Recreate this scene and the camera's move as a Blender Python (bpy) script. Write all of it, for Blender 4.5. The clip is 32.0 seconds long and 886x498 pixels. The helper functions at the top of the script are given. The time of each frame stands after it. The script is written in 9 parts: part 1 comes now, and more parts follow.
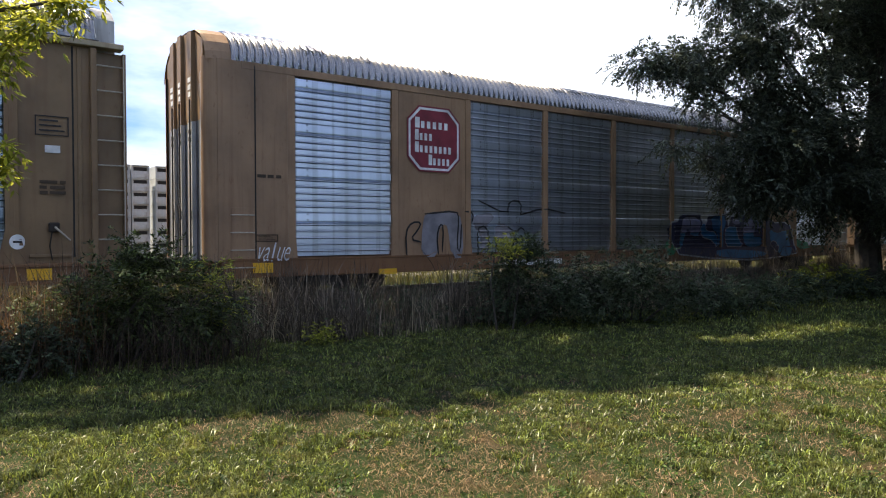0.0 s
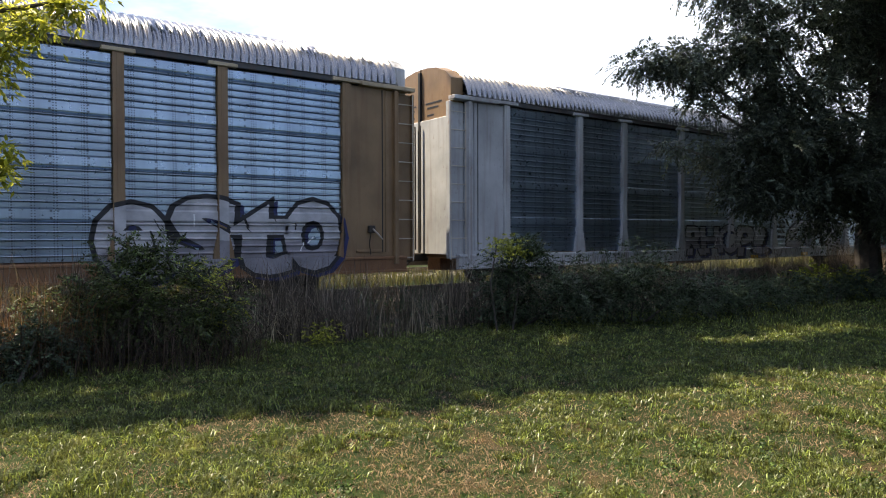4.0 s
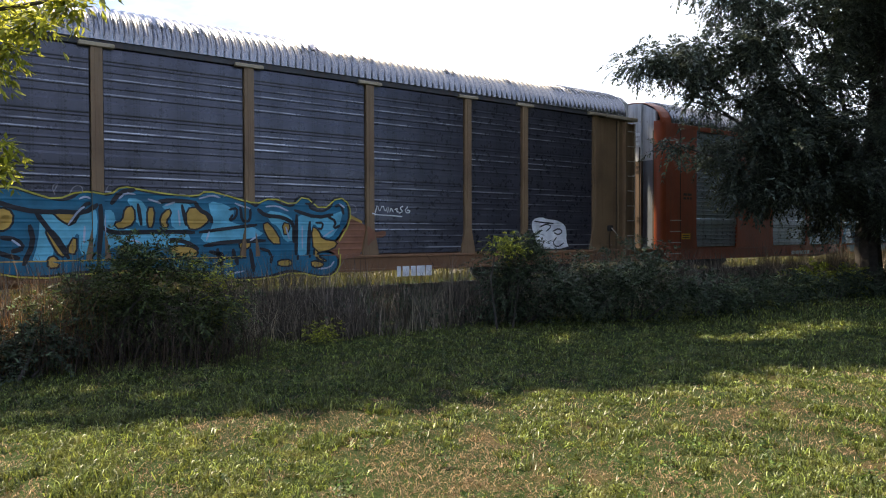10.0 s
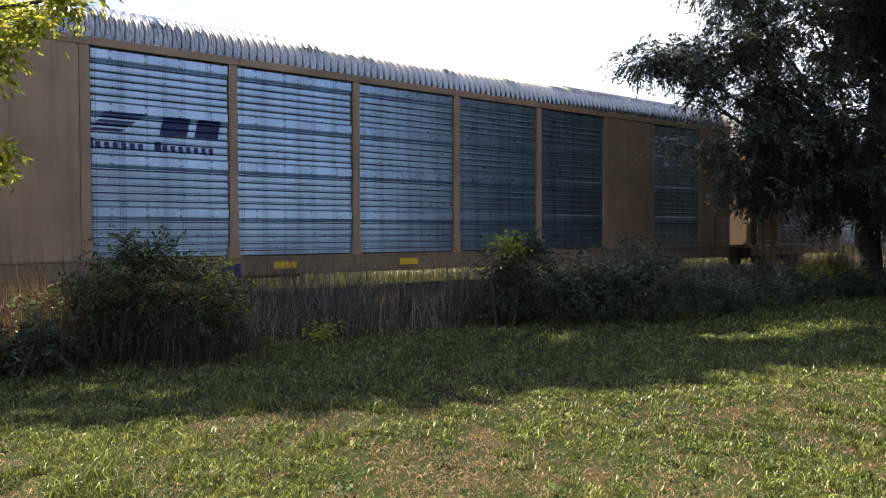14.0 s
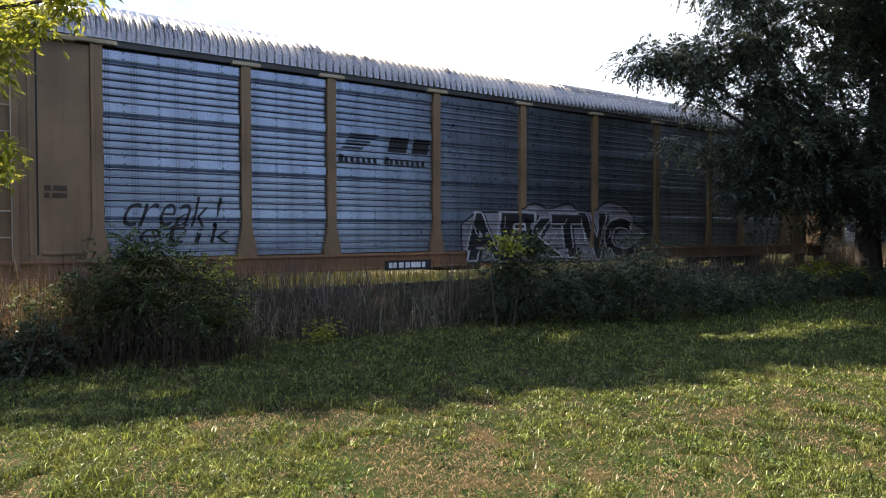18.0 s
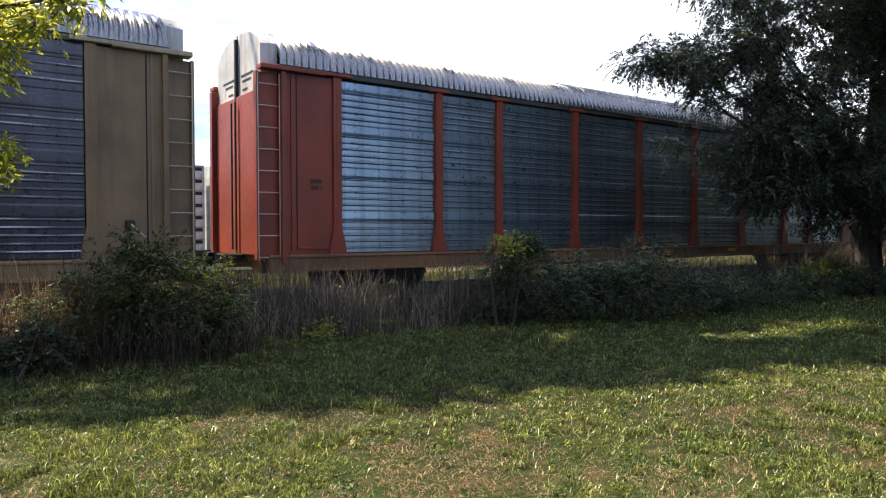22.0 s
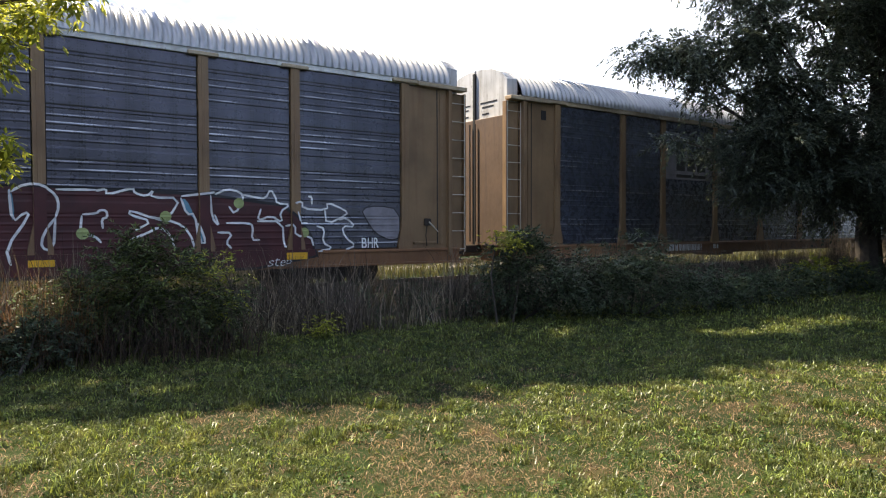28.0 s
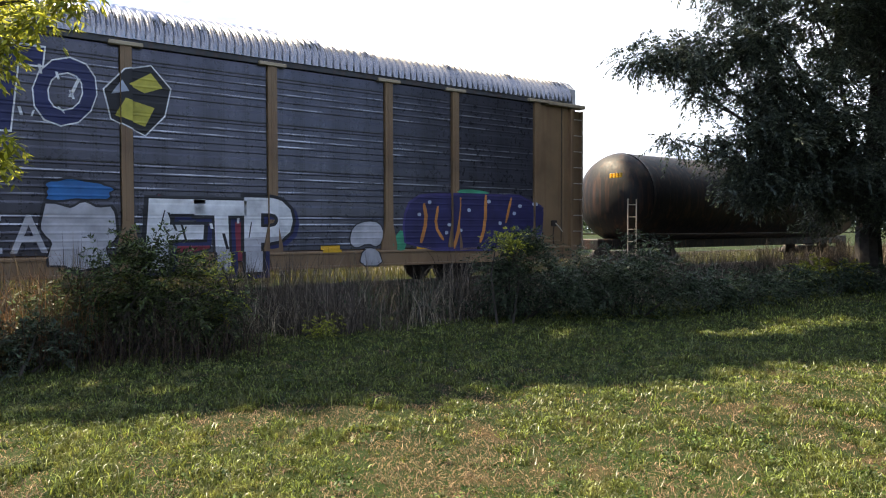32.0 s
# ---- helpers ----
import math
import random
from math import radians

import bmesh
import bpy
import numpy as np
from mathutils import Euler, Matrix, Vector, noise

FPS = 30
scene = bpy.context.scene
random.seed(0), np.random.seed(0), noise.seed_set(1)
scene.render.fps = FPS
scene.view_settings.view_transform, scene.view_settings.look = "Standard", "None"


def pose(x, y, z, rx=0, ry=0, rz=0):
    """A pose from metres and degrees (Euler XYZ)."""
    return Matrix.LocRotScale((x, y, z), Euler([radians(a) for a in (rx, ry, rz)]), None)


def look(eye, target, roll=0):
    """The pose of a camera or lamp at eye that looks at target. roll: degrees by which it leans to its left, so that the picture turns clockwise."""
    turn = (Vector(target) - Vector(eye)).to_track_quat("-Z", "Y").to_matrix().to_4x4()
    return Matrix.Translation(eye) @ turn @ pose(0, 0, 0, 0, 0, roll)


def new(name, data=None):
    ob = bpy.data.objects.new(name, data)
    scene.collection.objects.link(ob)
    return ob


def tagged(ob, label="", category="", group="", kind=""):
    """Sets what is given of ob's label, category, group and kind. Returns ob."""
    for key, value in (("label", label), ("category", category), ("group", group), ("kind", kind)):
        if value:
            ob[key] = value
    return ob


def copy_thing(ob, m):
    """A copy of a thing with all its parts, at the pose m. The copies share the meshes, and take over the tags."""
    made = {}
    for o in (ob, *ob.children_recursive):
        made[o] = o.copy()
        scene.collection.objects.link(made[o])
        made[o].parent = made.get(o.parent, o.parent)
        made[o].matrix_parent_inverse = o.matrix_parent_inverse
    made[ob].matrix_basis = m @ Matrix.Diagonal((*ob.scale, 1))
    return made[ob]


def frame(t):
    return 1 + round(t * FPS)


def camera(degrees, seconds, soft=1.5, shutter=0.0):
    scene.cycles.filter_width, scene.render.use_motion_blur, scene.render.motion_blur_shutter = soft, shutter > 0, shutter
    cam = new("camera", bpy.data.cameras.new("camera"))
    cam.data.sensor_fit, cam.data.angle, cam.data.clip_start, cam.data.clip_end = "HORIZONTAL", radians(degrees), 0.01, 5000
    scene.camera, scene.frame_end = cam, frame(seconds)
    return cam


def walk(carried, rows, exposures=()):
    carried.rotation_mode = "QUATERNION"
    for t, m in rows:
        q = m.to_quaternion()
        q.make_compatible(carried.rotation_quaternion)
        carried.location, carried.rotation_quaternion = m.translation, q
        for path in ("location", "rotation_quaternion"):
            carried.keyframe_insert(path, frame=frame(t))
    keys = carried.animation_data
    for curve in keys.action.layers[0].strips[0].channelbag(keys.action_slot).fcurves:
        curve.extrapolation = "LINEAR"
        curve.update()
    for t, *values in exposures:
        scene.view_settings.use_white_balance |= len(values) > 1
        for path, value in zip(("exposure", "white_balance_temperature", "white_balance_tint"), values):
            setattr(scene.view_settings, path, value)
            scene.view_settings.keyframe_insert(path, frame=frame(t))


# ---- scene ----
from mathutils.geometry import tessellate_polygon

# ---- camera and its walk ----
EYE = (0.0, 0.0, 1.6)
YAW, PITCH, ROLL = 36.05, -1.136, -0.152
cam = camera(64.2, 32.0, soft=1.1, shutter=0.0)


def aim(tilt, turn=0.0):
    y, p = radians(YAW + turn), radians(PITCH - tilt)
    to = (math.sin(y) * math.cos(p), math.cos(y) * math.cos(p), math.sin(p))
    return look(EYE, [EYE[i] + 10 * to[i] for i in range(3)], ROLL)


# seconds, degrees that the hand lets the camera sink
SINK = [(0, 0.0), (1, 0.0), (2, 0.0), (3, -0.05), (5.5, -0.06), (6, 0.02), (7, -0.06), (8, 0.05), (9, 0.13), (10, 0.09), (11, 0.07),
        (12, 0.2), (13, 0.2), (14, 0.18), (16, 0.22), (17, 0.15), (18, 0.19), (19, 0.18), (20, 0.24), (21, 0.31), (22, 0.23),
        (23, 0.33), (24, 0.38), (25, 0.28), (27, 0.4), (28, 0.54), (29, 0.54), (30, 0.45), (31, 0.48), (32, 0.47)]
walk(cam, [(t, aim(a, -0.04 * t / 32)) for t, a in SINK], exposures=[(0, 1.6), (6, 1.77), (13, 1.86), (24, 1.87), (32, 1.93)])

# ---- world, sun, exposure ----
SUN_AZ, SUN_EL = -28.0, 58.0          # degrees from +y towards +x, and above the horizon
sun_way = Vector((math.sin(radians(SUN_AZ)) * math.cos(radians(SUN_EL)), math.cos(radians(SUN_AZ)) * math.cos(radians(SUN_EL)), math.sin(radians(SUN_EL))))
sun = new("sun", bpy.data.lights.new("sun", "SUN"))
sun.data.energy, sun.data.angle, sun.data.color = 4.5, radians(0.6), (1.0, 0.85, 0.62)
sun.matrix_world = look(sun_way * 60, (0, 0, 0))

world = bpy.data.worlds.new("sky")
scene.world = world
world.use_nodes = True
wn, wl = world.node_tree.nodes, world.node_tree.links
wn.clear()
w_out, w_bg = wn.new("ShaderNodeOutputWorld"), wn.new("ShaderNodeBackground")
w_sky = wn.new("ShaderNodeTexSky")
w_sky.sky_type, w_sky.sun_disc = "NISHITA", False
w_sky.sun_elevation, w_sky.sun_rotation = radians(SUN_EL), radians(SUN_AZ)
w_sky.air_density, w_sky.dust_density = 1.0, 0.6
w_co, w_map, w_noise, w_ramp, w_mix = (wn.new("ShaderNodeTexCoord"), wn.new("ShaderNodeMapping"), wn.new("ShaderNodeTexNoise"), wn.new("ShaderNodeValToRGB"),
                                       wn.new("ShaderNodeMix"))
w_map.inputs["Scale"].default_value = (2.2, 2.2, 7.0)
w_map.inputs["Location"].default_value = (0.35, 0.1, 0.0)
w_noise.inputs["Scale"].default_value, w_noise.inputs["Detail"].default_value, w_noise.inputs["Roughness"].default_value = 1.3, 6.0, 0.55
w_ramp.color_ramp.elements[0].position, w_ramp.color_ramp.elements[1].position = 0.42, 0.74
w_mix.data_type = "RGBA"
w_mix.inputs["B"].default_value = (9.8, 10.4, 11.6, 1)
# a bright cloud bank stands over the far side of the track, to the east of the view
w_dot, w_bank, w_sum = wn.new("ShaderNodeVectorMath"), wn.new("ShaderNodeMapRange"), wn.new("ShaderNodeMath")
w_dot.operation, w_sum.operation = "DOT_PRODUCT", "ADD"
w_dot.inputs[1].default_value = (math.sin(radians(66)), math.cos(radians(66)), 0.15)
w_bank.inputs["From Min"].default_value, w_bank.inputs["From Max"].default_value = 0.55, 0.95
w_bank.inputs["To Min"].default_value, w_bank.inputs["To Max"].default_value = 0.0, 0.26
wl.new(w_co.outputs["Generated"], w_dot.inputs[0])
wl.new(w_dot.outputs["Value"], w_bank.inputs["Value"])
wl.new(w_bank.outputs["Result"], w_sum.inputs[0])
wl.new(w_noise.outputs["Fac"], w_sum.inputs[1])
wl.new(w_co.outputs["Generated"], w_map.inputs["Vector"])
wl.new(w_map.outputs["Vector"], w_noise.inputs["Vector"])
wl.new(w_sum.outputs[0], w_ramp.inputs["Fac"])
wl.new(w_ramp.outputs["Color"], w_mix.inputs["Factor"])
w_tint = wn.new("ShaderNodeMix")
w_tint.data_type, w_tint.blend_type = "RGBA", "MULTIPLY"
w_tint.inputs["Factor"].default_value, w_tint.inputs["B"].default_value = 1.0, (0.6, 0.74, 1.0, 1)
wl.new(w_sky.outputs["Color"], w_tint.inputs["A"])
wl.new(w_tint.outputs["Result"], w_mix.inputs["A"])
wl.new(w_mix.outputs["Result"], w_bg.inputs["Color"])
wl.new(w_bg.outputs["Background"], w_out.inputs["Surface"])
w_bg.inputs["Strength"].default_value = 0.054


# ---- materials ----
def node_mat(name):
    m = bpy.data.materials.new(name)
    m.use_nodes = True
    n, l = m.node_tree.nodes, m.node_tree.links
    return m, n, l, n["Principled BSDF"]


def math_node(n, l, op, a, b=None):
    k = n.new("ShaderNodeMath")
    k.operation = op
    for i, v in enumerate((a, b)):
        if v is None:
            continue
        if isinstance(v, (int, float)):
            k.inputs[i].default_value = v
        else:
            l.new(v, k.inputs[i])
    return k.outputs[0]


def noise_node(n, l, scale, detail=4.0, stretch=(1, 1, 1), coord="Object", rough=0.55):
    co, mp, nz = n.new("ShaderNodeTexCoord"), n.new("ShaderNodeMapping"), n.new("ShaderNodeTexNoise")
    mp.inputs["Scale"].default_value = stretch
    nz.inputs["Scale"].default_value, nz.inputs["Detail"].default_value, nz.inputs["Roughness"].default_value = scale, detail, rough
    l.new(co.outputs[coord], mp.inputs["Vector"])
    l.new(mp.outputs["Vector"], nz.inputs["Vector"])
    return nz.outputs["Fac"]


def ramp_node(n, l, fac, stops):
    r = n.new("ShaderNodeValToRGB")
    while len(r.color_ramp.elements) < len(stops):
        r.color_ramp.elements.new(0.5)
    for e, (p, c) in zip(r.color_ramp.elements, stops):
        e.position, e.color = p, (*c, 1) if len(c) == 3 else c
    l.new(fac, r.inputs["Fac"])
    return r.outputs["Color"]


def mix_node(n, l, fac, a, b, mode="MIX"):
    k = n.new("ShaderNodeMix")
    k.data_type, k.blend_type = "RGBA", mode
    for key, v in (("Factor", fac), ("A", a), ("B", b)):
        if isinstance(v, (int, float)):
            k.inputs[key].default_value = v
        elif isinstance(v, tuple):
            k.inputs[key].default_value = (*v, 1)
        else:
            l.new(v, k.inputs[key])
    return k.outputs["Result"]


def bump_node(n, l, height, strength, dist=0.01):
    b = n.new("ShaderNodeBump")
    b.inputs["Strength"].default_value, b.inputs["Distance"].default_value = strength, dist
    l.new(height, b.inputs["Height"])
    return b.outputs["Normal"]


def shade(c, k):
    return tuple(min(1.0, v * k) for v in c)


def paint(name, c, rough=0.5, metal=0.0, wear=(0.16, 0.07, 0.035), worn=0.45, streak=0.45, spec=0.5):
    """Weathered steel paint: cloudy fading, rain streaks down the sheet, rust spots."""
    m, n, l, p = node_mat(name)
    cloud = noise_node(n, l, 0.9, 5)
    col = ramp_node(n, l, cloud, [(0.3, shade(c, 0.68)), (0.5, shade(c, 0.95)), (0.72, shade(c, 1.2))])
    rain = noise_node(n, l, 3.0, 4, (2.2, 2.2, 0.12))
    col = mix_node(n, l, math_node(n, l, "MULTIPLY", ramp_node(n, l, rain, [(0.5, (0, 0, 0)), (0.75, (1, 1, 1))]), streak), col, shade(wear, 0.9))
    fine = noise_node(n, l, 14.0, 6, (1, 1, 0.5))
    spots = ramp_node(n, l, fine, [(0.62, (0, 0, 0)), (0.74, (1, 1, 1))])
    col = mix_node(n, l, math_node(n, l, "MULTIPLY", spots, worn), col, wear)
    l.new(col, p.inputs["Base Color"])
    l.new(ramp_node(n, l, fine, [(0.3, (rough - 0.08,) * 3), (0.75, (rough + 0.14,) * 3)]), p.inputs["Roughness"])
    p.inputs["Metallic"].default_value = metal
    p.inputs["Specular IOR Level"].default_value = spec
    l.new(bump_node(n, l, fine, 0.12, 0.004), p.inputs["Normal"])
    return m


def sheet_metal(name, c, metal, rough, grime=(0.05, 0.05, 0.055), dirt=0.4, holes=0.8, worn=0.0, band_sheen=0.0):
    """Corrugated rack sheet: zinc or old paint, soot streaks, columns of small punched holes, sky glints painted on rib
    shoulders.
    """
    m, n, l, p = node_mat(name)
    cloud = noise_node(n, l, 0.7, 5, (1, 1, 1.6))
    col = ramp_node(n, l, cloud, [(0.3, shade(c, 0.85)), (0.7, shade(c, 1.12))])
    rain = noise_node(n, l, 2.4, 5, (1.6, 1.0, 0.1))
    col = mix_node(n, l, math_node(n, l, "MULTIPLY", ramp_node(n, l, rain, [(0.42, (0, 0, 0)), (0.72, (1, 1, 1))]), dirt), col, grime)
    co, sep = n.new("ShaderNodeTexCoord"), n.new("ShaderNodeSeparateXYZ")
    l.new(co.outputs["Object"], sep.inputs[0])
    # hole columns in loose pairs, holes 48 mm apart down the sheet
    wob = math_node(n, l, "ADD", sep.outputs["X"], math_node(n, l, "MULTIPLY", math_node(n, l, "SINE", math_node(n, l, "MULTIPLY", sep.outputs["X"], 4.1)), 0.07))
    band = math_node(n, l, "LESS_THAN", math_node(n, l, "FRACT", math_node(n, l, "MULTIPLY", wob, 1 / 0.4)), 0.24)
    fine_x = math_node(n, l, "FRACT", math_node(n, l, "MULTIPLY", sep.outputs["X"], 1 / 0.05))
    fine_z = math_node(n, l, "FRACT", math_node(n, l, "MULTIPLY", sep.outputs["Z"], 1 / 0.048))
    dot = math_node(n, l, "MULTIPLY", math_node(n, l, "LESS_THAN", fine_x, 0.5), math_node(n, l, "LESS_THAN", fine_z, 0.42))
    dot = math_node(n, l, "MULTIPLY", math_node(n, l, "MULTIPLY", dot, band), holes)
    # bolt heads in two rows along each smooth band
    rise = math_node(n, l, "MULTIPLY", math_node(n, l, "FRACT", math_node(n, l, "MULTIPLY", math_node(n, l, "SUBTRACT", sep.outputs["Z"], 0.93), 1 / 0.9675)), 0.9675)
    low_row = math_node(n, l, "LESS_THAN", math_node(n, l, "ABSOLUTE", math_node(n, l, "SUBTRACT", rise, 0.785)), 0.018)
    high_row = math_node(n, l, "LESS_THAN", math_node(n, l, "ABSOLUTE", math_node(n, l, "SUBTRACT", rise, 0.91)), 0.018)
    step_x = math_node(n, l, "ABSOLUTE", math_node(n, l, "SUBTRACT", math_node(n, l, "FRACT", math_node(n, l, "MULTIPLY", sep.outputs["X"], 1 / 0.62)), 0.5))
    bolt = math_node(n, l, "MULTIPLY", math_node(n, l, "ADD", low_row, high_row), math_node(n, l, "LESS_THAN", step_x, 0.032))
    if holes:
        dot = math_node(n, l, "MAXIMUM", dot, math_node(n, l, "MULTIPLY", bolt, 0.75))
    col = mix_node(n, l, dot, col, (0.012, 0.012, 0.014))
    met = math_node(n, l, "MULTIPLY", math_node(n, l, "SUBTRACT", 1.0, dot), metal)
    # sky glint painted as pale bare metal on upward rib shoulders, in broken streaks
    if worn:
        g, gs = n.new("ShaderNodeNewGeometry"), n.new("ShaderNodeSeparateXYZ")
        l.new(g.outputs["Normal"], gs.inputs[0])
        glint = math_node(n, l, "GREATER_THAN", gs.outputs["Z"], 0.16)
        glint_breaks = ramp_node(n, l, noise_node(n, l, 1.5, 3, (0.3, 1, 7.0)), [(0.53, (0, 0, 0)), (0.66, (1, 1, 1))])
        glint = math_node(n, l, "MULTIPLY", math_node(n, l, "MULTIPLY", glint, glint_breaks), worn)
        col = mix_node(n, l, glint, col, (0.62, 0.63, 0.66))
        met = math_node(n, l, "MAXIMUM", met, glint)
    # reflected sky put into the colour: faces tilted slightly upwards are painted paler
    if band_sheen:
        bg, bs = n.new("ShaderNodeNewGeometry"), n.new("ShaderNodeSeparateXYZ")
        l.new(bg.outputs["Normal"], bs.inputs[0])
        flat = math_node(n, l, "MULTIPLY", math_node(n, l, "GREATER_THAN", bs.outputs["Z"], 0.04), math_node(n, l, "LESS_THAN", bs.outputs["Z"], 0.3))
        col = mix_node(n, l, math_node(n, l, "MULTIPLY", flat, band_sheen), col, (0.7, 0.74, 0.8))
    l.new(col, p.inputs["Base Color"])
    fine = noise_node(n, l, 9.0, 5)
    l.new(ramp_node(n, l, fine, [(0.3, (rough - 0.05,) * 3), (0.75, (rough + 0.06,) * 3)]), p.inputs["Roughness"])
    l.new(met, p.inputs["Metallic"])
    dents = noise_node(n, l, 1.7, 2)
    l.new(bump_node(n, l, dents, 0.12, 0.02), p.inputs["Normal"])
    return m


def leafy(name, c1, c2, glow=0.35, rough=0.5, patch=None, peak=1.9, spec=0.28, gap_shade=0.0):
    """Leaves: every island its own tint, light shines through."""
    m, n, l, p = node_mat(name)
    g = n.new("ShaderNodeNewGeometry")
    col = ramp_node(n, l, g.outputs["Random Per Island"], [(0.0, c1), (0.45, shade(c2, 0.45)), (0.75, c2), (1.0, shade(c2, peak))])
    col = mix_node(n, l, math_node(n, l, "MULTIPLY", noise_node(n, l, 1.2, 3), 0.5), col, shade(c1, 0.6))
    if patch:
        col = mix_node(n, l, ramp_node(n, l, noise_node(n, l, 3.5, 4), [(0.48, (0, 0, 0)), (0.66, (0.45, 0.45, 0.45))]), col, patch)
    # dark spots in the blade colour stand for shadowed gaps between tufts
    if gap_shade:
        spots = ramp_node(n, l, noise_node(n, l, 10.0, 5), [(0.46, (0, 0, 0)), (0.57, (gap_shade,) * 3)])
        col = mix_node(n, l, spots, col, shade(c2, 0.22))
    l.new(col, p.inputs["Base Color"])
    p.inputs["Roughness"].default_value = rough
    p.inputs["Specular IOR Level"].default_value = spec
    tr, mx = n.new("ShaderNodeBsdfTranslucent"), n.new("ShaderNodeMixShader")
    bright = mix_node(n, l, 1.0, col, (1.2, 1.0, 0.5), "MULTIPLY")
    l.new(mix_node(n, l, 0.5, bright, col), tr.inputs["Color"])
    mx.inputs["Fac"].default_value = glow
    l.new(p.outputs[0], mx.inputs[1])
    l.new(tr.outputs[0], mx.inputs[2])
    l.new(mx.outputs[0], n["Material Output"].inputs["Surface"])
    return m


def plain(name, c, rough=0.6, metal=0.0, vary=0.25, scale=6.0, bump=0.15):
    m, n, l, p = node_mat(name)
    nz = noise_node(n, l, scale, 6)
    l.new(ramp_node(n, l, nz, [(0.3, shade(c, 1 - vary)), (0.72, shade(c, 1 + vary))]), p.inputs["Base Color"])
    p.inputs["Roughness"].default_value, p.inputs["Metallic"].default_value = rough, metal
    l.new(bump_node(n, l, nz, bump, 0.01), p.inputs["Normal"])
    return m


TAN = paint("tan_paint", (0.23, 0.147, 0.076), 0.5)
TANPALE = paint("pale_tan_paint", (0.42, 0.34, 0.23), 0.5)
TAN2 = paint("faded_tan_paint", (0.32, 0.198, 0.115), 0.5)
RED = paint("red_paint", (0.265, 0.044, 0.02), 0.45)
ORANGERED = paint("orange_red_paint", (0.33, 0.062, 0.016), 0.45)
GREYPAINT = paint("grey_paint", (0.42, 0.43, 0.45), 0.5)
WHITE = paint("white_paint", (0.72, 0.73, 0.74), 0.5, streak=0.4)
SLATE = paint("blue_grey_door_paint", (0.16, 0.18, 0.21), 0.5, streak=0.5)
HOODWHITE = paint("dirty_white_paint", (0.52, 0.52, 0.53), 0.55, wear=(0.11, 0.09, 0.075), worn=0.6, streak=0.75)
# tan darkened to stand for shade on the car ends; streaks are wear
ENDTAN = paint("shaded_weathered_end_paint", (0.11, 0.07, 0.046), 0.6, wear=(0.07, 0.045, 0.035), worn=0.55, streak=0.75)
RUST = paint("rusty_frame_paint", (0.2, 0.1, 0.045), 0.65, worn=0.6)
DARKSTEEL = plain("dark_running_gear_steel", (0.035, 0.028, 0.024), 0.6, 0.3)
BLACK = plain("black_rubber", (0.012, 0.012, 0.013), 0.7)
ROOF = sheet_metal("galvanised_roof", (0.3, 0.3, 0.32), 0.85, 0.24, dirt=0.15, holes=0.0)
PALEROOF = sheet_metal("painted_white_roof", (0.42, 0.425, 0.44), 0.5, 0.33, dirt=0.2, holes=0.0)
ZINC = sheet_metal("zinc_rack_sheet", (0.325, 0.4, 0.485), 0.9, 0.31, dirt=0.22)
PALEZINC = sheet_metal("pale_zinc_rack_sheet", (0.58, 0.63, 0.73), 0.92, 0.33, dirt=0.16)
BLUEZINC = sheet_metal("blue_grey_rack_sheet", (0.26, 0.3, 0.38), 0.88, 0.31, dirt=0.2)
BANDZINC = sheet_metal("sheen_banded_rack_sheet", (0.22, 0.26, 0.34), 0.88, 0.31, dirt=0.2, band_sheen=0.42)
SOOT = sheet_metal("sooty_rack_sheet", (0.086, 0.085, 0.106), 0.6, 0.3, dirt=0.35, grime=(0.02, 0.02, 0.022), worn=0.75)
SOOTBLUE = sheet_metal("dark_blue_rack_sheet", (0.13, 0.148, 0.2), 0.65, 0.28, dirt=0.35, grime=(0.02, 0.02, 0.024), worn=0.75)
DARK_RAIL = paint("dark_roof_rail", (0.06, 0.06, 0.065), 0.55)
BRASSY = paint("bright_rung_steel", (0.55, 0.5, 0.42), 0.4, 0.2)
YELLOW = plain("yellow_reflector", (0.75, 0.42, 0.02), 0.4, vary=0.1)
TANK = paint("black_tank_paint", (0.016, 0.015, 0.016), 0.55, worn=0.15, spec=0.3)


def ink(name, c, rough=0.55):
    return plain(name, c, rough, vary=0.3, scale=3.0, bump=0.05)


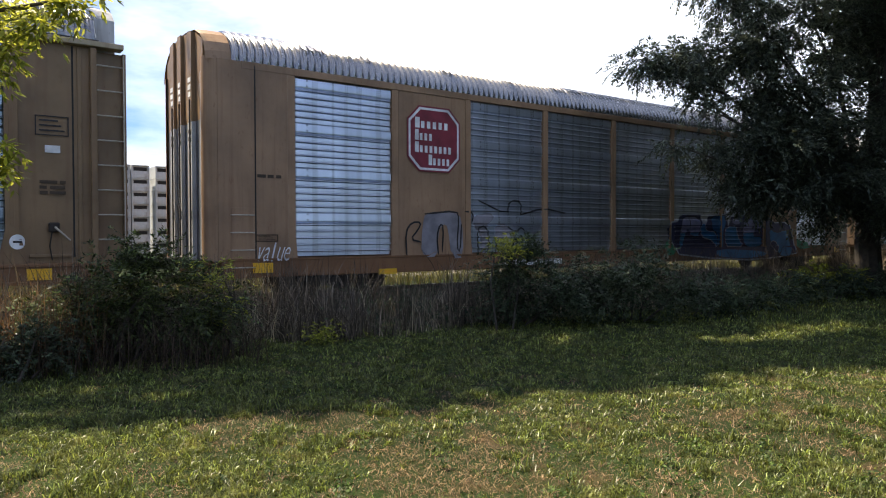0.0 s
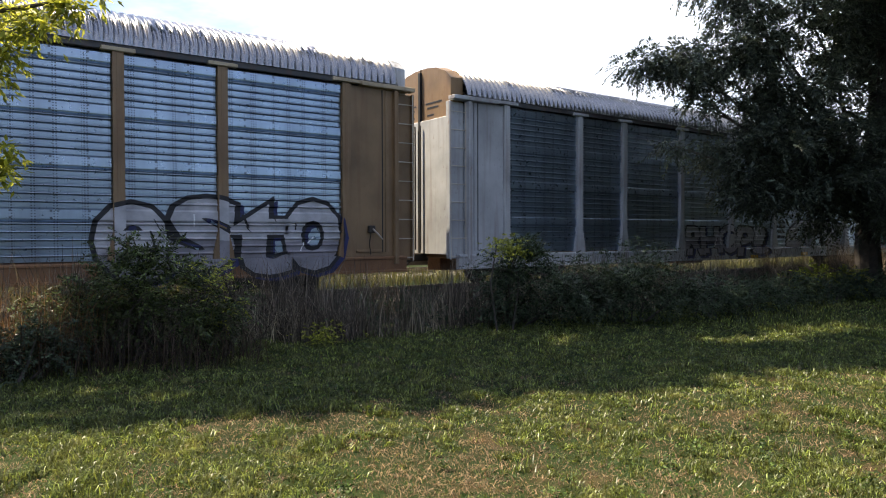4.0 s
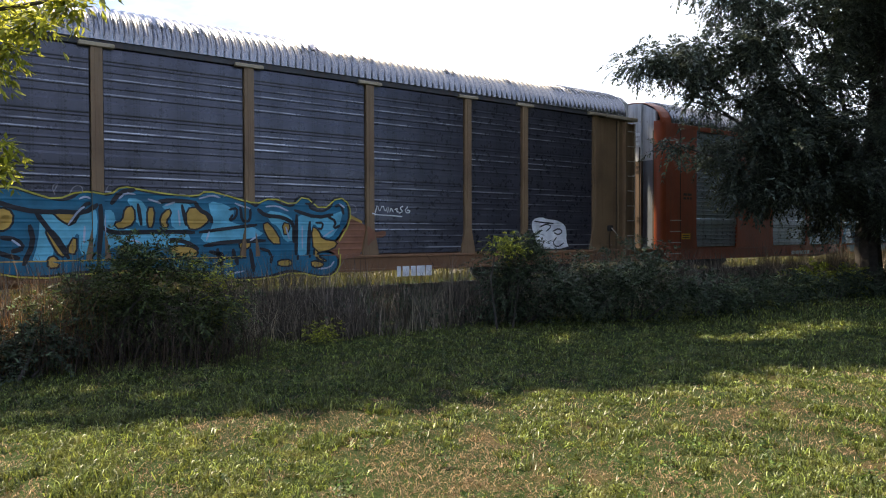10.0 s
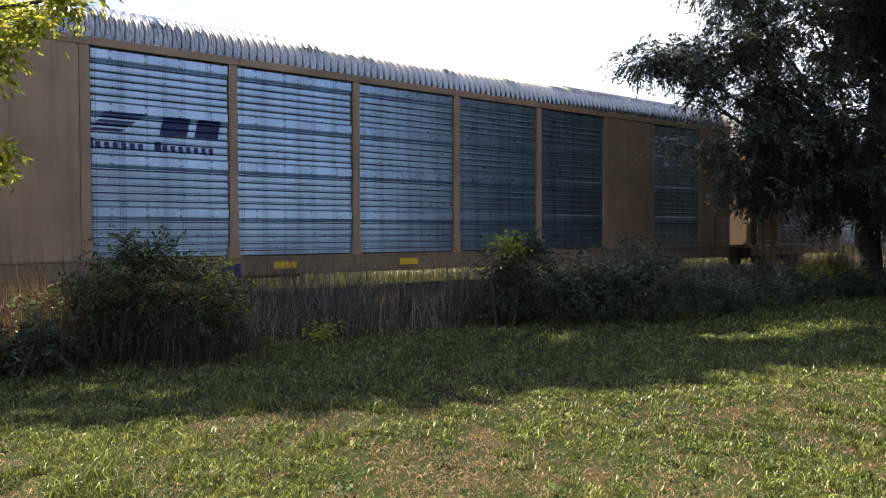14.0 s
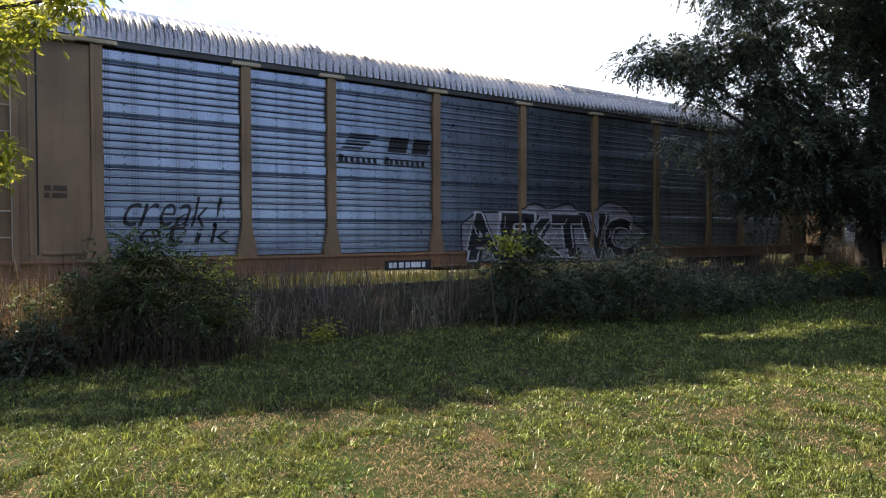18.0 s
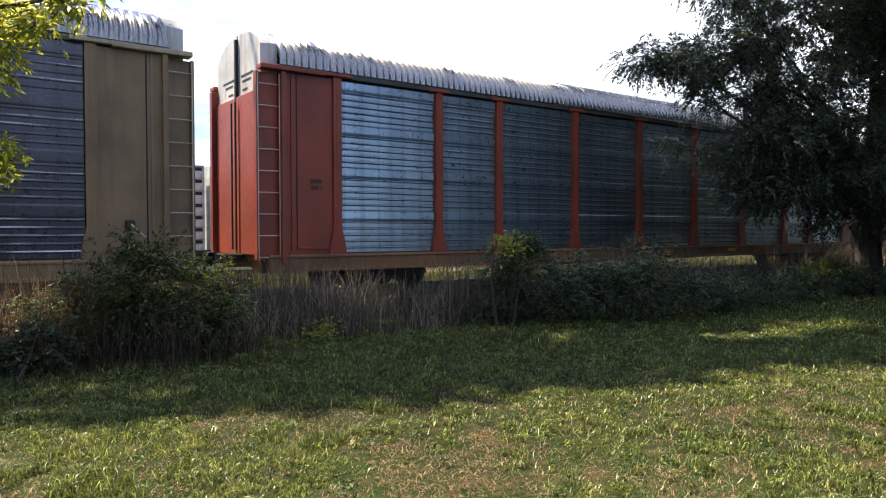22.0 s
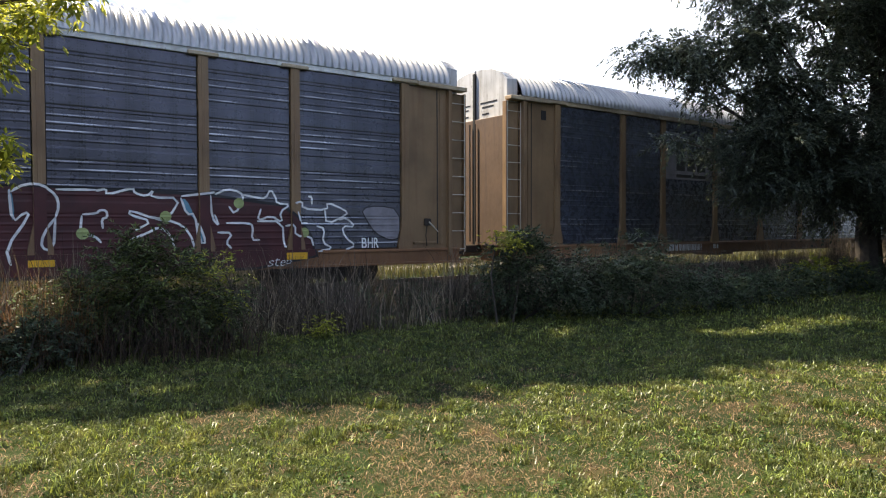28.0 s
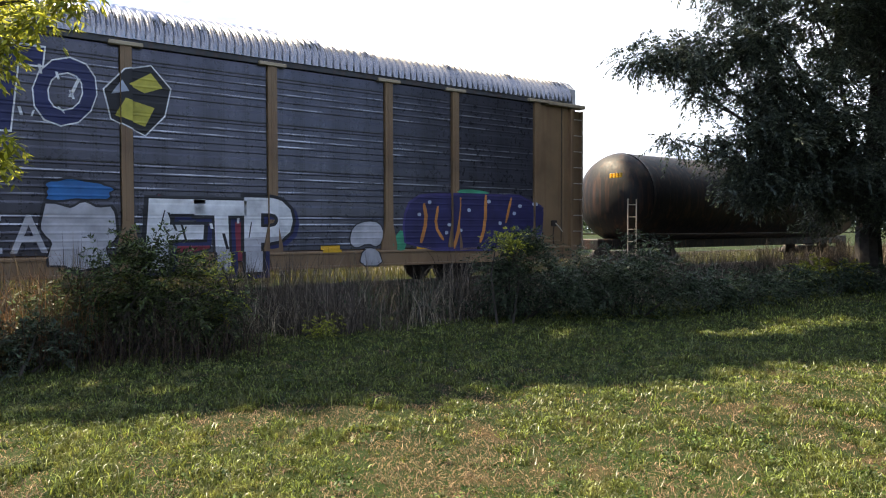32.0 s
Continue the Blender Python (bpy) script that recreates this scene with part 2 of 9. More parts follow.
FADE = {"sky": "lagoon", "grey": "pewter", "mauve": "maroon", "oxide": "wine", "lime": "blue", "purple": "navy", "white": "grey", "green": "teal"}
INK = {"black": ink("black_spray", (0.012, 0.012, 0.015)), "white": ink("white_spray", (0.75, 0.76, 0.78)), "blue": ink("blue_spray", (0.02, 0.13, 0.36)),
       "sky": ink("light_blue_spray", (0.05, 0.235, 0.37)), "lagoon": ink("lagoon_spray", (0.03, 0.17, 0.3)), "green": ink("green_spray", (0.05, 0.3, 0.16)), "purple": ink("purple_spray", (0.12, 0.085, 0.27)),
       "mauve": ink("mauve_spray", (0.27, 0.17, 0.22)), "red": ink("red_spray", (0.35, 0.03, 0.03)), "grey": ink("grey_spray", (0.42, 0.42, 0.45)),
       "teal": ink("teal_spray", (0.08, 0.36, 0.33)), "orange": ink("orange_spray", (0.55, 0.22, 0.05)), "maroon": ink("maroon_spray", (0.2, 0.022, 0.04)), "wine": ink("wine_spray", (0.06, 0.012, 0.014)),
       "navy": ink("navy_spray", (0.015, 0.02, 0.09)), "lime": ink("yellow_green_spray", (0.31, 0.37, 0.14)), "brown": ink("brown_stencil", (0.05, 0.03, 0.015)),
       "oxide": ink("oxide_spray", (0.06, 0.022, 0.022)), "pewter": ink("pewter_spray", (0.24, 0.23, 0.26)), "tan": TAN, "lemon": ink("lemon_spray", (0.5, 0.45, 0.06)), "azure": ink("azure_spray", (0.02, 0.16, 0.42)), "cloud": ink("pale_blue_white_spray", (0.42, 0.47, 0.58)),
       "smoke": ink("smoky_grey_spray", (0.13, 0.13, 0.14)), "steel": ink("steel_blue_spray", (0.12, 0.27, 0.38)), "blush": ink("dull_pink_spray", (0.46, 0.36, 0.4)), "silver": ink("silver_spray", (0.45, 0.46, 0.44)), "violet": ink("dark_violet_spray", (0.05, 0.04, 0.15)),
       "ember": ink("rust_orange_spray", (0.24, 0.1, 0.05)), "indigo": ink("indigo_spray", (0.022, 0.02, 0.09)), "aqua": ink("aqua_spray", (0.13, 0.45, 0.6)), "petrol": ink("petrol_blue_spray", (0.01, 0.13, 0.22)), "mustard": ink("mustard_spray", (0.5, 0.31, 0.06)), "periwinkle": ink("periwinkle_spray", (0.2, 0.22, 0.4))}



# ---- mesh helpers ----
class Geo:
    """Gathers corners and faces for one part."""

    def __init__(self):
        self.v, self.f = [], []

    def add(self, v, f):
        k = len(self.v)
        self.v += v
        self.f += [tuple(i + k for i in q) for q in f]
        return self

    def box(self, x0, x1, y0, y1, z0, z1, c=0.008):
        """A box with chamfered edges."""
        c = min(c, (x1 - x0) * 0.3, (y1 - y0) * 0.3, (z1 - z0) * 0.3)
        v, idx = [], {}
        for sx in (0, 1):
            for sy in (0, 1):
                for sz in (0, 1):
                    p = ((x0, x1)[sx], (y0, y1)[sy], (z0, z1)[sz])
                    d = (c * (1 - 2 * sx), c * (1 - 2 * sy), c * (1 - 2 * sz))
                    for a in range(3):
                        q = [p[i] + (d[i] if i != a else 0) for i in range(3)]
                        idx[sx, sy, sz, a] = len(v)
                        v.append(tuple(q))
        f = []
        for a in range(3):
            o = [i for i in range(3) if i != a]
            for s in (0, 1):
                ring = []
                for s1, s2 in ((0, 0), (1, 0), (1, 1), (0, 1)):
                    k = [0, 0, 0]
                    k[a], k[o[0]], k[o[1]] = s, s1, s2
                    ring.append(idx[(*k, a)])
                f.append(tuple(ring if (s == 1) != (a == 1) else ring[::-1]))
            for s1 in (0, 1):
                for s2 in (0, 1):
                    q = []
                    for s in (0, 1):
                        k = [0, 0, 0]
                        k[a], k[o[0]], k[o[1]] = s, s1, s2
                        q.append((idx[(*k, o[0])], idx[(*k, o[1])]))
                    f.append((q[0][0], q[0][1], q[1][1], q[1][0]))
        for s in [(a, b, d) for a in (0, 1) for b in (0, 1) for d in (0, 1)]:
            f.append((idx[(*s, 0)], idx[(*s, 1)], idx[(*s, 2)]))
        return self.add(v, f)

    def prism(self, pts, y0, y1):
        """Outline in x, z drawn out from y0 to y1."""
        n = len(pts)
        v = [(x, y0, z) for x, z in pts] + [(x, y1, z) for x, z in pts]
        f = [tuple(range(n)), tuple(range(2 * n - 1, n - 1, -1))] + [(i, i + n, (i + 1) % n + n, (i + 1) % n) for i in range(n)]
        return self.add(v, f)

    def tube(self, path, radii, n=8, cap=True):
        """A round bar along a path of points."""
        v, f = [], []
        m = len(path)
        for i, (p, r) in enumerate(zip(path, radii)):
            p = Vector(p)
            d = (Vector(path[min(i + 1, m - 1)]) - Vector(path[max(i - 1, 0)])).normalized()
            u = d.orthogonal().normalized()
            w = d.cross(u)
            v += [tuple(p + (u * math.cos(2 * math.pi * k / n) + w * math.sin(2 * math.pi * k / n)) * r) for k in range(n)]
        for i in range(m - 1):
            f += [(i * n + k, i * n + (k + 1) % n, (i + 1) * n + (k + 1) % n, (i + 1) * n + k) for k in range(n)]
        if cap:
            f += [tuple(range(n - 1, -1, -1)), tuple(range((m - 1) * n, m * n))]
        return self.add(v, f)

    def mesh(self, name, smooth=False):
        me = bpy.data.meshes.new(name)
        me.from_pydata(self.v, [], self.f)
        bm = bmesh.new()
        bm.from_mesh(me)
        bmesh.ops.recalc_face_normals(bm, faces=bm.faces)
        bm.to_mesh(me)
        bm.free()
        if smooth:
            me.polygons.foreach_set("use_smooth", [True] * len(me.polygons))
        return me


def part(name, me, material, parent=None, label="", m=None):
    """Links a mesh (or Geo) as one object, under a thing or part, with its own material on the object."""
    if isinstance(me, Geo):
        me = me.mesh(name)
    if not me.materials:
        me.materials.append(None)
    ob = new(name, me)
    ob.material_slots[0].link = "OBJECT"
    ob.material_slots[0].material = material
    if m is not None:
        ob.matrix_basis = m
    if parent is not None:
        ob.parent = parent
    if label:
        ob["label"] = label
    return ob


def fast_mesh(name, verts, faces):
    """Mesh from numpy arrays, all faces with the same number of corners."""
    me = bpy.data.meshes.new(name)
    nf, k = faces.shape
    me.vertices.add(len(verts))
    me.vertices.foreach_set("co", verts.astype(np.float32).ravel())
    me.loops.add(nf * k)
    me.loops.foreach_set("vertex_index", faces.astype(np.int32).ravel())
    me.polygons.add(nf)
    me.polygons.foreach_set("loop_start", np.arange(0, nf * k, k, dtype=np.int32))
    me.update(calc_edges=True)
    return me


def thing(name, label, category, group="", m=None, kind=""):
    e = new(name)
    e.empty_display_size = 0.3
    if m is not None:
        e.matrix_basis = m
    return tagged(e, label, category, group, kind)


# ---- train: measures in metres from the rail's top and from the middle of a car ----
SIDE_Y = 14.16                 # near side of the cars
TRACK_Y = SIDE_Y + 1.53
RAIL_Z = 0.22
Z0, Z1, ZE = 0.93, 4.80, 4.94   # foot and head of the side sheets, eave
SPEED, GAIN = 13.0524, 0.02094


def run(t):
    """How far the train has gone at t seconds, counted from 16 s."""
    return SPEED * (t - 16) + GAIN * (t - 16) ** 2 / 2


def ridges(z0, z1, sections=4):
    """Breakpoints (height, depth) of a corrugated sheet: groups of five ribs between smooth bands."""
    pts, h = [], (z1 - z0) / sections
    for s in range(sections):
        b = z0 + s * h
        rib = (h - 0.25) / 5
        for k in range(5):
            q = b + k * rib
            pts += [(q, 0.044), (q + rib * 0.58, 0.044), (q + rib * 0.7, 0.006), (q + rib * 0.76, 0.0), (q + rib * 0.82, 0.004)]
        q = b + 5 * rib
        pts += [(q, 0.044), (q + 0.03, 0.004), (q + 0.05, 0.0), (q + 0.21, 0.005)]
    return pts + [(z1, 0.044)]


RIB = ridges(Z0, Z1)


def depth_at(z):
    if z <= RIB[0][0] or z >= RIB[-1][0]:
        return 0.0
    for (a, d), (b, e) in zip(RIB, RIB[1:]):
        if a <= z <= b:
            return d + (e - d) * (z - a) / max(b - a, 1e-6)
    return 0.0


PANEL_Y = -1.495
meshes = {}


rib_of = {}


def root(o):
    while o.parent is not None:
        o = o.parent
    return o


def side_sheet(w, k=1.0):
    """Corrugated sheet w wide, its foot at Z0, outer face towards -y, with rolled side edges."""
    key = (round(w, 2), k)
    if key not in meshes:
        v, f = [], []
        xs = (-w / 2, -w / 2 + 0.03, w / 2 - 0.03, w / 2)
        for z, d in RIB:
            for i, x in enumerate(xs):
                v.append((x, PANEL_Y + (d * k if i in (1, 2) else 0.062), z))
        for i in range(len(RIB) - 1):
            for k in range(3):
                a = i * 4 + k
                f.append((a, a + 1, a + 5, a + 4))
        n = len(v)
        v += [(-w / 2, PANEL_Y + 0.07, Z0), (w / 2, PANEL_Y + 0.07, Z0), (w / 2, PANEL_Y + 0.07, Z1), (-w / 2, PANEL_Y + 0.07, Z1)]
        f.append((n + 3, n + 2, n + 1, n))
        g = Geo()
        g.add(v, f)
        me = bpy.data.meshes.new("side_sheet")
        me.from_pydata(g.v, [], g.f)
        meshes[key] = me
    return meshes[key]


def shared(key, build):
    if key not in meshes:
        meshes[key] = build().mesh(str(key).split(".")[0])
    return meshes[key]


def roof_line(t_type):
    if t_type:
        half = [(1.56, 0.0), (1.5, 0.2), (1.36, 0.42), (1.1, 0.63), (0.7, 0.79), (0.3, 0.845), (0.0, 0.855)]
    else:
        half = [(1.53, 0.0), (1.5, 0.16), (1.4, 0.36), (1.2, 0.56), (0.85, 0.72), (0.4, 0.79), (0.0, 0.8)]
    return [(-y, z) for y, z in half] + [(y, z) for y, z in half[-2::-1]]


def corrugated_roof(t_type, half_len):
    """Roof of pressed sheets with ribs across the car, 0.17 m apart."""
    def build():
        half = roof_line(t_type)
        near = half[:7]
        for _ in range(2):
            near = near[:1] + [p for (a, b), (c, d) in zip(near, near[1:]) for p in ((a * 0.75 + c * 0.25, b * 0.75 + d * 0.25), (a * 0.25 + c * 0.75, b * 0.25 + d * 0.75))] + near[-1:]
        line = near[::2] + [near[-1]] * (len(near) % 2 == 0) + [half[8], half[10], half[12]]
        n = len(line)
        xs, count = [], int(half_len * 2 / 0.17)
        p = half_len * 2 / count
        for i in range(count):
            x = -half_len + i * p
            xs += [(x + p * q, d) for q, d in ((0.0, 0.014), (0.12, 0.0), (0.34, 0.0), (0.45, 0.03), (0.55, 0.058), (0.64, 0.068), (0.8, 0.068), (0.9, 0.044))]
        xs.append((half_len, 0.0))
        v, f = [], []
        for x, d in xs:
            for y, z in line:
                ln = math.hypot(y, z + 0.6)
                k = d * min(1.0, z / 0.16 + 0.05)
                v.append((x, y + k * y / ln, ZE + z + k * (z + 0.6) / ln))
        for i in range(len(xs) - 1):
            for k in range(n - 1):
                a = i * n + k
                f.append((a, a + n, a + n + 1, a + 1))
        g = Geo()
        g.add(v, f)
        return g
    me = shared(("roof", t_type, half_len), build)
    me.polygons.foreach_set("use_smooth", [True] * len(me.polygons))
    return me


def channel(half, line):
    """A rolled section, outline in y, z, drawn along the car."""
    n = len(line)
    return Geo().add([(x, y, z) for x in (-half, half) for y, z in line], [(i, (i + 1) % n, (i + 1) % n + n, i + n) for i in range(n)] + [tuple(range(n)), tuple(range(2 * n - 1, n - 1, -1))])


def post_geo(cap):
    g = Geo()
    pts = [(-0.21, Z0 - 0.08), (0.21, Z0 - 0.08), (0.2, Z0 + 0.1), (0.1, 1.5), (0.1, Z1 + 0.02), (-0.1, Z1 + 0.02), (-0.1, 1.5), (-0.2, Z0 + 0.1)]
    g.prism(pts, -1.56, -1.44)
    # folded rib down the middle of the post
    g.box(-0.035, 0.035, -1.568, -1.55, 1.55, Z1 - 0.02, 0.004)
    return g


def cap_geo():
    return Geo().box(-0.3, 0.3, -1.6, -1.46, Z1 + 0.0, Z1 + 0.075, 0.01)


def slim_post_geo():
    g = Geo()
    g.prism([(-0.13, Z0 - 0.06), (0.13, Z0 - 0.06), (0.085, Z0 + 0.42), (0.085, Z1 + 0.05), (-0.085, Z1 + 0.05), (-0.085, Z0 + 0.42)], -1.525, -1.44)
    return g


def wheelset_geo():
    g = Geo()
    g.tube([(0, -0.95, 0), (0, 0.95, 0)], [0.075] * 2, 10)
    for s in (-1, 1):
        prof = [(0.66, 0.445), (0.695, 0.445), (0.70, 0.42), (0.79, 0.415), (0.79, 0.36), (0.735, 0.33), (0.735, 0.13), (0.8, 0.12), (0.8, 0.02)]
        g.tube([(0, s * a, 0) for a, _ in prof], [r for _, r in prof], 20)
    return g


def truck_frame_geo():
    g = Geo()
    for s in (-1, 1):
        y = s * 0.98
        g.prism([(-1.15, 0.36), (-1.05, 0.52), (-0.55, 0.6), (0.55, 0.6), (1.05, 0.52), (1.15, 0.36), (0.75, 0.36), (0.5, 0.24), (-0.5, 0.24), (-0.75, 0.36)],
                min(y - 0.08, y + 0.08), max(y - 0.08, y + 0.08))
        for x in (-0.85, 0.85):
            g.tube([(x, y - 0.12, 0.42), (x, y + 0.12, 0.42)], [0.12, 0.12], 10)
        for x in (-0.2, 0, 0.2):
            g.tube([(x, y, 0.28), (x, y, 0.56)], [0.07, 0.07], 8)
    g.box(-0.22, 0.22, -1.0, 1.0, 0.38, 0.62, 0.02)
    return g


def ladder_rung():
    return Geo().tube([(-0.24, 0.07, 0), (-0.24, 0.0, 0), (0.24, 0.0, 0), (0.24, 0.07, 0)], [0.013] * 4, 6)


def running_gear(car, truck_x=10.3):
    """Two trucks with two wheelsets each, couplers, and the air gear under the frame."""
    sets = []
    for s in (-1, 1):
        tr = part("truck", shared("truck_frame", truck_frame_geo), DARKSTEEL, car, m=pose(s * truck_x, 0, 0))
        for x in (-0.85, 0.85):
            sets.append(part("wheelset", shared("wheelset", wheelset_geo), DARKSTEEL, tr, m=pose(x, 0, 0.42)))
        g = Geo()
        g.box(-0.2, 0.62, -0.1, 0.1, 0.7, 0.92, 0.03)
        g.prism([(0.55, 0.66), (0.95, 0.7), (0.95, 0.92), (0.55, 0.96)], -0.16, 0.16)
        part("coupler", g, DARKSTEEL, car, m=pose(s * 13.62, 0, 0, 0, 0, 0 if s > 0 else 180))
        part("air_hose", Geo().tube([(s * 13.7, 0.3, 0.75), (s * 13.95, 0.32, 0.5), (s * 14.2, 0.25, 0.45)], [0.03] * 3, 6), BLACK, car)
    return sets


T_POSTS = (-11.9, -9.1, -7.15, -4.29, -1.43, 1.43, 4.29, 7.15, 9.1, 11.9)


def t_car(label, body, sheet, sill, hood, door, cap=None, roof_mat=None, ribs=1.0, rail=None, notch=False):
    """Rack car with outside posts, end ladders and split end doors under a white hood."""
    car = thing("autorack_car", label, "railcar", "cars of the freight train")
    rib_of[car] = ribs
    cap = cap or (TANPALE if body is TAN else body)
    for sgn in (1, -1):
        turn = pose(0, 0, 0) if sgn > 0 else pose(0, 0, 0, 0, 0, 180)
        for a, b in zip(T_POSTS, T_POSTS[1:]):
            part("side_sheet", side_sheet(b - a - 0.18, ribs), sheet, car, m=turn @ pose((a + b) / 2, 0, 0))
        for i, x in enumerate(T_POSTS):
            p = part("post", shared("post", lambda: post_geo(True)), body, car, m=turn @ pose(x, 0, 0))
            if 0 < i < 9:
                part("cap_plate", shared("cap_plate", cap_geo), cap, p)
        part("side_sill", shared("side_sill", lambda: channel(13.5, [(-1.575, 0.53), (-1.575, 0.575), (-1.545, 0.585), (-1.545, 0.83), (-1.575, 0.84), (-1.575, 0.88), (-1.55, 0.905), (-1.40, 0.905), (-1.40, 0.53)])),
             sill, car, m=turn)
        part("roof_rail", shared("roof_rail", lambda: Geo().box(-13.3, 13.3, -1.53, -1.40, Z1 + 0.02, ZE + 0.01, 0.01)), rail or DARK_RAIL, car, m=turn)
        for e in (-1, 1):
            pan = part("end_panel", shared(("end_panel", e), lambda: mirrored(Geo().box(12.0, 13.17, -1.50, -1.42, 0.9, Z1, 0.01), e)), body, car, m=turn)
            part("seam", shared(("seam", e), lambda: mirrored(Geo().box(12.845, 12.875, -1.505, -1.49, 1.0, Z1 - 0.02, 0.003), e)), BLACK, pan)
            part("hinge_strip", shared(("hinge_strip", e), lambda: mirrored(Geo().box(12.93, 13.0, -1.53, -1.49, 1.0, Z1 - 0.03, 0.006), e)), body, pan)
            part("foot_ledge", shared(("foot_ledge", e), lambda: mirrored(Geo().box(12.15, 12.8, -1.54, -1.49, 1.0, 1.06, 0.01), e)), body, pan)
            if e > 0 and sgn > 0:
                gear = part("brake_gear", Geo().box(12.45, 12.62, -1.6, -1.49, 1.45, 1.62, 0.02), DARKSTEEL, pan, "dark hand brake gear")
                part("lever", Geo().tube([(12.54, -1.6, 1.54), (12.66, -1.64, 1.42), (12.78, -1.64, 1.3)], [0.02, 0.016, 0.012], 6), BRASSY, gear)
                part("chain", Geo().tube([(12.5, -1.58, 1.46), (12.46, -1.58, 1.2), (12.5, -1.57, 0.95)], [0.012] * 3, 5), DARKSTEEL, gear)
            if notch and (e < 0 or sgn < 0):
                part("vent_notch", shared(("vent_notch", e), lambda: mirrored(Geo().box(12.3, 12.5, -1.506, -1.48, 4.35, 4.62, 0.01), e)), BLACK, pan)
            part("ladder_post", shared(("ladder_post", e), lambda: mirrored(Geo().box(13.14, 13.24, -1.62, -1.40, 0.72, 4.78, 0.008), e)), body, car, m=turn)
            lad = part("ladder_panel", shared(("ladder_panel", e), lambda: mirrored(Geo().box(13.24, 13.72, -1.40, -1.34, 0.8, 4.76, 0.008).box(13.70, 13.76, -1.5, -1.34, 0.8, 4.76, 0.008), e)),
                       body, car, m=turn)
            for k in (-0.24, 0.24):
                part("stile", shared("stile", lambda: Geo().tube([(0, 0, 0.78), (0, 0, 4.74)], [0.016] * 2, 6)), BRASSY, lad, m=pose(e * 13.48 + k, -1.49, 0))
            for k in range(9):
                part("rung", shared("rung", ladder_rung), BRASSY, lad, m=pose(e * 13.48, -1.50, 0.86 + k * 0.455))
            part("eave_beam", shared(("eave_beam", e), lambda: mirrored(Geo().box(12.25, 13.7, -1.64, -1.36, 4.8, 4.9, 0.012).box(11.55, 12.6, -1.615, -1.42, 4.83, 4.91, 0.01), e)), cap, car, m=turn)
    part("deck", shared("deck", lambda: Geo().box(-13.5, 13.5, -1.4, 1.4, 0.8, 0.92, 0.02).box(-13.2, 13.2, -0.3, 0.3, 0.45, 0.82, 0.02).box(-4, -2.6, -1.2, -0.5, 0.42, 0.8, 0.04).box(2.2, 4.5, 0.4, 1.2, 0.4, 0.8, 0.04)), RUST, car)
    part("roof", corrugated_roof(True, 13.25), roof_mat or ROOF, car)
    for e in (-1, 1):
        for s in (-1, 1):
            y0, y1 = (0.04, 1.32) if s > 0 else (-1.32, -0.04)
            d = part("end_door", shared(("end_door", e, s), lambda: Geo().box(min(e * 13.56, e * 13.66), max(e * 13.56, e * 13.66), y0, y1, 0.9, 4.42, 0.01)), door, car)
            if s > 0:
                part("door_gap", shared(("door_gap", e), lambda: Geo().box(min(e * 13.55, e * 13.668), max(e * 13.55, e * 13.668), -0.045, 0.045, 0.9, 5.72, 0.004)), BLACK, car, "dark gap between the end doors")
            part("lock_bar", shared(("lock_bar", e, s), lambda: Geo().tube([(e * 13.71, s * 0.12, 1.0), (e * 13.71, s * 0.12, 4.3)], [0.022] * 2, 6)), DARKSTEEL, d)
            line = roof_line(True)
            half = [(y, ZE + z + 0.02) for y, z in line if y * s >= -0.001]
            if s < 0:
                pts = [(-1.34, 4.42)] + [(max(y, -1.34), z) for y, z in half if z > ZE + 0.2] + [(-0.03, ZE + 0.87), (-0.03, 4.42)]
            else:
                pts = [(0.03, 4.42), (0.03, ZE + 0.87)] + [(min(y, 1.34), z) for y, z in half if z > ZE + 0.2] + [(1.34, 4.42)]
            hd = part("end_hood", shared(("end_hood", e, s), lambda: Geo().add([(e * 13.6, y, z) for y, z in pts] + [(e * 13.22, y, z + 0.03) for y, z in pts],
                 [tuple(range(len(pts))), tuple(range(2 * len(pts) - 1, len(pts) - 1, -1))] + [(i, i + len(pts), (i + 1) % len(pts) + len(pts), (i + 1) % len(pts)) for i in range(len(pts))])),
                 hood, car)
            for k, (a, b, zz) in enumerate(((0.22, 0.95, 4.86), (0.3, 0.8, 4.74), (0.3, 0.6, 4.55))):
                x = e * 13.606
                part("stencil_bar", shared(("hood_bar", e, s, k), lambda: Geo().box(min(x, x - e * 0.004), max(x, x - e * 0.004), min(s * a, s * b), max(s * a, s * b), zz - 0.022, zz + 0.022, 0.001)), INK["black"], hd)
    return car, running_gear(car)


def mirrored(g, e):
    if e < 0:
        g.v = [(-x, y, z) for x, y, z in g.v]
    return g


B_BAYS = ((-11.8, -9.18, 1), (-9.18, -7.0, 0), (-7.0, -4.27, 1), (-4.27, -1.43, 1), (-1.43, 1.43, 1), (1.43, 4.27, 1), (4.27, 7.0, 1), (7.0, 9.18, 0), (9.18, 11.8, 1))


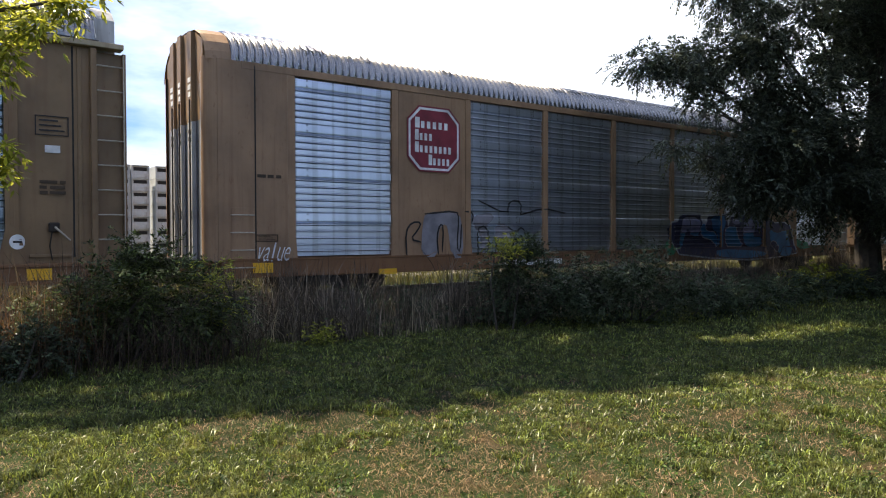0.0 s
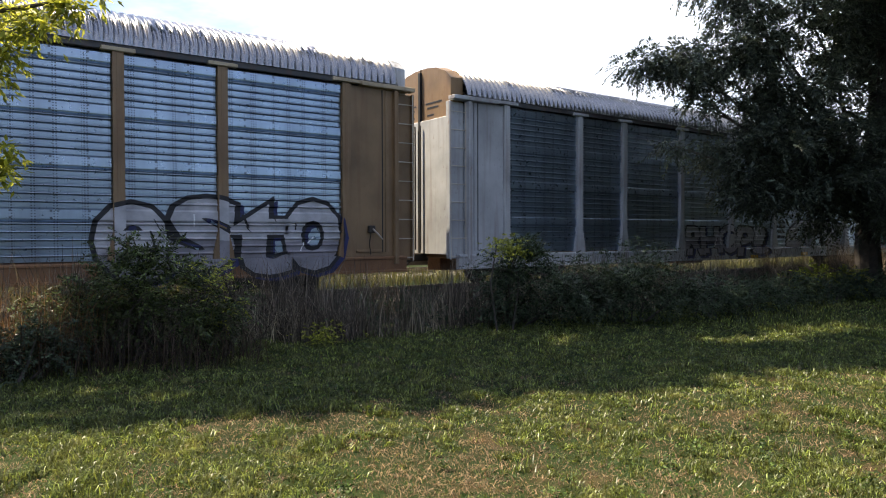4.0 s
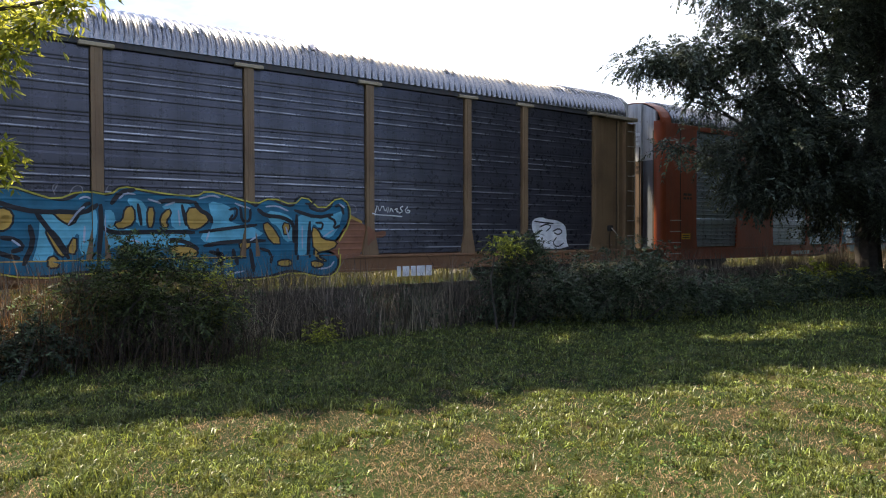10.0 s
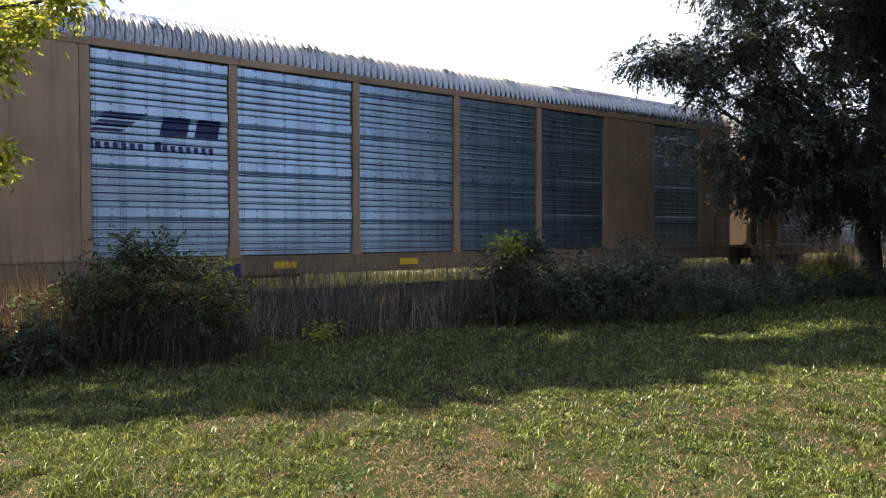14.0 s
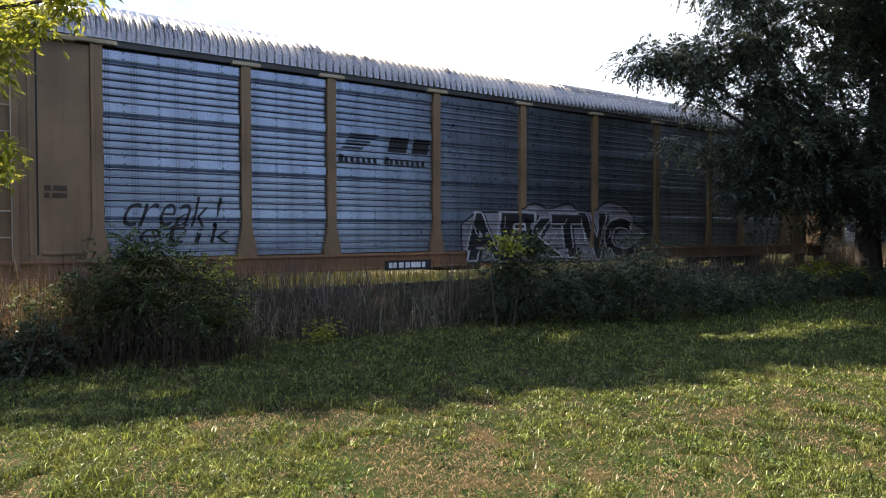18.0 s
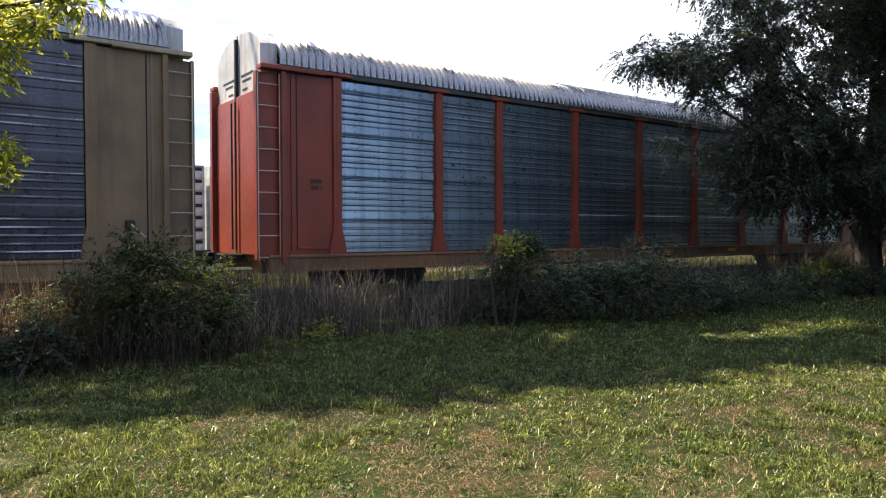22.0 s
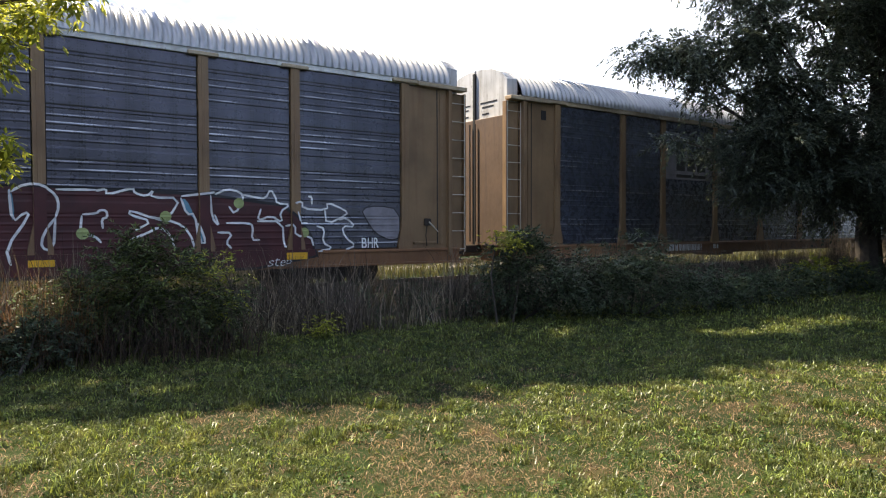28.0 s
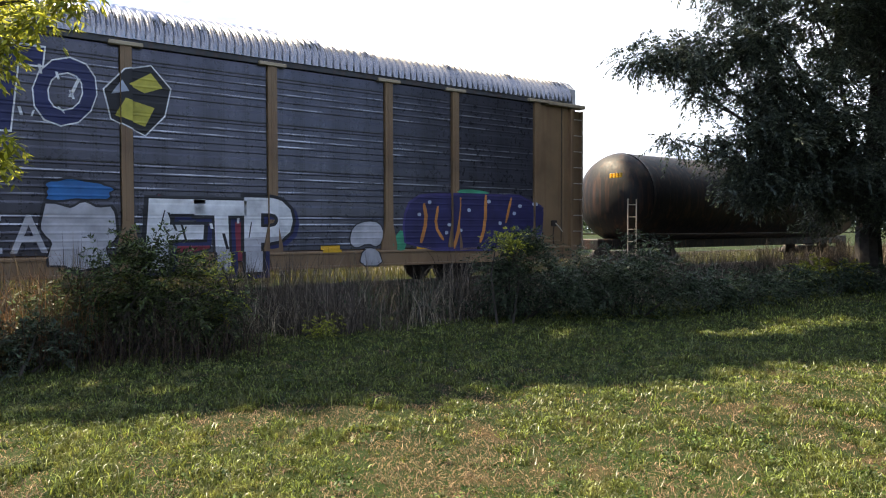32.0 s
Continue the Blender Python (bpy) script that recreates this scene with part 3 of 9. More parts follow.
def b_car(label, body, sheet, sill, hood, door):
    """Rack car with flush smooth end bays, narrow posts and rounded ribbed end doors."""
    car = thing("autorack_car", label, "railcar", "cars of the freight train")
    for sgn in (1, -1):
        turn = pose(0, 0, 0) if sgn > 0 else pose(0, 0, 0, 0, 0, 180)
        for a, b, kind in B_BAYS:
            if kind:
                part("side_sheet", side_sheet(b - a - 0.15), sheet, car, m=turn @ pose((a + b) / 2, 0, 0))
            else:
                part("smooth_panel", shared("smooth_panel", lambda: Geo().box(-1.0, 1.0, -1.52, -1.44, 0.88, Z1, 0.01)), body, car,
                     m=turn @ pose((a + b) / 2, 0, 0))
        for x in (-11.8, -9.18, -7.0, -4.27, -1.43, 1.43, 4.27, 7.0, 9.18, 11.8):
            part("post", shared("slim_post", slim_post_geo), body, car, m=turn @ pose(x, 0, 0))
        part("side_sill", shared("side_sill_b", lambda: channel(13.3, [(-1.53, 0.5), (-1.54, 0.52), (-1.54, 0.85), (-1.555, 0.86), (-1.555, 0.9), (-1.40, 0.9), (-1.40, 0.5)])), sill, car, m=turn)
        part("roof_rail", shared("roof_rail_b", lambda: Geo().box(-12.9, 12.9, -1.535, -1.40, Z1 + 0.0, ZE + 0.02, 0.01)), body, car, m=turn)
        for e in (-1, 1):
            part("end_panel", shared(("end_panel_b", e), lambda: mirrored(Geo().box(11.88, 13.4, -1.53, -1.43, 0.86, ZE + 0.02, 0.012), e)), body, car, m=turn)
            part("seam", shared(("seam_b", e), lambda: mirrored(Geo().box(12.595, 12.625, -1.536, -1.5, 0.9, ZE - 0.05, 0.004), e)), BLACK, car, m=turn)

            def corner():
                g = Geo()
                arc = [(13.4 + 0.25 * math.sin(a), -1.53 + 0.25 - 0.25 * math.cos(a)) for a in [i * math.pi / 16 for i in range(9)]]
                v = [(x, y, 0.86) for x, y in arc] + [(x, y, ZE + 0.05) for x, y in arc] + [(x - 0.04, y + 0.05, 0.86) for x, y in arc] + [(x - 0.04, y + 0.05, ZE + 0.05) for x, y in arc]
                n = 9
                f = [(i, i + 1, i + 1 + n, i + n) for i in range(8)] + [(i + 2 * n, i + 3 * n, i + 1 + 3 * n, i + 1 + 2 * n) for i in range(8)]
                f += [(i + n, i + 1 + n, i + 1 + 3 * n, i + 3 * n) for i in range(8)]
                g.add(v, f)
                return mirrored(g, e)
            part("corner_post", shared(("corner_b", e), corner), body, car, m=turn)
            lad = part("step_ladder", shared(("step_plate", e), lambda: mirrored(Geo().box(12.66, 13.12, -1.536, -1.525, 0.6, 1.95, 0.004), e)), body, car, m=turn)
            for k in range(4):
                part("rung", shared("rung", ladder_rung), BRASSY, lad, m=pose(e * 12.9, -1.60, 0.72 + k * 0.36))
    part("deck", meshes["deck"], RUST, car)
    part("roof", corrugated_roof(False, 13.1), ROOF, car)
    line = roof_line(False)
    for e in (-1, 1):
        def cap():
            g = Geo()
            xs = [13.1, 13.25, 13.4, 13.55, 13.62]
            drop = [0.0, 0.0, 0.01, 0.03, 0.06]
            v = [(e * x, y * (1 - d * 0.2), ZE + z - d * 0.6) for x, d in zip(xs, drop) for y, z in line]
            n = len(line)
            f = [(i * n + k, (i + 1) * n + k, (i + 1) * n + k + 1, i * n + k + 1) for i in range(len(xs) - 1) for k in range(n - 1)]
            return g.add(v, f)

        part("roof_end", shared(("roof_end", e), cap), body, car)

        def head_z(y):
            q = [(a, b) for a, b in line if a <= 0.001]
            for (a, b), (c, d) in zip(q, q[1:]):
                if a <= -abs(y) <= c:
                    return ZE + b + (d - b) * (-abs(y) - a) / (c - a) - 0.07
            return ZE

        # folding end doors: upright leaves in steps, painted head, to the roof arch
        for i, (ya, yb, out) in enumerate(((-1.3, -0.8, 0.0), (-0.8, -0.5, 0.08), (-0.5, -0.12, 0.03), (-0.12, 0.12, 0.1), (0.12, 0.5, 0.03), (0.5, 0.8, 0.08), (0.8, 1.3, 0.0))):
            def leaf(z0, z1, more=0.0):
                xa, xb = e * 13.5, e * (13.6 + out + more)
                tops = (z1, z1) if z1 else (head_z(ya), head_z(yb))
                v = [(x, y, z) for x in (xa, xb) for y, z in ((ya + 0.008, z0), (yb - 0.008, z0), (yb - 0.008, tops[1]), (ya + 0.008, tops[0]))]
                return Geo().add(v, [(0, 1, 2, 3), (7, 6, 5, 4), (0, 4, 5, 1), (1, 5, 6, 2), (2, 6, 7, 3), (3, 7, 4, 0)])
            mat = door if out > 0.05 else SLATE
            d = part("end_door", shared(("leaf_b", e, i), lambda: leaf(0.88, 3.75)), mat, car)
            part("door_head", shared(("leaf_head", e, i), lambda: leaf(3.752, None, 0.004)), hood, d)
            if out > 0.05:
                for k, (a, b, zz, hh) in enumerate(((0.18, 0.8, 4.62, 0.05), (0.18, 0.8, 4.47, 0.05), (0.2, 0.7, 4.32, 0.05), (0.2, 0.75, 3.55, 0.04), (0.2, 0.75, 3.4, 0.04), (0.2, 0.6, 1.9, 0.03), (0.2, 0.6, 1.8, 0.03))):
                    x = e * (13.608 + out)
                    w = yb - ya
                    part("stencil_bar", shared(("end_bar", e, i, k), lambda: Geo().box(min(x, x + e * 0.004), max(x, x + e * 0.004), ya + w * a, ya + w * b, zz - hh, zz + hh, 0.001)), INK["brown"] if zz < 4 else INK["white"], d)
                part("lock_bar", shared(("lock_b", e, i), lambda: Geo().tube([(e * (13.63 + out), ya + 0.05, 0.95), (e * (13.63 + out), ya + 0.05, 4.2)], [0.018] * 2, 6)), DARKSTEEL, d)
            if i in (0, 6):
                part("hinge_strip", shared(("hinge_b", e, i), lambda: Geo().box(min(e * 13.6, e * 13.64), max(e * 13.6, e * 13.64), ya + 0.02, ya + 0.09, 0.95, 4.7, 0.006)), door, d)
    return car, running_gear(car)


# ---- spray paint, stencils and plates on the near side: laid onto posts and ribs ----
def post_edges(kind):
    if kind == "t":
        return [(x - 0.1, x + 0.1) for x in T_POSTS] + [(11.95, 13.24), (-13.24, -11.95)]
    return [(a, b) for a, b, k in B_BAYS if not k] + [(x - 0.085, x + 0.085) for x in (-4.27, -1.43, 1.43, 4.27)] + [(11.8, 13.45), (-13.45, -11.8)]


def lay_pieces(name, tris, mat, car, kind, lift):
    """Lays each connected piece of an outline as a part of its own."""
    groups = []
    for t in tris:
        keys = {(round(x, 3), round(z, 3)) for x, z in t}
        hit = [g for g in groups if g[0] & keys]
        for g in hit:
            keys |= g[0]
            groups.remove(g)
        groups.append((keys, [q for g in hit for q in g[1]] + [t]))
    for _, g in groups:
        lay(name, g, mat, car, kind, lift)


def lay(name, tris, mat, car, kind, lift, label=""):
    """Wraps flat outlines (x, z) over sill, posts and ribs of a car's side."""
    bm = bmesh.new()
    for poly in tris:
        vs = [bm.verts.new((x, 0, z)) for x, z in poly]
        if len(vs) >= 3:
            bm.faces.new(vs)
    if not bm.verts:
        return None
    xs = [v.co.x for v in bm.verts]
    zs = [v.co.z for v in bm.verts]
    lo, hi = min(xs), max(xs)
    edges = post_edges(kind)
    cuts = [(Vector((x, 0, 0)), Vector((1, 0, 0))) for ab in edges for x in ab if lo < x < hi]
    sheet = not any(a <= lo and hi <= b for a, b in edges)
    if sheet:
        cuts += [(Vector((0, 0, z)), Vector((0, 0, 1))) for z, _ in RIB if min(zs) < z < max(zs)]
    for co, no in cuts:
        bmesh.ops.bisect_plane(bm, geom=bm.verts[:] + bm.edges[:] + bm.faces[:], plane_co=co, plane_no=no, dist=1e-5)
    g, k = Geo(), rib_of.get(root(car), 1.0)
    for f in bm.faces:
        c = f.calc_center_median()
        on = any(a <= c.x <= b for a, b in edges)
        pts = []
        for v in f.verts:
            if c.z < 0.905:
                y = -1.579
            elif on:
                y = -1.576 if kind == "t" and abs(c.x) < 12.05 else (-1.541 if kind == "b" else -1.516)
            else:
                y = PANEL_Y + depth_at(v.co.z) * k
            pts.append((v.co.x, y - lift, v.co.z))
        first_v = len(g.v)
        g.v += pts
        g.f.append(tuple(range(first_v, first_v + len(pts))))
    bm.free()
    me = bpy.data.meshes.new(name)
    me.from_pydata(g.v, [], g.f)
    bm = bmesh.new()
    bm.from_mesh(me)
    bmesh.ops.remove_doubles(bm, verts=bm.verts, dist=1e-4)
    bm.to_mesh(me)
    bm.free()
    return part(name, me, mat, car, label)


glyphs = {}


def letters(body, offset):
    """Flat triangles of a word in the built-in font, in a box from 0 to 1."""
    key = (body, offset)
    if key not in glyphs:
        cu = bpy.data.curves.new("word", "FONT")
        cu.body, cu.offset, cu.resolution_u, cu.space_character = body, offset, 3, 0.92
        ob = new("word", cu)
        me = bpy.data.meshes.new_from_object(ob.evaluated_get(bpy.context.evaluated_depsgraph_get()))
        tri = [[(me.vertices[i].co.x, me.vertices[i].co.y) for i in p.vertices] for p in me.polygons]
        bpy.data.objects.remove(ob)
        bpy.data.meshes.remove(me)
        bpy.data.curves.remove(cu)
        glyphs[key] = tri
    return glyphs[key]


def blob_outline(x0, x1, z0, z1, seed, lumps=0.16, n=40):
    r = random.Random(seed)
    ph = [r.uniform(0, 6.28) for _ in range(4)]
    pts = []
    for i in range(n):
        a = 2 * math.pi * i / n
        k = 1 - lumps + lumps * 0.5 * (math.sin(3 * a + ph[0]) + 0.7 * math.sin(5 * a + ph[1]) + 0.6 * math.sin(8 * a + ph[2]))
        c, s = math.cos(a), math.sin(a)
        sq = max(abs(c), abs(s)) ** -0.6
        pts.append(((x0 + x1) / 2 + (x1 - x0) / 2 * k * c * sq * 0.9, (z0 + z1) / 2 + (z1 - z0) / 2 * k * s * sq * 0.9))
    c = ((x0 + x1) / 2, (z0 + z1) / 2)
    return [[c, pts[i], pts[(i + 1) % n]] for i in range(n)]


def below(tris, z, tilt=0.0):
    """The part of flat triangles under a slanting line."""
    if not tris:
        return tris
    x0 = tris[0][0][0]
    out = []
    for t in tris:
        got = []
        for p, q in zip(t, t[1:] + t[:1]):
            a, b = p[1] - z - tilt * (p[0] - x0), q[1] - z - tilt * (q[0] - x0)
            if a <= 0:
                got.append(p)
            if (a < 0 < b) or (b < 0 < a):
                k = a / (a - b)
                got.append((p[0] + (q[0] - p[0]) * k, p[1] + (q[1] - p[1]) * k))
        if len(got) >= 3:
            out.append(got)
    return out


def grown(pts, d):
    """An outline pushed outwards by d."""
    c = Vector((sum(p[0] for p in pts) / len(pts), sum(p[1] for p in pts) / len(pts)))
    area = sum(p[0] * q[1] - q[0] * p[1] for p, q in zip(pts, pts[1:] + pts[:1]))
    out = []
    for a, b, q in zip(pts[-1:] + pts[:-1], pts, pts[1:] + pts[:1]):
        e1, e2 = (Vector(b) - Vector(a)).normalized(), (Vector(q) - Vector(b)).normalized()
        n = Vector((e1.y + e2.y, -e1.x - e2.x)) * (1 if area > 0 else -1)
        n = n.normalized() * d if n.length > 0.05 else Vector((0, 0))
        out.append((b[0] + n.x, b[1] + n.y))
    return out


def filled(pts):
    tri = tessellate_polygon([[Vector((x, z, 0)) for x, z in pts]])
    return [[pts[i] for i in t] for t in tri]


def sprayed(car, kind, pts, top, low, edge, x0, x1, z0, z1, split=0.48, line=0.055, lift=0.007):
    """One free shape of a graffito in a box: two-coloured fill with a dark outline."""
    p = [(x0 + u * (x1 - x0), z0 + v * (z1 - z0)) for u, v in pts]
    ob = lay("spray_shape", filled(p), INK[top], car, kind, lift, top + " sprayed shape")
    if edge:
        lay("shape_outline", filled(grown(p, line)), INK[edge], ob, kind, lift - 0.0015)
    if low:
        zs = z0 + split * (z1 - z0)
        lay_pieces("spray_fade", below(filled(p), zs, 0.03), INK["black"], ob, kind, lift + 0.001)
        lay_pieces("spray_fade", below(filled(p), zs - 0.17 * (z1 - z0), 0.03), INK[low], ob, kind, lift + 0.002)
    return ob


def drawn(car, kind, pts, colour, x0, x1, z0, z1, w=0.034, closed=True, lift=0.011):
    """A sprayed line along a path in a box."""
    p = [Vector((x0 + u * (x1 - x0), z0 + v * (z1 - z0))) for u, v in pts]
    m = len(p)
    rims = []
    for i in range(m):
        before, behind = p[i - 1] if i or closed else p[0], p[(i + 1) % m] if i < m - 1 or closed else p[-1]
        d1, d2 = (p[i] - before), (behind - p[i])
        d = (d1.normalized() if d1.length > 1e-6 else d2.normalized()) + (d2.normalized() if d2.length > 1e-6 else d1.normalized())
        d = d.normalized() if d.length > 0.2 else (d2 if d2.length > 1e-6 else d1).normalized()
        k = w / 2 * (1.0 if closed or 0 < i < m - 1 else 0.55)
        rims.append(((p[i].x - d.y * k, p[i].y + d.x * k), (p[i].x + d.y * k, p[i].y - d.x * k)))
    quads = [[a[1], b[1], b[0], a[0]] for a, b in zip(rims, rims[1:] + (rims[:1] if closed else []))]
    return lay("spray_line", quads, INK[colour], car, kind, lift, colour + " sprayed line")


def rounded(pts, times=2, closed=True):
    """An outline with its corners cut off, over and over."""
    for _ in range(times):
        out = [] if closed else [pts[0]]
        for (a, b), (c, d) in zip(pts, pts[1:] + (pts[:1] if closed else [])):
            out += [(a * 0.75 + c * 0.25, b * 0.75 + d * 0.25), (a * 0.25 + c * 0.75, b * 0.25 + d * 0.75)]
        pts = out if closed else out + [pts[-1]]
    return pts


def piece(car, kind, pts, fill, edge="black", line=0.05, low="", soft=1, lift=0.007):
    """One sprayed shape, its outline given in metres on the car's side."""
    p = rounded(pts, soft)
    ob = lay("spray_shape", filled(p), INK[fill], car, kind, lift, fill + " sprayed shape")
    if edge:
        lay("shape_outline", filled(grown(p, line)), INK[edge], ob, kind, lift - 0.0015)
    if low:
        zs = [z for _, z in p]
        lay_pieces("spray_fade", below(filled(p), min(zs) + 0.45 * (max(zs) - min(zs)), 0.04), INK[low], ob, kind, lift + 0.001)
    return ob


def stroke(car, kind, pts, colour="black", w=0.045, lift=0.0115):
    """One free line of the spray can."""
    drawn(car, kind, rounded(pts, 1, False), colour, 0.0, 1.0, 0.0, 1.0, w, False, lift)


def word_blocks(car, kind, lengths, colour, x0, x1, z0, z1, lift=0.009):
    """Lettering as plain blocks, one a letter, the first of each word taller."""
    step = (x1 - x0) / sum(lengths)
    x = x0
    for n in lengths:
        for k in range(n):
            if k < n - 1 or n == 1:
                lay("emblem_bar", rect(x + 0.12 * step, x + (0.9 if k == 0 else 0.7) * step, z0, z1 if k == 0 else z0 + 0.66 * (z1 - z0)), INK[colour], car, kind, lift)
            x += step


def rect(x0, x1, z0, z1):
    return [[(x0, z0), (x1, z0), (x1, z1), (x0, z1)]]


blobs = []


def mark(car, kind, shape, word, fill, edge, x0, x1, z0, z1):
    """One painted mark on the near side: what it is, its colours, and the box it fills."""
    w, h = x1 - x0, z1 - z0
    fm = YELLOW if fill == "yellow" else INK[fill]
    if shape == "text":
        word = word.replace("#", " ")
        big = h > 0.75
        fat = 0.035 if big else (-0.008 if word.islower() else 0.012)
        signs = [(i, ch) for i, ch in enumerate(word) if ch != " "]
        slot = w / len(word)
        rr = random.Random(len(word) * 7 + int(x0 * 10))
        for i, ch in signs:
            base = letters(ch, fat)
            us, vs = [p[0] for t in base for p in t], [p[1] for t in base for p in t]
            a, b, c, d = min(us), max(us), min(vs), max(vs)
            if big:
                xa, xb, za, zb = x0 + slot * (i - 0.05), x0 + slot * (i + 1.05), z0 + rr.uniform(0, 0.14) * h, z1 - rr.uniform(0, 0.14) * h
                slant = rr.uniform(-0.22, 0.22)
            else:
                low = ch.islower() and ch not in "bdfhklt"
                narrow = 0.3 if ch in "iIl1!" else 0.0
                xa, xb, za, zb, slant = x0 + slot * (i + 0.06 + narrow), x0 + slot * (i + 0.9 - narrow), z0, z1 - (0.25 * h if low else 0), (0.25 * h if word.islower() else 0.0)
            place = lambda tri: [[(xa + (u - a) / (b - a) * (xb - xa) + slant * (v - c) / (d - c), za + (v - c) / (d - c) * (zb - za)) for u, v in t] for t in tri]
            ob = lay("spray_letter" if big else "letter", place(base), fm, car, kind, 0.007, fill + (" spray-painted letter" if big else ""))
            if big:
                em = INK[edge] if edge != "-" else INK["black"]
                lay("letter_outline", place(letters(ch, fat + (0.018 if edge == "white" else 0.055 if fill == "mauve" else 0.034))), em, ob, kind, 0.004 + 0.0002 * (i % 3), (edge if edge != "-" else "black") + " outline")
                if fill == "mauve":
                    lay_pieces("spray_fade", below(place(base), za + (zb - za) * 0.2), INK["maroon"], ob, kind, 0.0085)
                    up = below([[(x, -z) for x, z in t] for t in place(base)], -(zb - (zb - za) * 0.16))
                    lay_pieces("spray_fade", [[(x, -z) for x, z in t] for t in up], INK["azure"], ob, kind, 0.0085)
                elif fill in FADE:
                    lay_pieces("spray_fade", below(place(base), za + (zb - za) * rr.uniform(0.34, 0.5), rr.uniform(-0.15, 0.15)), INK[FADE[fill]], ob, kind, 0.0085)
                if edge != "white":
                    lay("letter_shadow", [[(x + 0.09, z - 0.07) for x, z in t] for t in place(letters(ch, fat + 0.03))], INK["black" if edge != "black" else "navy"], ob, kind, 0.0025 + 0.0002 * (i % 3))
                for _ in range(5):
                    x, z = rr.uniform(xa + 0.05, xb - 0.05), rr.uniform(za + 0.1, zb - 0.3)
                    hh, ww, sl = rr.uniform(0.1, 0.35), rr.uniform(0.02, 0.06), rr.uniform(-0.15, 0.15)
                    if z < 0.93 or any(x - 0.2 < q < x + ww + 0.2 for ab in post_edges(kind) for q in ab):
                        continue
                    lay("spray_stroke", [[(x, z), (x + ww, z), (x + ww + sl, z + hh), (x + sl, z + hh)]], em if rr.random() < 0.65 else INK["white"], ob, kind, 0.009)
    elif shape == "bars":
        n = int(word)
        rr = random.Random(int(x0 * 100) + n)
        for k in range(n):
            zz = z1 - (k + 0.5) * h / n
            hh, x = h / n * (0.3 if n > 1 else 0.42), x0
            while x < x1 - 0.03:
                ln = min(rr.uniform(0.08, 0.3) * max(1, h / n * 3), x1 - x)
                lay("stencil_bar", rect(x, x + ln, zz - hh, zz + hh), fm, car, kind, 0.007)
                x += ln + rr.uniform(0.025, 0.06)
    elif shape == "rect":
        lay("plate" if h < 0.5 else "painted_field", rect(x0, x1, z0, z1), fm, car, kind, 0.005, fill + " painted patch")
        if fill == "yellow" and z0 > 0.95 and h < 0.5:
            for k in (0.3, 0.65):
                lay("stencil_bar", rect(x0 + w * 0.12, x1 - w * 0.12, z0 + h * (k - 0.08), z0 + h * (k + 0.08)), INK["black"], car, kind, 0.008)
    elif shape == "frame":
        for r4 in ((x0, x1, z1 - 0.02, z1), (x0, x1, z0, z0 + 0.02), (x0, x0 + 0.02, z0, z1), (x1 - 0.02, x1, z0, z1)):
            lay("stencil_frame", rect(*r4), fm, car, kind, 0.007)
        for k in range(3):
            lay("stencil_bar", rect(x0 + w * 0.12, x1 - w * (0.12 + 0.1 * k), z0 + h * (0.22 + 0.25 * k), z0 + h * (0.3 + 0.25 * k)), fm, car, kind, 0.007)
    elif shape == "disc":
        n, c = 20, ((x0 + x1) / 2, (z0 + z1) / 2)
        ring = lambda r: [[c, (c[0] + w / 2 * r * math.cos(2 * math.pi * i / n), c[1] + h / 2 * r * math.sin(2 * math.pi * i / n)),
                           (c[0] + w / 2 * r * math.cos(2 * math.pi * (i + 1) / n), c[1] + h / 2 * r * math.sin(2 * math.pi * (i + 1) / n))] for i in range(n)]
        lay("warning_disc", [[q[1] for q in ring(1.0)]], fm, car, kind, 0.006, "round white warning disc")
        lay("stencil_bar", rect(c[0] - w * 0.28, c[0] + w * 0.28, c[1] - h * 0.07, c[1] + h * 0.07), INK["black"], car, kind, 0.009)
    elif shape == "blob":
        blobs.append(word)
        ob = lay("spray_patch", blob_outline(x0, x1, z0, z1, int(x0 * 31 + z1 * 17)), fm, car, kind, 0.0045 + 0.0004 * (len(blobs) % 5), fill + " sprayed patch")
        if edge != "-":
            lay("patch_outline", blob_outline(x0 - 0.06, x1 + 0.06, z0 - 0.05, z1 + 0.06, int(x0 * 31 + z1 * 17)), INK[edge], ob, kind, 0.0025)
    elif shape == "oct":
        def octo(s):
            cx, cz, a, b = (x0 + x1) / 2, (z0 + z1) / 2, w / 2 * s, h / 2 * s
            k = 0.58
            return [[(cx - a, cz - b * k), (cx - a * k, cz - b), (cx + a * k, cz - b), (cx + a, cz - b * k), (cx + a, cz + b * k), (cx + a * k, cz + b), (cx - a * k, cz + b), (cx - a, cz + b * k)]]
        sign = lay("emblem", octo(1.0), INK["maroon"], car, kind, 0.004, "dark red octagonal emblem with white border and bars")
        lay("emblem_border", octo(0.95), INK["white"], sign, kind, 0.006)
        lay("emblem_field", octo(0.88), INK["maroon"], sign, kind, 0.008)
        for k, (a, b, n) in enumerate(((-0.62, 0.6, 6), (-0.62, 0.1, 4), (-0.62, 0.66, 8), (-0.2, 0.6, 5))):
            zz = (z0 + z1) / 2 + h * (0.22 - 0.185 * k)
            word_blocks(sign, kind, (n + 1,), "white", (x0 + x1) / 2 + w * a * 0.6, (x0 + x1) / 2 + w * b * 0.66, zz - h * 0.06, zz + h * 0.1, 0.0105)
    elif shape == "shield":
        cx = (x0 + x1) / 2
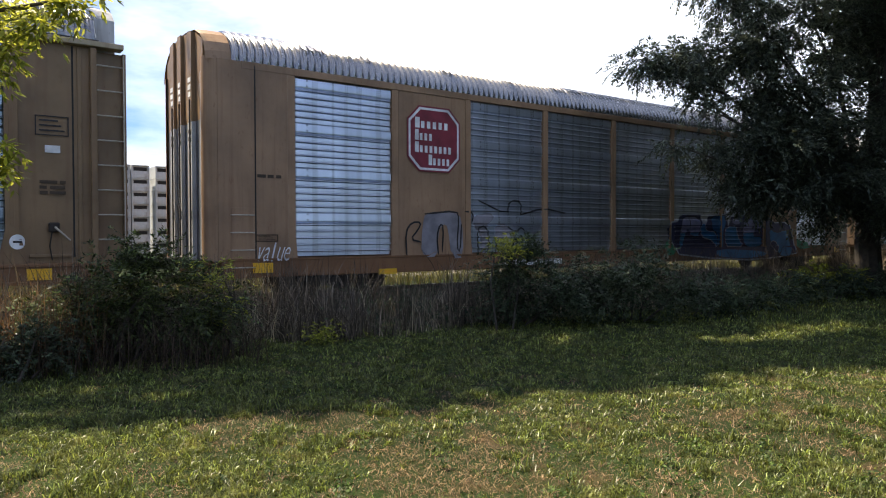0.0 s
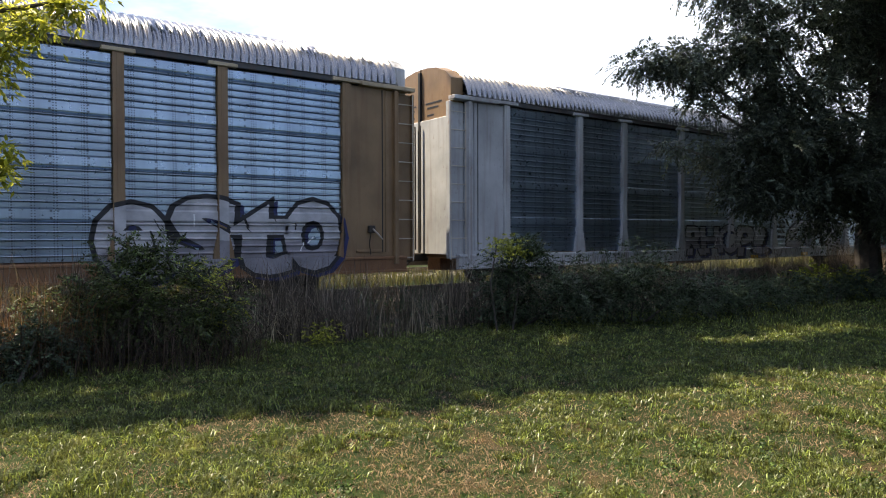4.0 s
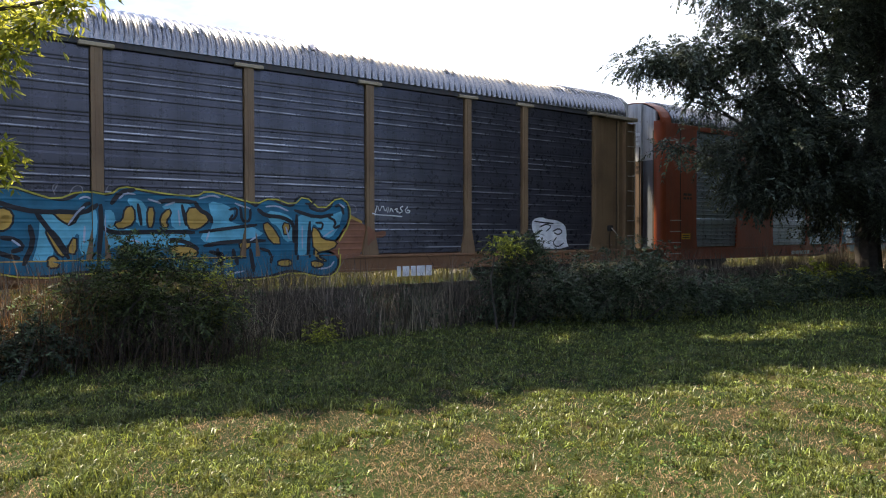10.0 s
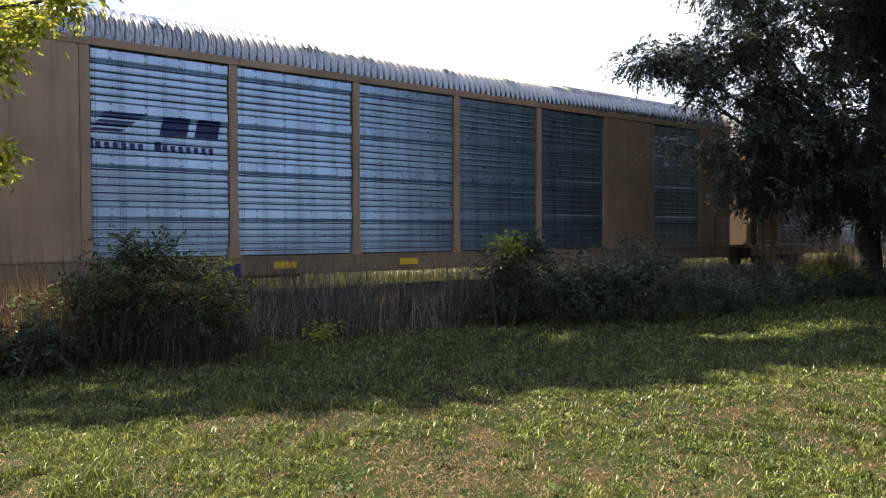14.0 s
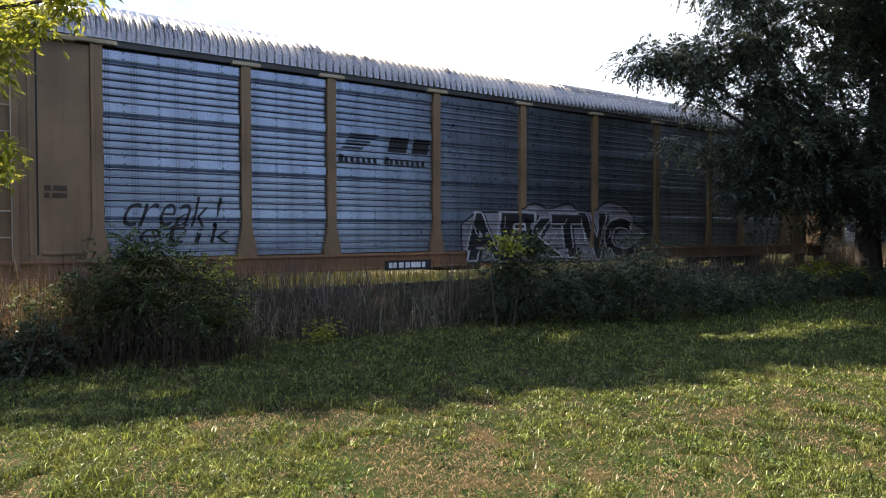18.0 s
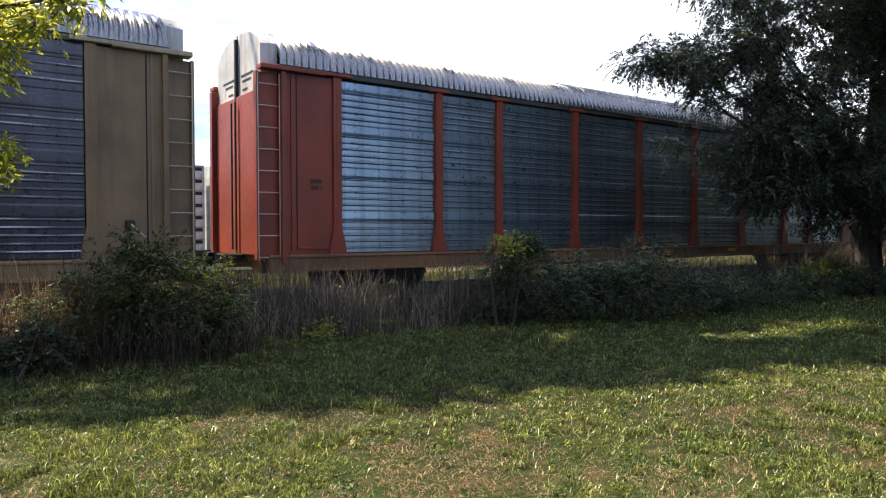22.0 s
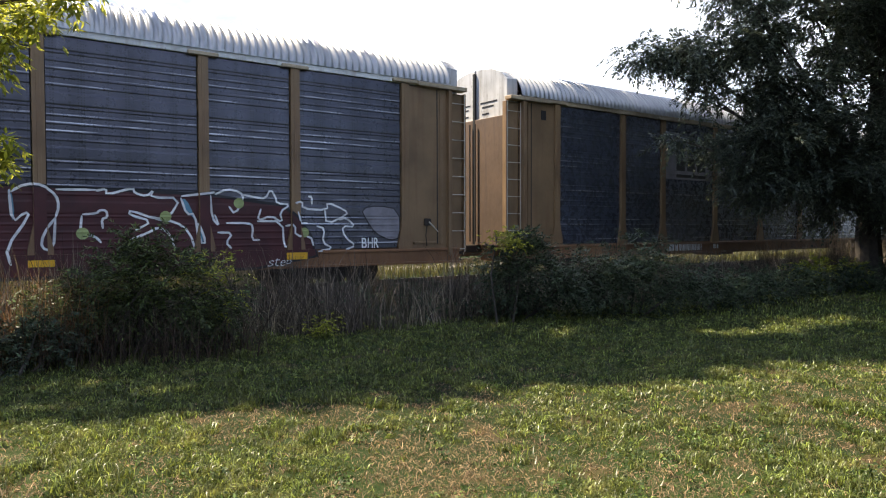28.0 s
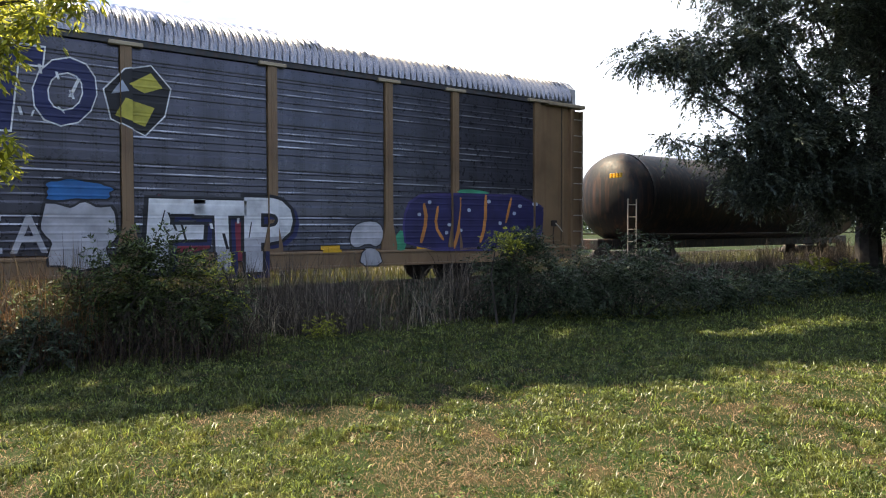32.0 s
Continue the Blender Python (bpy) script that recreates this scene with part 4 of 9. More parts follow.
        def sh(s):
            a, b, cz = w / 2 * s, h / 2 * s, (z0 + z1) / 2
            return [[(cx - a * 0.85, cz + b * 0.8), (cx - a, cz + b * 0.35), (cx - a * 0.92, cz - b * 0.5), (cx, cz - b), (cx + a * 0.92, cz - b * 0.5), (cx + a, cz + b * 0.35), (cx + a * 0.85, cz + b * 0.8), (cx, cz + b)]]
        sign = lay("emblem", sh(1.0), INK["white"], car, kind, 0.004, "shield emblem, dark blue head over red and white stripes")
        lay("emblem_field", sh(0.87), INK["navy"], sign, kind, 0.006)
        for k in range(7):
            x = cx + (k - 3) * w * 0.115
            lay("emblem_bar", rect(x - w * 0.035, x + w * 0.035, z0 + h * (0.12 + 0.035 * abs(k - 3)), z0 + h * 0.54), INK["mauve"] if k % 2 else INK["white"], sign, kind, 0.009)
        for count, k in ((7, 0.61), (5, 0.76)):
            for i in range(count):
                x = cx + (i - (count - 1) / 2) * w * 0.105
                lay("emblem_bar", rect(x - w * 0.036, x + w * 0.036, z0 + h * k, z0 + h * (k + 0.1)), INK["white"], sign, kind, 0.009)
    elif shape == "logo":
        # speed stripes, a slanted block and a line of lettering as bars
        for k in range(5):
            z = z0 + h * (0.48 + 0.105 * k)
            lay("emblem_bar", [[(x0 + w * (0.02 * k), z), (x0 + w * (0.22 + 0.04 * k), z), (x0 + w * (0.25 + 0.04 * k), z + h * 0.06), (x0 + w * (0.03 + 0.02 * k), z + h * 0.06)]], fm, car, kind, 0.007)
        for a, b in ((0.5, 0.74), (0.77, 0.99)):
            lay("emblem_bar", [[(x0 + w * a, z0 + h * 0.45), (x0 + w * (b - 0.03), z0 + h * 0.45), (x0 + w * b, z0 + h * 0.95), (x0 + w * (a + 0.03), z0 + h * 0.95)]], fm, car, kind, 0.007)
        word_blocks(car, kind, (8, 9), fill, x0 - 0.03 * w, x1, z0 + h * 0.02, z0 + h * 0.28, 0.007)
    elif shape == "logo2":
        for k, (a, b) in enumerate(((0.0, 0.22), (0.26, 0.48), (0.52, 0.72), (0.76, 1.0))):
            lay("emblem_bar", [[(x0 + w * a, z0 + h * 0.3), (x0 + w * (b - 0.04), z0 + h * 0.3), (x0 + w * b, z1), (x0 + w * (a + 0.04), z1)]], fm, car, kind, 0.007)
        lay("emblem_bar", rect(x0 - w * 0.02, x1 - w * 0.05, z0, z0 + h * 0.14), fm, car, kind, 0.007)
    elif shape == "logo3":
        for a, b in ((0.0, 0.28), (0.36, 0.62), (0.7, 1.0)):
            ob = lay("emblem_bar", rect(x0 + w * a, x0 + w * b, z0 + h * 0.3, z1), fm, car, kind, 0.007)
        lay("emblem_bar", rect(x0, x1, z0, z0 + h * 0.14), fm, car, kind, 0.007)


# ---- the train, car by car ----
train = []          # (car, middle of the car along the train, wheelsets)

car, sets = t_car("tan rack car with zinc side sheets and end ladder", TAN, ZINC, RUST, HOODWHITE, ENDTAN)
train.append((car, -216.9, sets))
mark(car, "t", "frame", "-", "black", "-", 12.26, 12.79, 3.15, 3.50)
mark(car, "t", "rect", "-", "white", "-", 12.41, 12.65, 2.85, 2.98)
mark(car, "t", "bars", "3", "brown", "-", 12.32, 12.73, 2.10, 2.38)
mark(car, "t", "disc", "-", "white", "-", 11.85, 12.09, 1.15, 1.41)
mark(car, "t", "rect", "-", "yellow", "-", 12.10, 12.49, 0.61, 0.81)

car, sets = b_car("tan rack car with dark red octagon emblems and blue graffiti", TAN2, PALEZINC, RUST, TAN, GREYPAINT)
train.append((car, -188.05, sets))
mark(car, "b", "oct", "-", "maroon", "white", -8.86, -7.28, 2.92, 4.51)
piece(car, "b", [(-8.43, 1.62), (-8.33, 1.94), (-7.46, 1.96), (-7.21, 1.79), (-7.17, 0.81), (-7.55, 0.79), (-7.66, 1.59), (-7.80, 1.66), (-7.95, 1.47), (-7.98, 0.85), (-8.47, 0.84)], "pewter", "", soft=1, lift=0.005)
piece(car, "b", [(-6.86, 1.86), (-6.17, 1.98), (-6.11, 1.81), (-6.39, 1.60), (-6.23, 1.26), (-6.28, 0.90), (-6.55, 0.93), (-6.55, 1.40), (-6.78, 1.60)], "pewter", "", lift=0.005)
piece(car, "b", [(-6.06, 1.67), (-5.64, 1.67), (-5.30, 1.33), (-5.13, 0.90), (-5.98, 0.89), (-6.06, 1.26)], "pewter", "", lift=0.005)
stroke(car, "b", [(-8.88, 0.85), (-8.92, 1.46), (-8.74, 1.69), (-8.47, 1.69), (-8.54, 1.53), (-8.78, 1.28), (-8.47, 1.21)])
stroke(car, "b", [(-7.95, 0.89), (-8.01, 1.34), (-7.90, 1.66), (-7.80, 1.59), (-7.84, 0.95)])
stroke(car, "b", [(-8.37, 1.89), (-7.39, 1.99), (-7.32, 1.79), (-7.39, 1.07), (-7.28, 0.94), (-7.24, 1.66)])
stroke(car, "b", [(-7.12, 1.97), (-6.78, 1.97), (-6.87, 1.70)])
stroke(car, "b", [(-6.63, 0.93), (-6.66, 1.53), (-6.43, 1.63), (-6.27, 1.44), (-6.31, 0.95)])
stroke(car, "b", [(-6.62, 2.27), (-5.64, 1.91), (-5.56, 2.30), (-5.13, 2.28), (-5.16, 1.92)])
stroke(car, "b", [(-5.16, 1.92), (-4.32, 2.12), (-3.47, 1.99)])
stroke(car, "b", [(-5.64, 1.61), (-5.34, 1.44), (-5.09, 1.61), (-4.95, 1.33)])
mark(car, "b", "bars", "1", "white", "-", -5.82, -3.70, 0.55, 0.73)
mark(car, "b", "text", "value", "white", "-", -12.65, -11.90, 0.84, 1.23)
mark(car, "b", "rect", "-", "yellow", "-", -12.70, -12.26, 0.60, 0.81)
mark(car, "b", "rect", "-", "yellow", "-", -9.69, -9.19, 0.47, 0.60)
mark(car, "b", "frame", "-", "brown", "-", -12.62, -12.13, 1.25, 1.40)
mark(car, "b", "bars", "1", "brown", "-", -12.58, -12.05, 2.58, 2.66)
mark(car, "b", "oct", "-", "maroon", "white", 7.28, 8.89, 2.94, 4.52)
piece(car, "b", [(1.02, 0.87), (1.29, 1.26), (1.42, 1.56), (1.55, 1.36), (1.54, 0.76), (1.19, 0.67)], "green", "", lift=0.003)
piece(car, "b", [(9.22, 1.26), (9.63, 1.12), (10.33, 1.04), (10.32, 0.83), (9.22, 0.78)], "green", "", lift=0.003)
piece(car, "b", [(1.25, 1.56), (1.38, 1.76), (1.73, 1.78), (1.97, 2.02), (3.03, 2.05), (3.10, 1.78), (3.33, 1.73), (3.49, 1.99), (4.54, 2.08), (4.62, 1.64), (4.89, 1.99), (5.32, 2.03), (6.95, 2.12), (7.59, 1.79), (8.34, 1.80), (8.74, 1.67), (9.13, 0.65), (7.73, 0.53), (5.81, 0.48), (3.48, 0.59), (1.72, 0.75), (1.29, 1.26)], "navy", "cloud", 0.05, soft=0, lift=0.005)
piece(car, "b", [(3.81, 0.88), (5.81, 0.81), (7.16, 0.70), (6.60, 0.53), (4.82, 0.54), (3.80, 0.63)], "azure", "", lift=0.0065)
piece(car, "b", [(2.01, 1.95), (2.98, 1.98), (3.02, 1.35), (2.53, 1.30), (2.38, 1.57), (2.24, 1.51), (2.00, 0.95), (1.86, 1.00), (1.96, 1.56)], "periwinkle", "black", 0.03, "azure", lift=0.009)
piece(car, "b", [(3.06, 1.73), (3.28, 1.73), (3.33, 1.57), (3.49, 1.46), (3.87, 1.46), (4.05, 1.24), (4.02, 0.90), (3.81, 1.13), (3.49, 1.24), (3.09, 1.30)], "azure", "cloud", 0.025, lift=0.009)
piece(car, "b", [(3.60, 1.99), (4.51, 2.03), (4.46, 1.63), (4.25, 1.58), (4.27, 0.90), (4.08, 0.96), (4.05, 1.41), (3.70, 1.57)], "blue", "black", 0.03, lift=0.009)
piece(car, "b", [(4.46, 1.35), (4.60, 1.64), (5.19, 1.67), (5.25, 1.35), (5.43, 1.11), (5.58, 1.05), (5.53, 0.93), (4.95, 0.97), (4.59, 0.95)], "azure", "cloud", 0.025, lift=0.009)
piece(car, "b", [(4.83, 1.81), (5.07, 1.95), (5.34, 1.88), (5.41, 1.76), (5.07, 1.72)], "periwinkle", "", lift=0.009)
piece(car, "b", [(5.63, 2.00), (6.88, 2.07), (6.85, 1.59), (6.40, 1.59), (6.27, 1.28), (6.60, 1.28), (6.85, 1.28), (6.81, 0.90), (5.81, 0.92), (5.62, 1.22)], "periwinkle", "black", 0.03, "azure", lift=0.009)
piece(car, "b", [(7.23, 1.59), (7.74, 1.40), (8.34, 1.53), (8.50, 1.47), (8.89, 0.66), (8.49, 0.53), (7.88, 0.58), (7.74, 0.95), (7.30, 1.08)], "azure", "black", 0.03, lift=0.009)
piece(car, "b", [(7.30, 1.08), (7.66, 1.14), (7.88, 0.88), (7.73, 0.69), (7.44, 0.89)], "navy", "cloud", 0.02, lift=0.012)
stroke(car, "b", [(7.52, 1.98), (7.74, 1.79), (7.89, 2.01), (8.04, 1.75), (8.22, 2.06), (8.42, 1.80), (8.66, 2.00), (8.90, 1.87)])
stroke(car, "b", [(2.39, 1.96), (2.44, 1.59)], w=0.04)
stroke(car, "b", [(1.46, 1.61), (1.64, 1.64), (1.51, 1.06)], "cloud", 0.03)
stroke(car, "b", [(8.89, 1.60), (9.01, 1.06), (9.22, 0.65)], "cloud", 0.03)
mark(car, "b", "text", "BI", "white", "-", 12.84, 13.12, 2.43, 2.68)
mark(car, "b", "rect", "-", "yellow", "-", 11.99, 12.49, 1.90, 2.08)
mark(car, "b", "rect", "-", "yellow", "-", 12.17, 12.61, 0.62, 0.85)

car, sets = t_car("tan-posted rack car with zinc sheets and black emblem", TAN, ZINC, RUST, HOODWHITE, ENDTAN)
train.append((car, -159.4, sets))
mark(car, "t", "logo", "-", "black", "-", -6.96, -4.67, 2.96, 3.69)
mark(car, "t", "text", "esto", "grey", "black", 6.80, 11.69, 0.46, 2.22)
mark(car, "t", "text", "A", "black", "-", -12.90, -12.17, 1.07, 1.86)
mark(car, "t", "bars", "2", "brown", "-", -12.64, -12.19, 1.99, 2.24)

car, sets = t_car("grey rack car with large grey and black graffiti", GREYPAINT, ZINC, GREYPAINT, TAN, GREYPAINT)
train.append((car, -130.82, sets))
mark(car, "t", "text", "RHOP!", "grey", "black", -4.02, 0.90, 0.61, 1.80)
piece(car, "t", [(8.44, 2.02), (9.37, 2.17), (10.60, 2.00), (11.78, 1.95), (11.86, 0.75), (10.28, 0.66), (8.78, 0.80), (8.36, 1.08)], "ember", "", lift=0.002)
piece(car, "t", [(2.38, 1.07), (2.42, 1.36), (2.70, 1.70), (3.18, 1.91), (3.73, 1.95), (4.01, 1.87), (3.82, 1.82), (3.31, 1.76), (3.16, 1.61), (3.22, 1.51), (3.13, 1.26), (2.82, 1.16), (3.17, 1.21), (3.44, 1.25), (3.76, 0.94), (2.48, 0.92)], "grey", "black", 0.045)
piece(car, "t", [(3.78, 1.92), (4.16, 1.96), (4.25, 1.83), (4.60, 1.86), (4.80, 1.57), (4.50, 1.46), (4.25, 1.30), (4.39, 0.93), (3.91, 0.94), (3.83, 1.35)], "grey", "black", 0.045)
piece(car, "t", [(5.12, 1.87), (5.72, 2.00), (5.79, 1.74), (5.60, 1.57), (5.43, 1.29), (5.24, 1.24), (5.32, 0.96), (5.11, 0.96), (5.06, 1.46)], "grey", "black", 0.045)
piece(car, "t", [(5.65, 1.29), (6.11, 1.80), (6.70, 1.87), (6.76, 1.63), (6.88, 1.58), (6.22, 1.23), (6.69, 1.20), (6.81, 0.87), (6.45, 0.76), (6.04, 0.95), (5.65, 0.90), (5.49, 1.12)], "grey", "black", 0.045)
stroke(car, "t", [(2.37, 0.95), (2.40, 1.36), (2.66, 1.69), (3.09, 1.89), (3.34, 1.95)], w=0.1)
stroke(car, "t", [(3.80, 1.58), (4.15, 1.75), (4.72, 1.95)], w=0.06)
stroke(car, "t", [(4.32, 1.96), (5.12, 1.85), (5.44, 1.92)], w=0.05)
stroke(car, "t", [(5.60, 1.26), (6.22, 1.85), (6.70, 1.88)], w=0.06)
stroke(car, "t", [(2.74, 1.16), (2.95, 1.32), (3.25, 1.48)], w=0.1)
stroke(car, "t", [(4.65, 1.78), (4.72, 1.87), (4.80, 1.78), (4.72, 1.69), (4.65, 1.78)], w=0.03)
stroke(car, "t", [(4.87, 1.76), (4.95, 1.83), (5.01, 1.74), (4.93, 1.67), (4.87, 1.76)], w=0.03)
stroke(car, "t", [(5.07, 1.70), (5.18, 1.81), (5.12, 1.65)], w=0.03)
stroke(car, "t", [(6.51, 0.94), (6.59, 1.02), (6.64, 0.92)], w=0.05)
stroke(car, "t", [(6.10, 1.21), (6.45, 1.05), (6.78, 0.75)], w=0.07)
stroke(car, "t", [(5.11, 1.22), (5.32, 1.13), (5.59, 0.95)], w=0.07)
stroke(car, "t", [(6.91, 1.58), (7.06, 1.62), (7.21, 1.55), (7.39, 1.60)], w=0.04)
stroke(car, "t", [(6.96, 1.43), (7.06, 1.48), (7.21, 1.41), (7.39, 1.46)], w=0.04)
stroke(car, "t", [(7.01, 1.29), (7.06, 1.34), (7.21, 1.27), (7.39, 1.31)], w=0.04)
stroke(car, "t", [(7.06, 1.15), (7.06, 1.20), (7.21, 1.12), (7.39, 1.17)], w=0.04)
mark(car, "t", "text", "RAW", "green", "purple", 8.63, 11.41, 0.78, 2.02)
mark(car, "t", "bars", "4", "black", "-", 1.60, 2.28, 1.22, 1.96)
mark(car, "t", "frame", "-", "black", "-", 12.08, 12.60, 3.08, 3.43)
mark(car, "t", "bars", "3", "black", "-", 12.14, 12.51, 2.15, 2.61)
mark(car, "t", "text", "detcs", "black", "-", 12.05, 12.84, 1.80, 2.11)
mark(car, "t", "rect", "-", "yellow", "-", -0.26, 0.23, 0.54, 0.65)
mark(car, "t", "rect", "-", "yellow", "-", 3.30, 3.81, 0.57, 0.70)

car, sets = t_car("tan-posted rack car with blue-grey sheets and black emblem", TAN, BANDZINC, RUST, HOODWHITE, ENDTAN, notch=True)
train.append((car, -102.7, sets))
mark(car, "t", "logo", "-", "black", "-", -6.32, -3.94, 2.96, 3.60)
mark(car, "t", "bars", "1", "white", "-", -6.19, -3.43, 0.59, 0.82)
mark(car, "t", "text", "fabie", "lime", "-", -12.42, -11.62, 1.67, 2.09)
mark(car, "t", "bars", "1", "brown", "-", -12.35, -11.69, 2.44, 2.56)

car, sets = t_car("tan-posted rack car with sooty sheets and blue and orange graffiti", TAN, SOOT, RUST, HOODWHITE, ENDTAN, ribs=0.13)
train.append((car, -74.0, sets))
mark(car, "t", "bars", "1", "brown", "-", -12.84, -12.15, 1.79, 1.90)
mark(car, "t", "text", "mise", "white", "-", -12.92, -12.21, 1.56, 1.79)
mark(car, "t", "text", "esok", "white", "-", -12.92, -12.27, 1.28, 1.54)
piece(car, "t", [(-3.51, 2.05), (-2.95, 2.02), (-2.45, 1.98), (-1.17, 2.07), (0.16, 2.08), (1.54, 1.97), (2.95, 1.87), (4.08, 1.80), (4.15, 1.31), (3.93, 0.86), (2.15, 0.72), (-0.18, 0.67), (-3.45, 0.80)], "mustard", "", lift=0.002)
piece(car, "t", [(2.95, 1.75), (3.72, 1.77), (4.23, 1.57), (4.41, 1.41), (4.75, 1.47), (4.72, 1.31), (4.38, 1.28), (4.15, 1.05), (3.96, 0.85), (2.94, 0.79)], "ember", "", lift=0.003)
piece(car, "t", [(-3.43, 1.86), (-3.11, 2.13), (-2.78, 2.19), (-2.49, 2.08), (-2.19, 2.00), (-2.01, 1.97), (-1.83, 2.03), (-1.72, 2.13), (-1.60, 2.16), (-1.22, 2.07), (-1.09, 2.24), (-0.92, 2.27), (-0.68, 2.19), (-0.27, 2.12), (0.05, 2.15), (0.36, 2.09), (0.45, 2.18), (0.72, 2.24), (1.06, 2.11), (1.42, 2.01), (1.56, 1.91), (1.69, 2.05), (1.91, 2.11), (2.16, 1.99), (2.42, 1.95), (2.50, 2.15), (2.68, 2.18), (2.84, 2.13), (2.75, 2.03), (2.79, 1.91), (3.09, 1.84), (3.34, 1.97), (3.37, 2.15), (3.54, 2.18), (3.72, 2.05), (3.73, 1.67), (3.59, 1.49), (3.44, 1.26), (3.28, 1.19), (2.89, 1.17), (2.85, 0.88), (3.01, 0.74), (3.22, 0.79), (2.94, 0.92), (3.15, 0.99), (3.41, 0.91), (3.41, 0.63), (3.15, 0.46), (2.67, 0.55), (2.34, 0.64), (2.02, 0.58), (1.77, 0.51), (1.40, 0.50), (0.87, 0.50), (0.70, 0.62), (0.26, 0.70), (-0.69, 0.78), (-1.66, 0.74), (-2.47, 0.65), (-2.97, 0.73), (-3.45, 0.88)], "petrol", "black", 0.05, soft=2, lift=0.0045)
stroke(car, "t", [(-3.43, 1.89), (-3.11, 2.17), (-2.78, 2.23), (-2.49, 2.12), (-2.10, 2.00), (-1.72, 2.18), (-1.22, 2.11), (-1.02, 2.29), (-0.68, 2.23), (-0.16, 2.16), (0.36, 2.13), (0.55, 2.26), (1.06, 2.15), (1.56, 2.00), (1.91, 2.16), (2.42, 2.00), (2.66, 2.23), (3.09, 1.89), (3.51, 2.23), (3.79, 2.05), (3.79, 1.64), (3.50, 1.21)], "lemon", 0.03, lift=0.006)
stroke(car, "t", [(3.50, 1.06), (3.47, 0.58), (3.15, 0.40), (2.41, 0.58), (1.77, 0.45), (0.81, 0.45), (0.25, 0.65), (-1.66, 0.69), (-2.47, 0.60), (-3.45, 0.82)], "lemon", 0.03, lift=0.006)
piece(car, "t", [(-2.35, 1.82), (-2.15, 1.74), (-1.88, 1.49), (-1.65, 1.83), (-1.48, 1.90), (-1.44, 1.54), (-1.56, 1.01), (-1.75, 1.03), (-1.74, 1.49), (-1.93, 1.14), (-2.12, 1.34), (-2.18, 0.92), (-2.51, 0.85), (-2.39, 1.24)], "aqua", "", lift=0.006)
piece(car, "t", [(-1.35, 1.84), (-1.17, 1.84), (-1.12, 1.60), (-0.88, 1.46), (-0.32, 1.46), (-0.17, 1.50), (0.15, 1.48), (0.26, 1.22), (-0.17, 1.11), (-1.04, 1.21), (-1.32, 1.07)], "aqua", "", lift=0.006)
piece(car, "t", [(-0.96, 2.07), (-0.70, 2.06), (-0.56, 1.87), (-0.56, 1.55), (-0.76, 1.55), (-0.82, 1.84)], "aqua", "", lift=0.006)
piece(car, "t", [(-0.35, 1.96), (0.16, 2.02), (0.32, 1.87), (0.26, 1.50), (-0.11, 1.46), (-0.16, 1.79)], "aqua", "", lift=0.006)
piece(car, "t", [(0.58, 2.05), (0.97, 1.99), (1.15, 1.81), (0.94, 1.67), (1.22, 1.58), (1.56, 1.51), (1.78, 1.37), (1.29, 1.28), (0.54, 1.19), (0.39, 1.35), (0.71, 1.55), (0.62, 1.84)], "aqua", "", lift=0.006)
piece(car, "t", [(1.78, 1.89), (2.22, 1.83), (2.42, 1.68), (2.44, 1.26), (2.22, 1.20), (2.06, 1.56), (1.88, 1.62)], "aqua", "", lift=0.006)
piece(car, "t", [(2.52, 1.83), (2.95, 1.76), (3.36, 1.82), (3.62, 1.92), (3.50, 1.54), (3.30, 1.29), (3.11, 1.32), (2.95, 1.59), (2.84, 1.59), (2.74, 0.92), (2.46, 0.93), (2.52, 1.56)], "aqua", "", lift=0.006)
piece(car, "t", [(-3.20, 1.73), (-2.95, 1.85), (-2.77, 1.77), (-2.79, 1.54), (-2.96, 1.44), (-3.18, 1.52)], "mustard", "black", 0.035, lift=0.0085)
piece(car, "t", [(-2.95, 1.68), (-2.84, 1.75), (-2.81, 1.64), (-2.91, 1.56)], "mustard", "black", 0.035, lift=0.0085)
piece(car, "t", [(-2.17, 1.80), (-2.01, 1.78), (-1.74, 1.77), (-1.85, 1.56), (-2.00, 1.62)], "mustard", "black", 0.035, lift=0.0085)
piece(car, "t", [(-2.28, 1.49), (-2.14, 1.42), (-1.93, 1.04), (-2.04, 0.98), (-2.18, 1.24)], "mustard", "black", 0.035, lift=0.0085)
piece(car, "t", [(-1.95, 1.08), (-1.80, 1.39), (-1.80, 1.03)], "mustard", "black", 0.035, lift=0.0085)
piece(car, "t", [(-2.24, 0.96), (-2.13, 1.00), (-2.07, 0.82), (-2.25, 0.80)], "mustard", "black", 0.035, lift=0.0085)
piece(car, "t", [(-0.96, 1.88), (-0.82, 1.91), (-0.80, 1.60), (-1.06, 1.48), (-1.16, 1.59), (-1.00, 1.63)], "mustard", "black", 0.035, lift=0.0085)
piece(car, "t", [(-0.56, 1.89), (-0.45, 1.89), (-0.48, 1.53), (-0.56, 1.53)], "mustard", "black", 0.035, lift=0.0085)
piece(car, "t", [(-0.33, 1.72), (-0.18, 1.88), (-0.14, 1.79), (-0.25, 1.64), (-0.19, 1.53), (-0.31, 1.53)], "mustard", "black", 0.035, lift=0.0085)
piece(car, "t", [(0.16, 1.88), (0.40, 1.91), (0.58, 1.69), (0.55, 1.62), (0.37, 1.49), (0.18, 1.51)], "mustard", "black", 0.035, lift=0.0085)
piece(car, "t", [(-0.17, 1.16), (0.26, 1.13), (0.37, 1.04), (0.31, 0.93), (-0.12, 0.98)], "mustard", "black", 0.035, lift=0.0085)
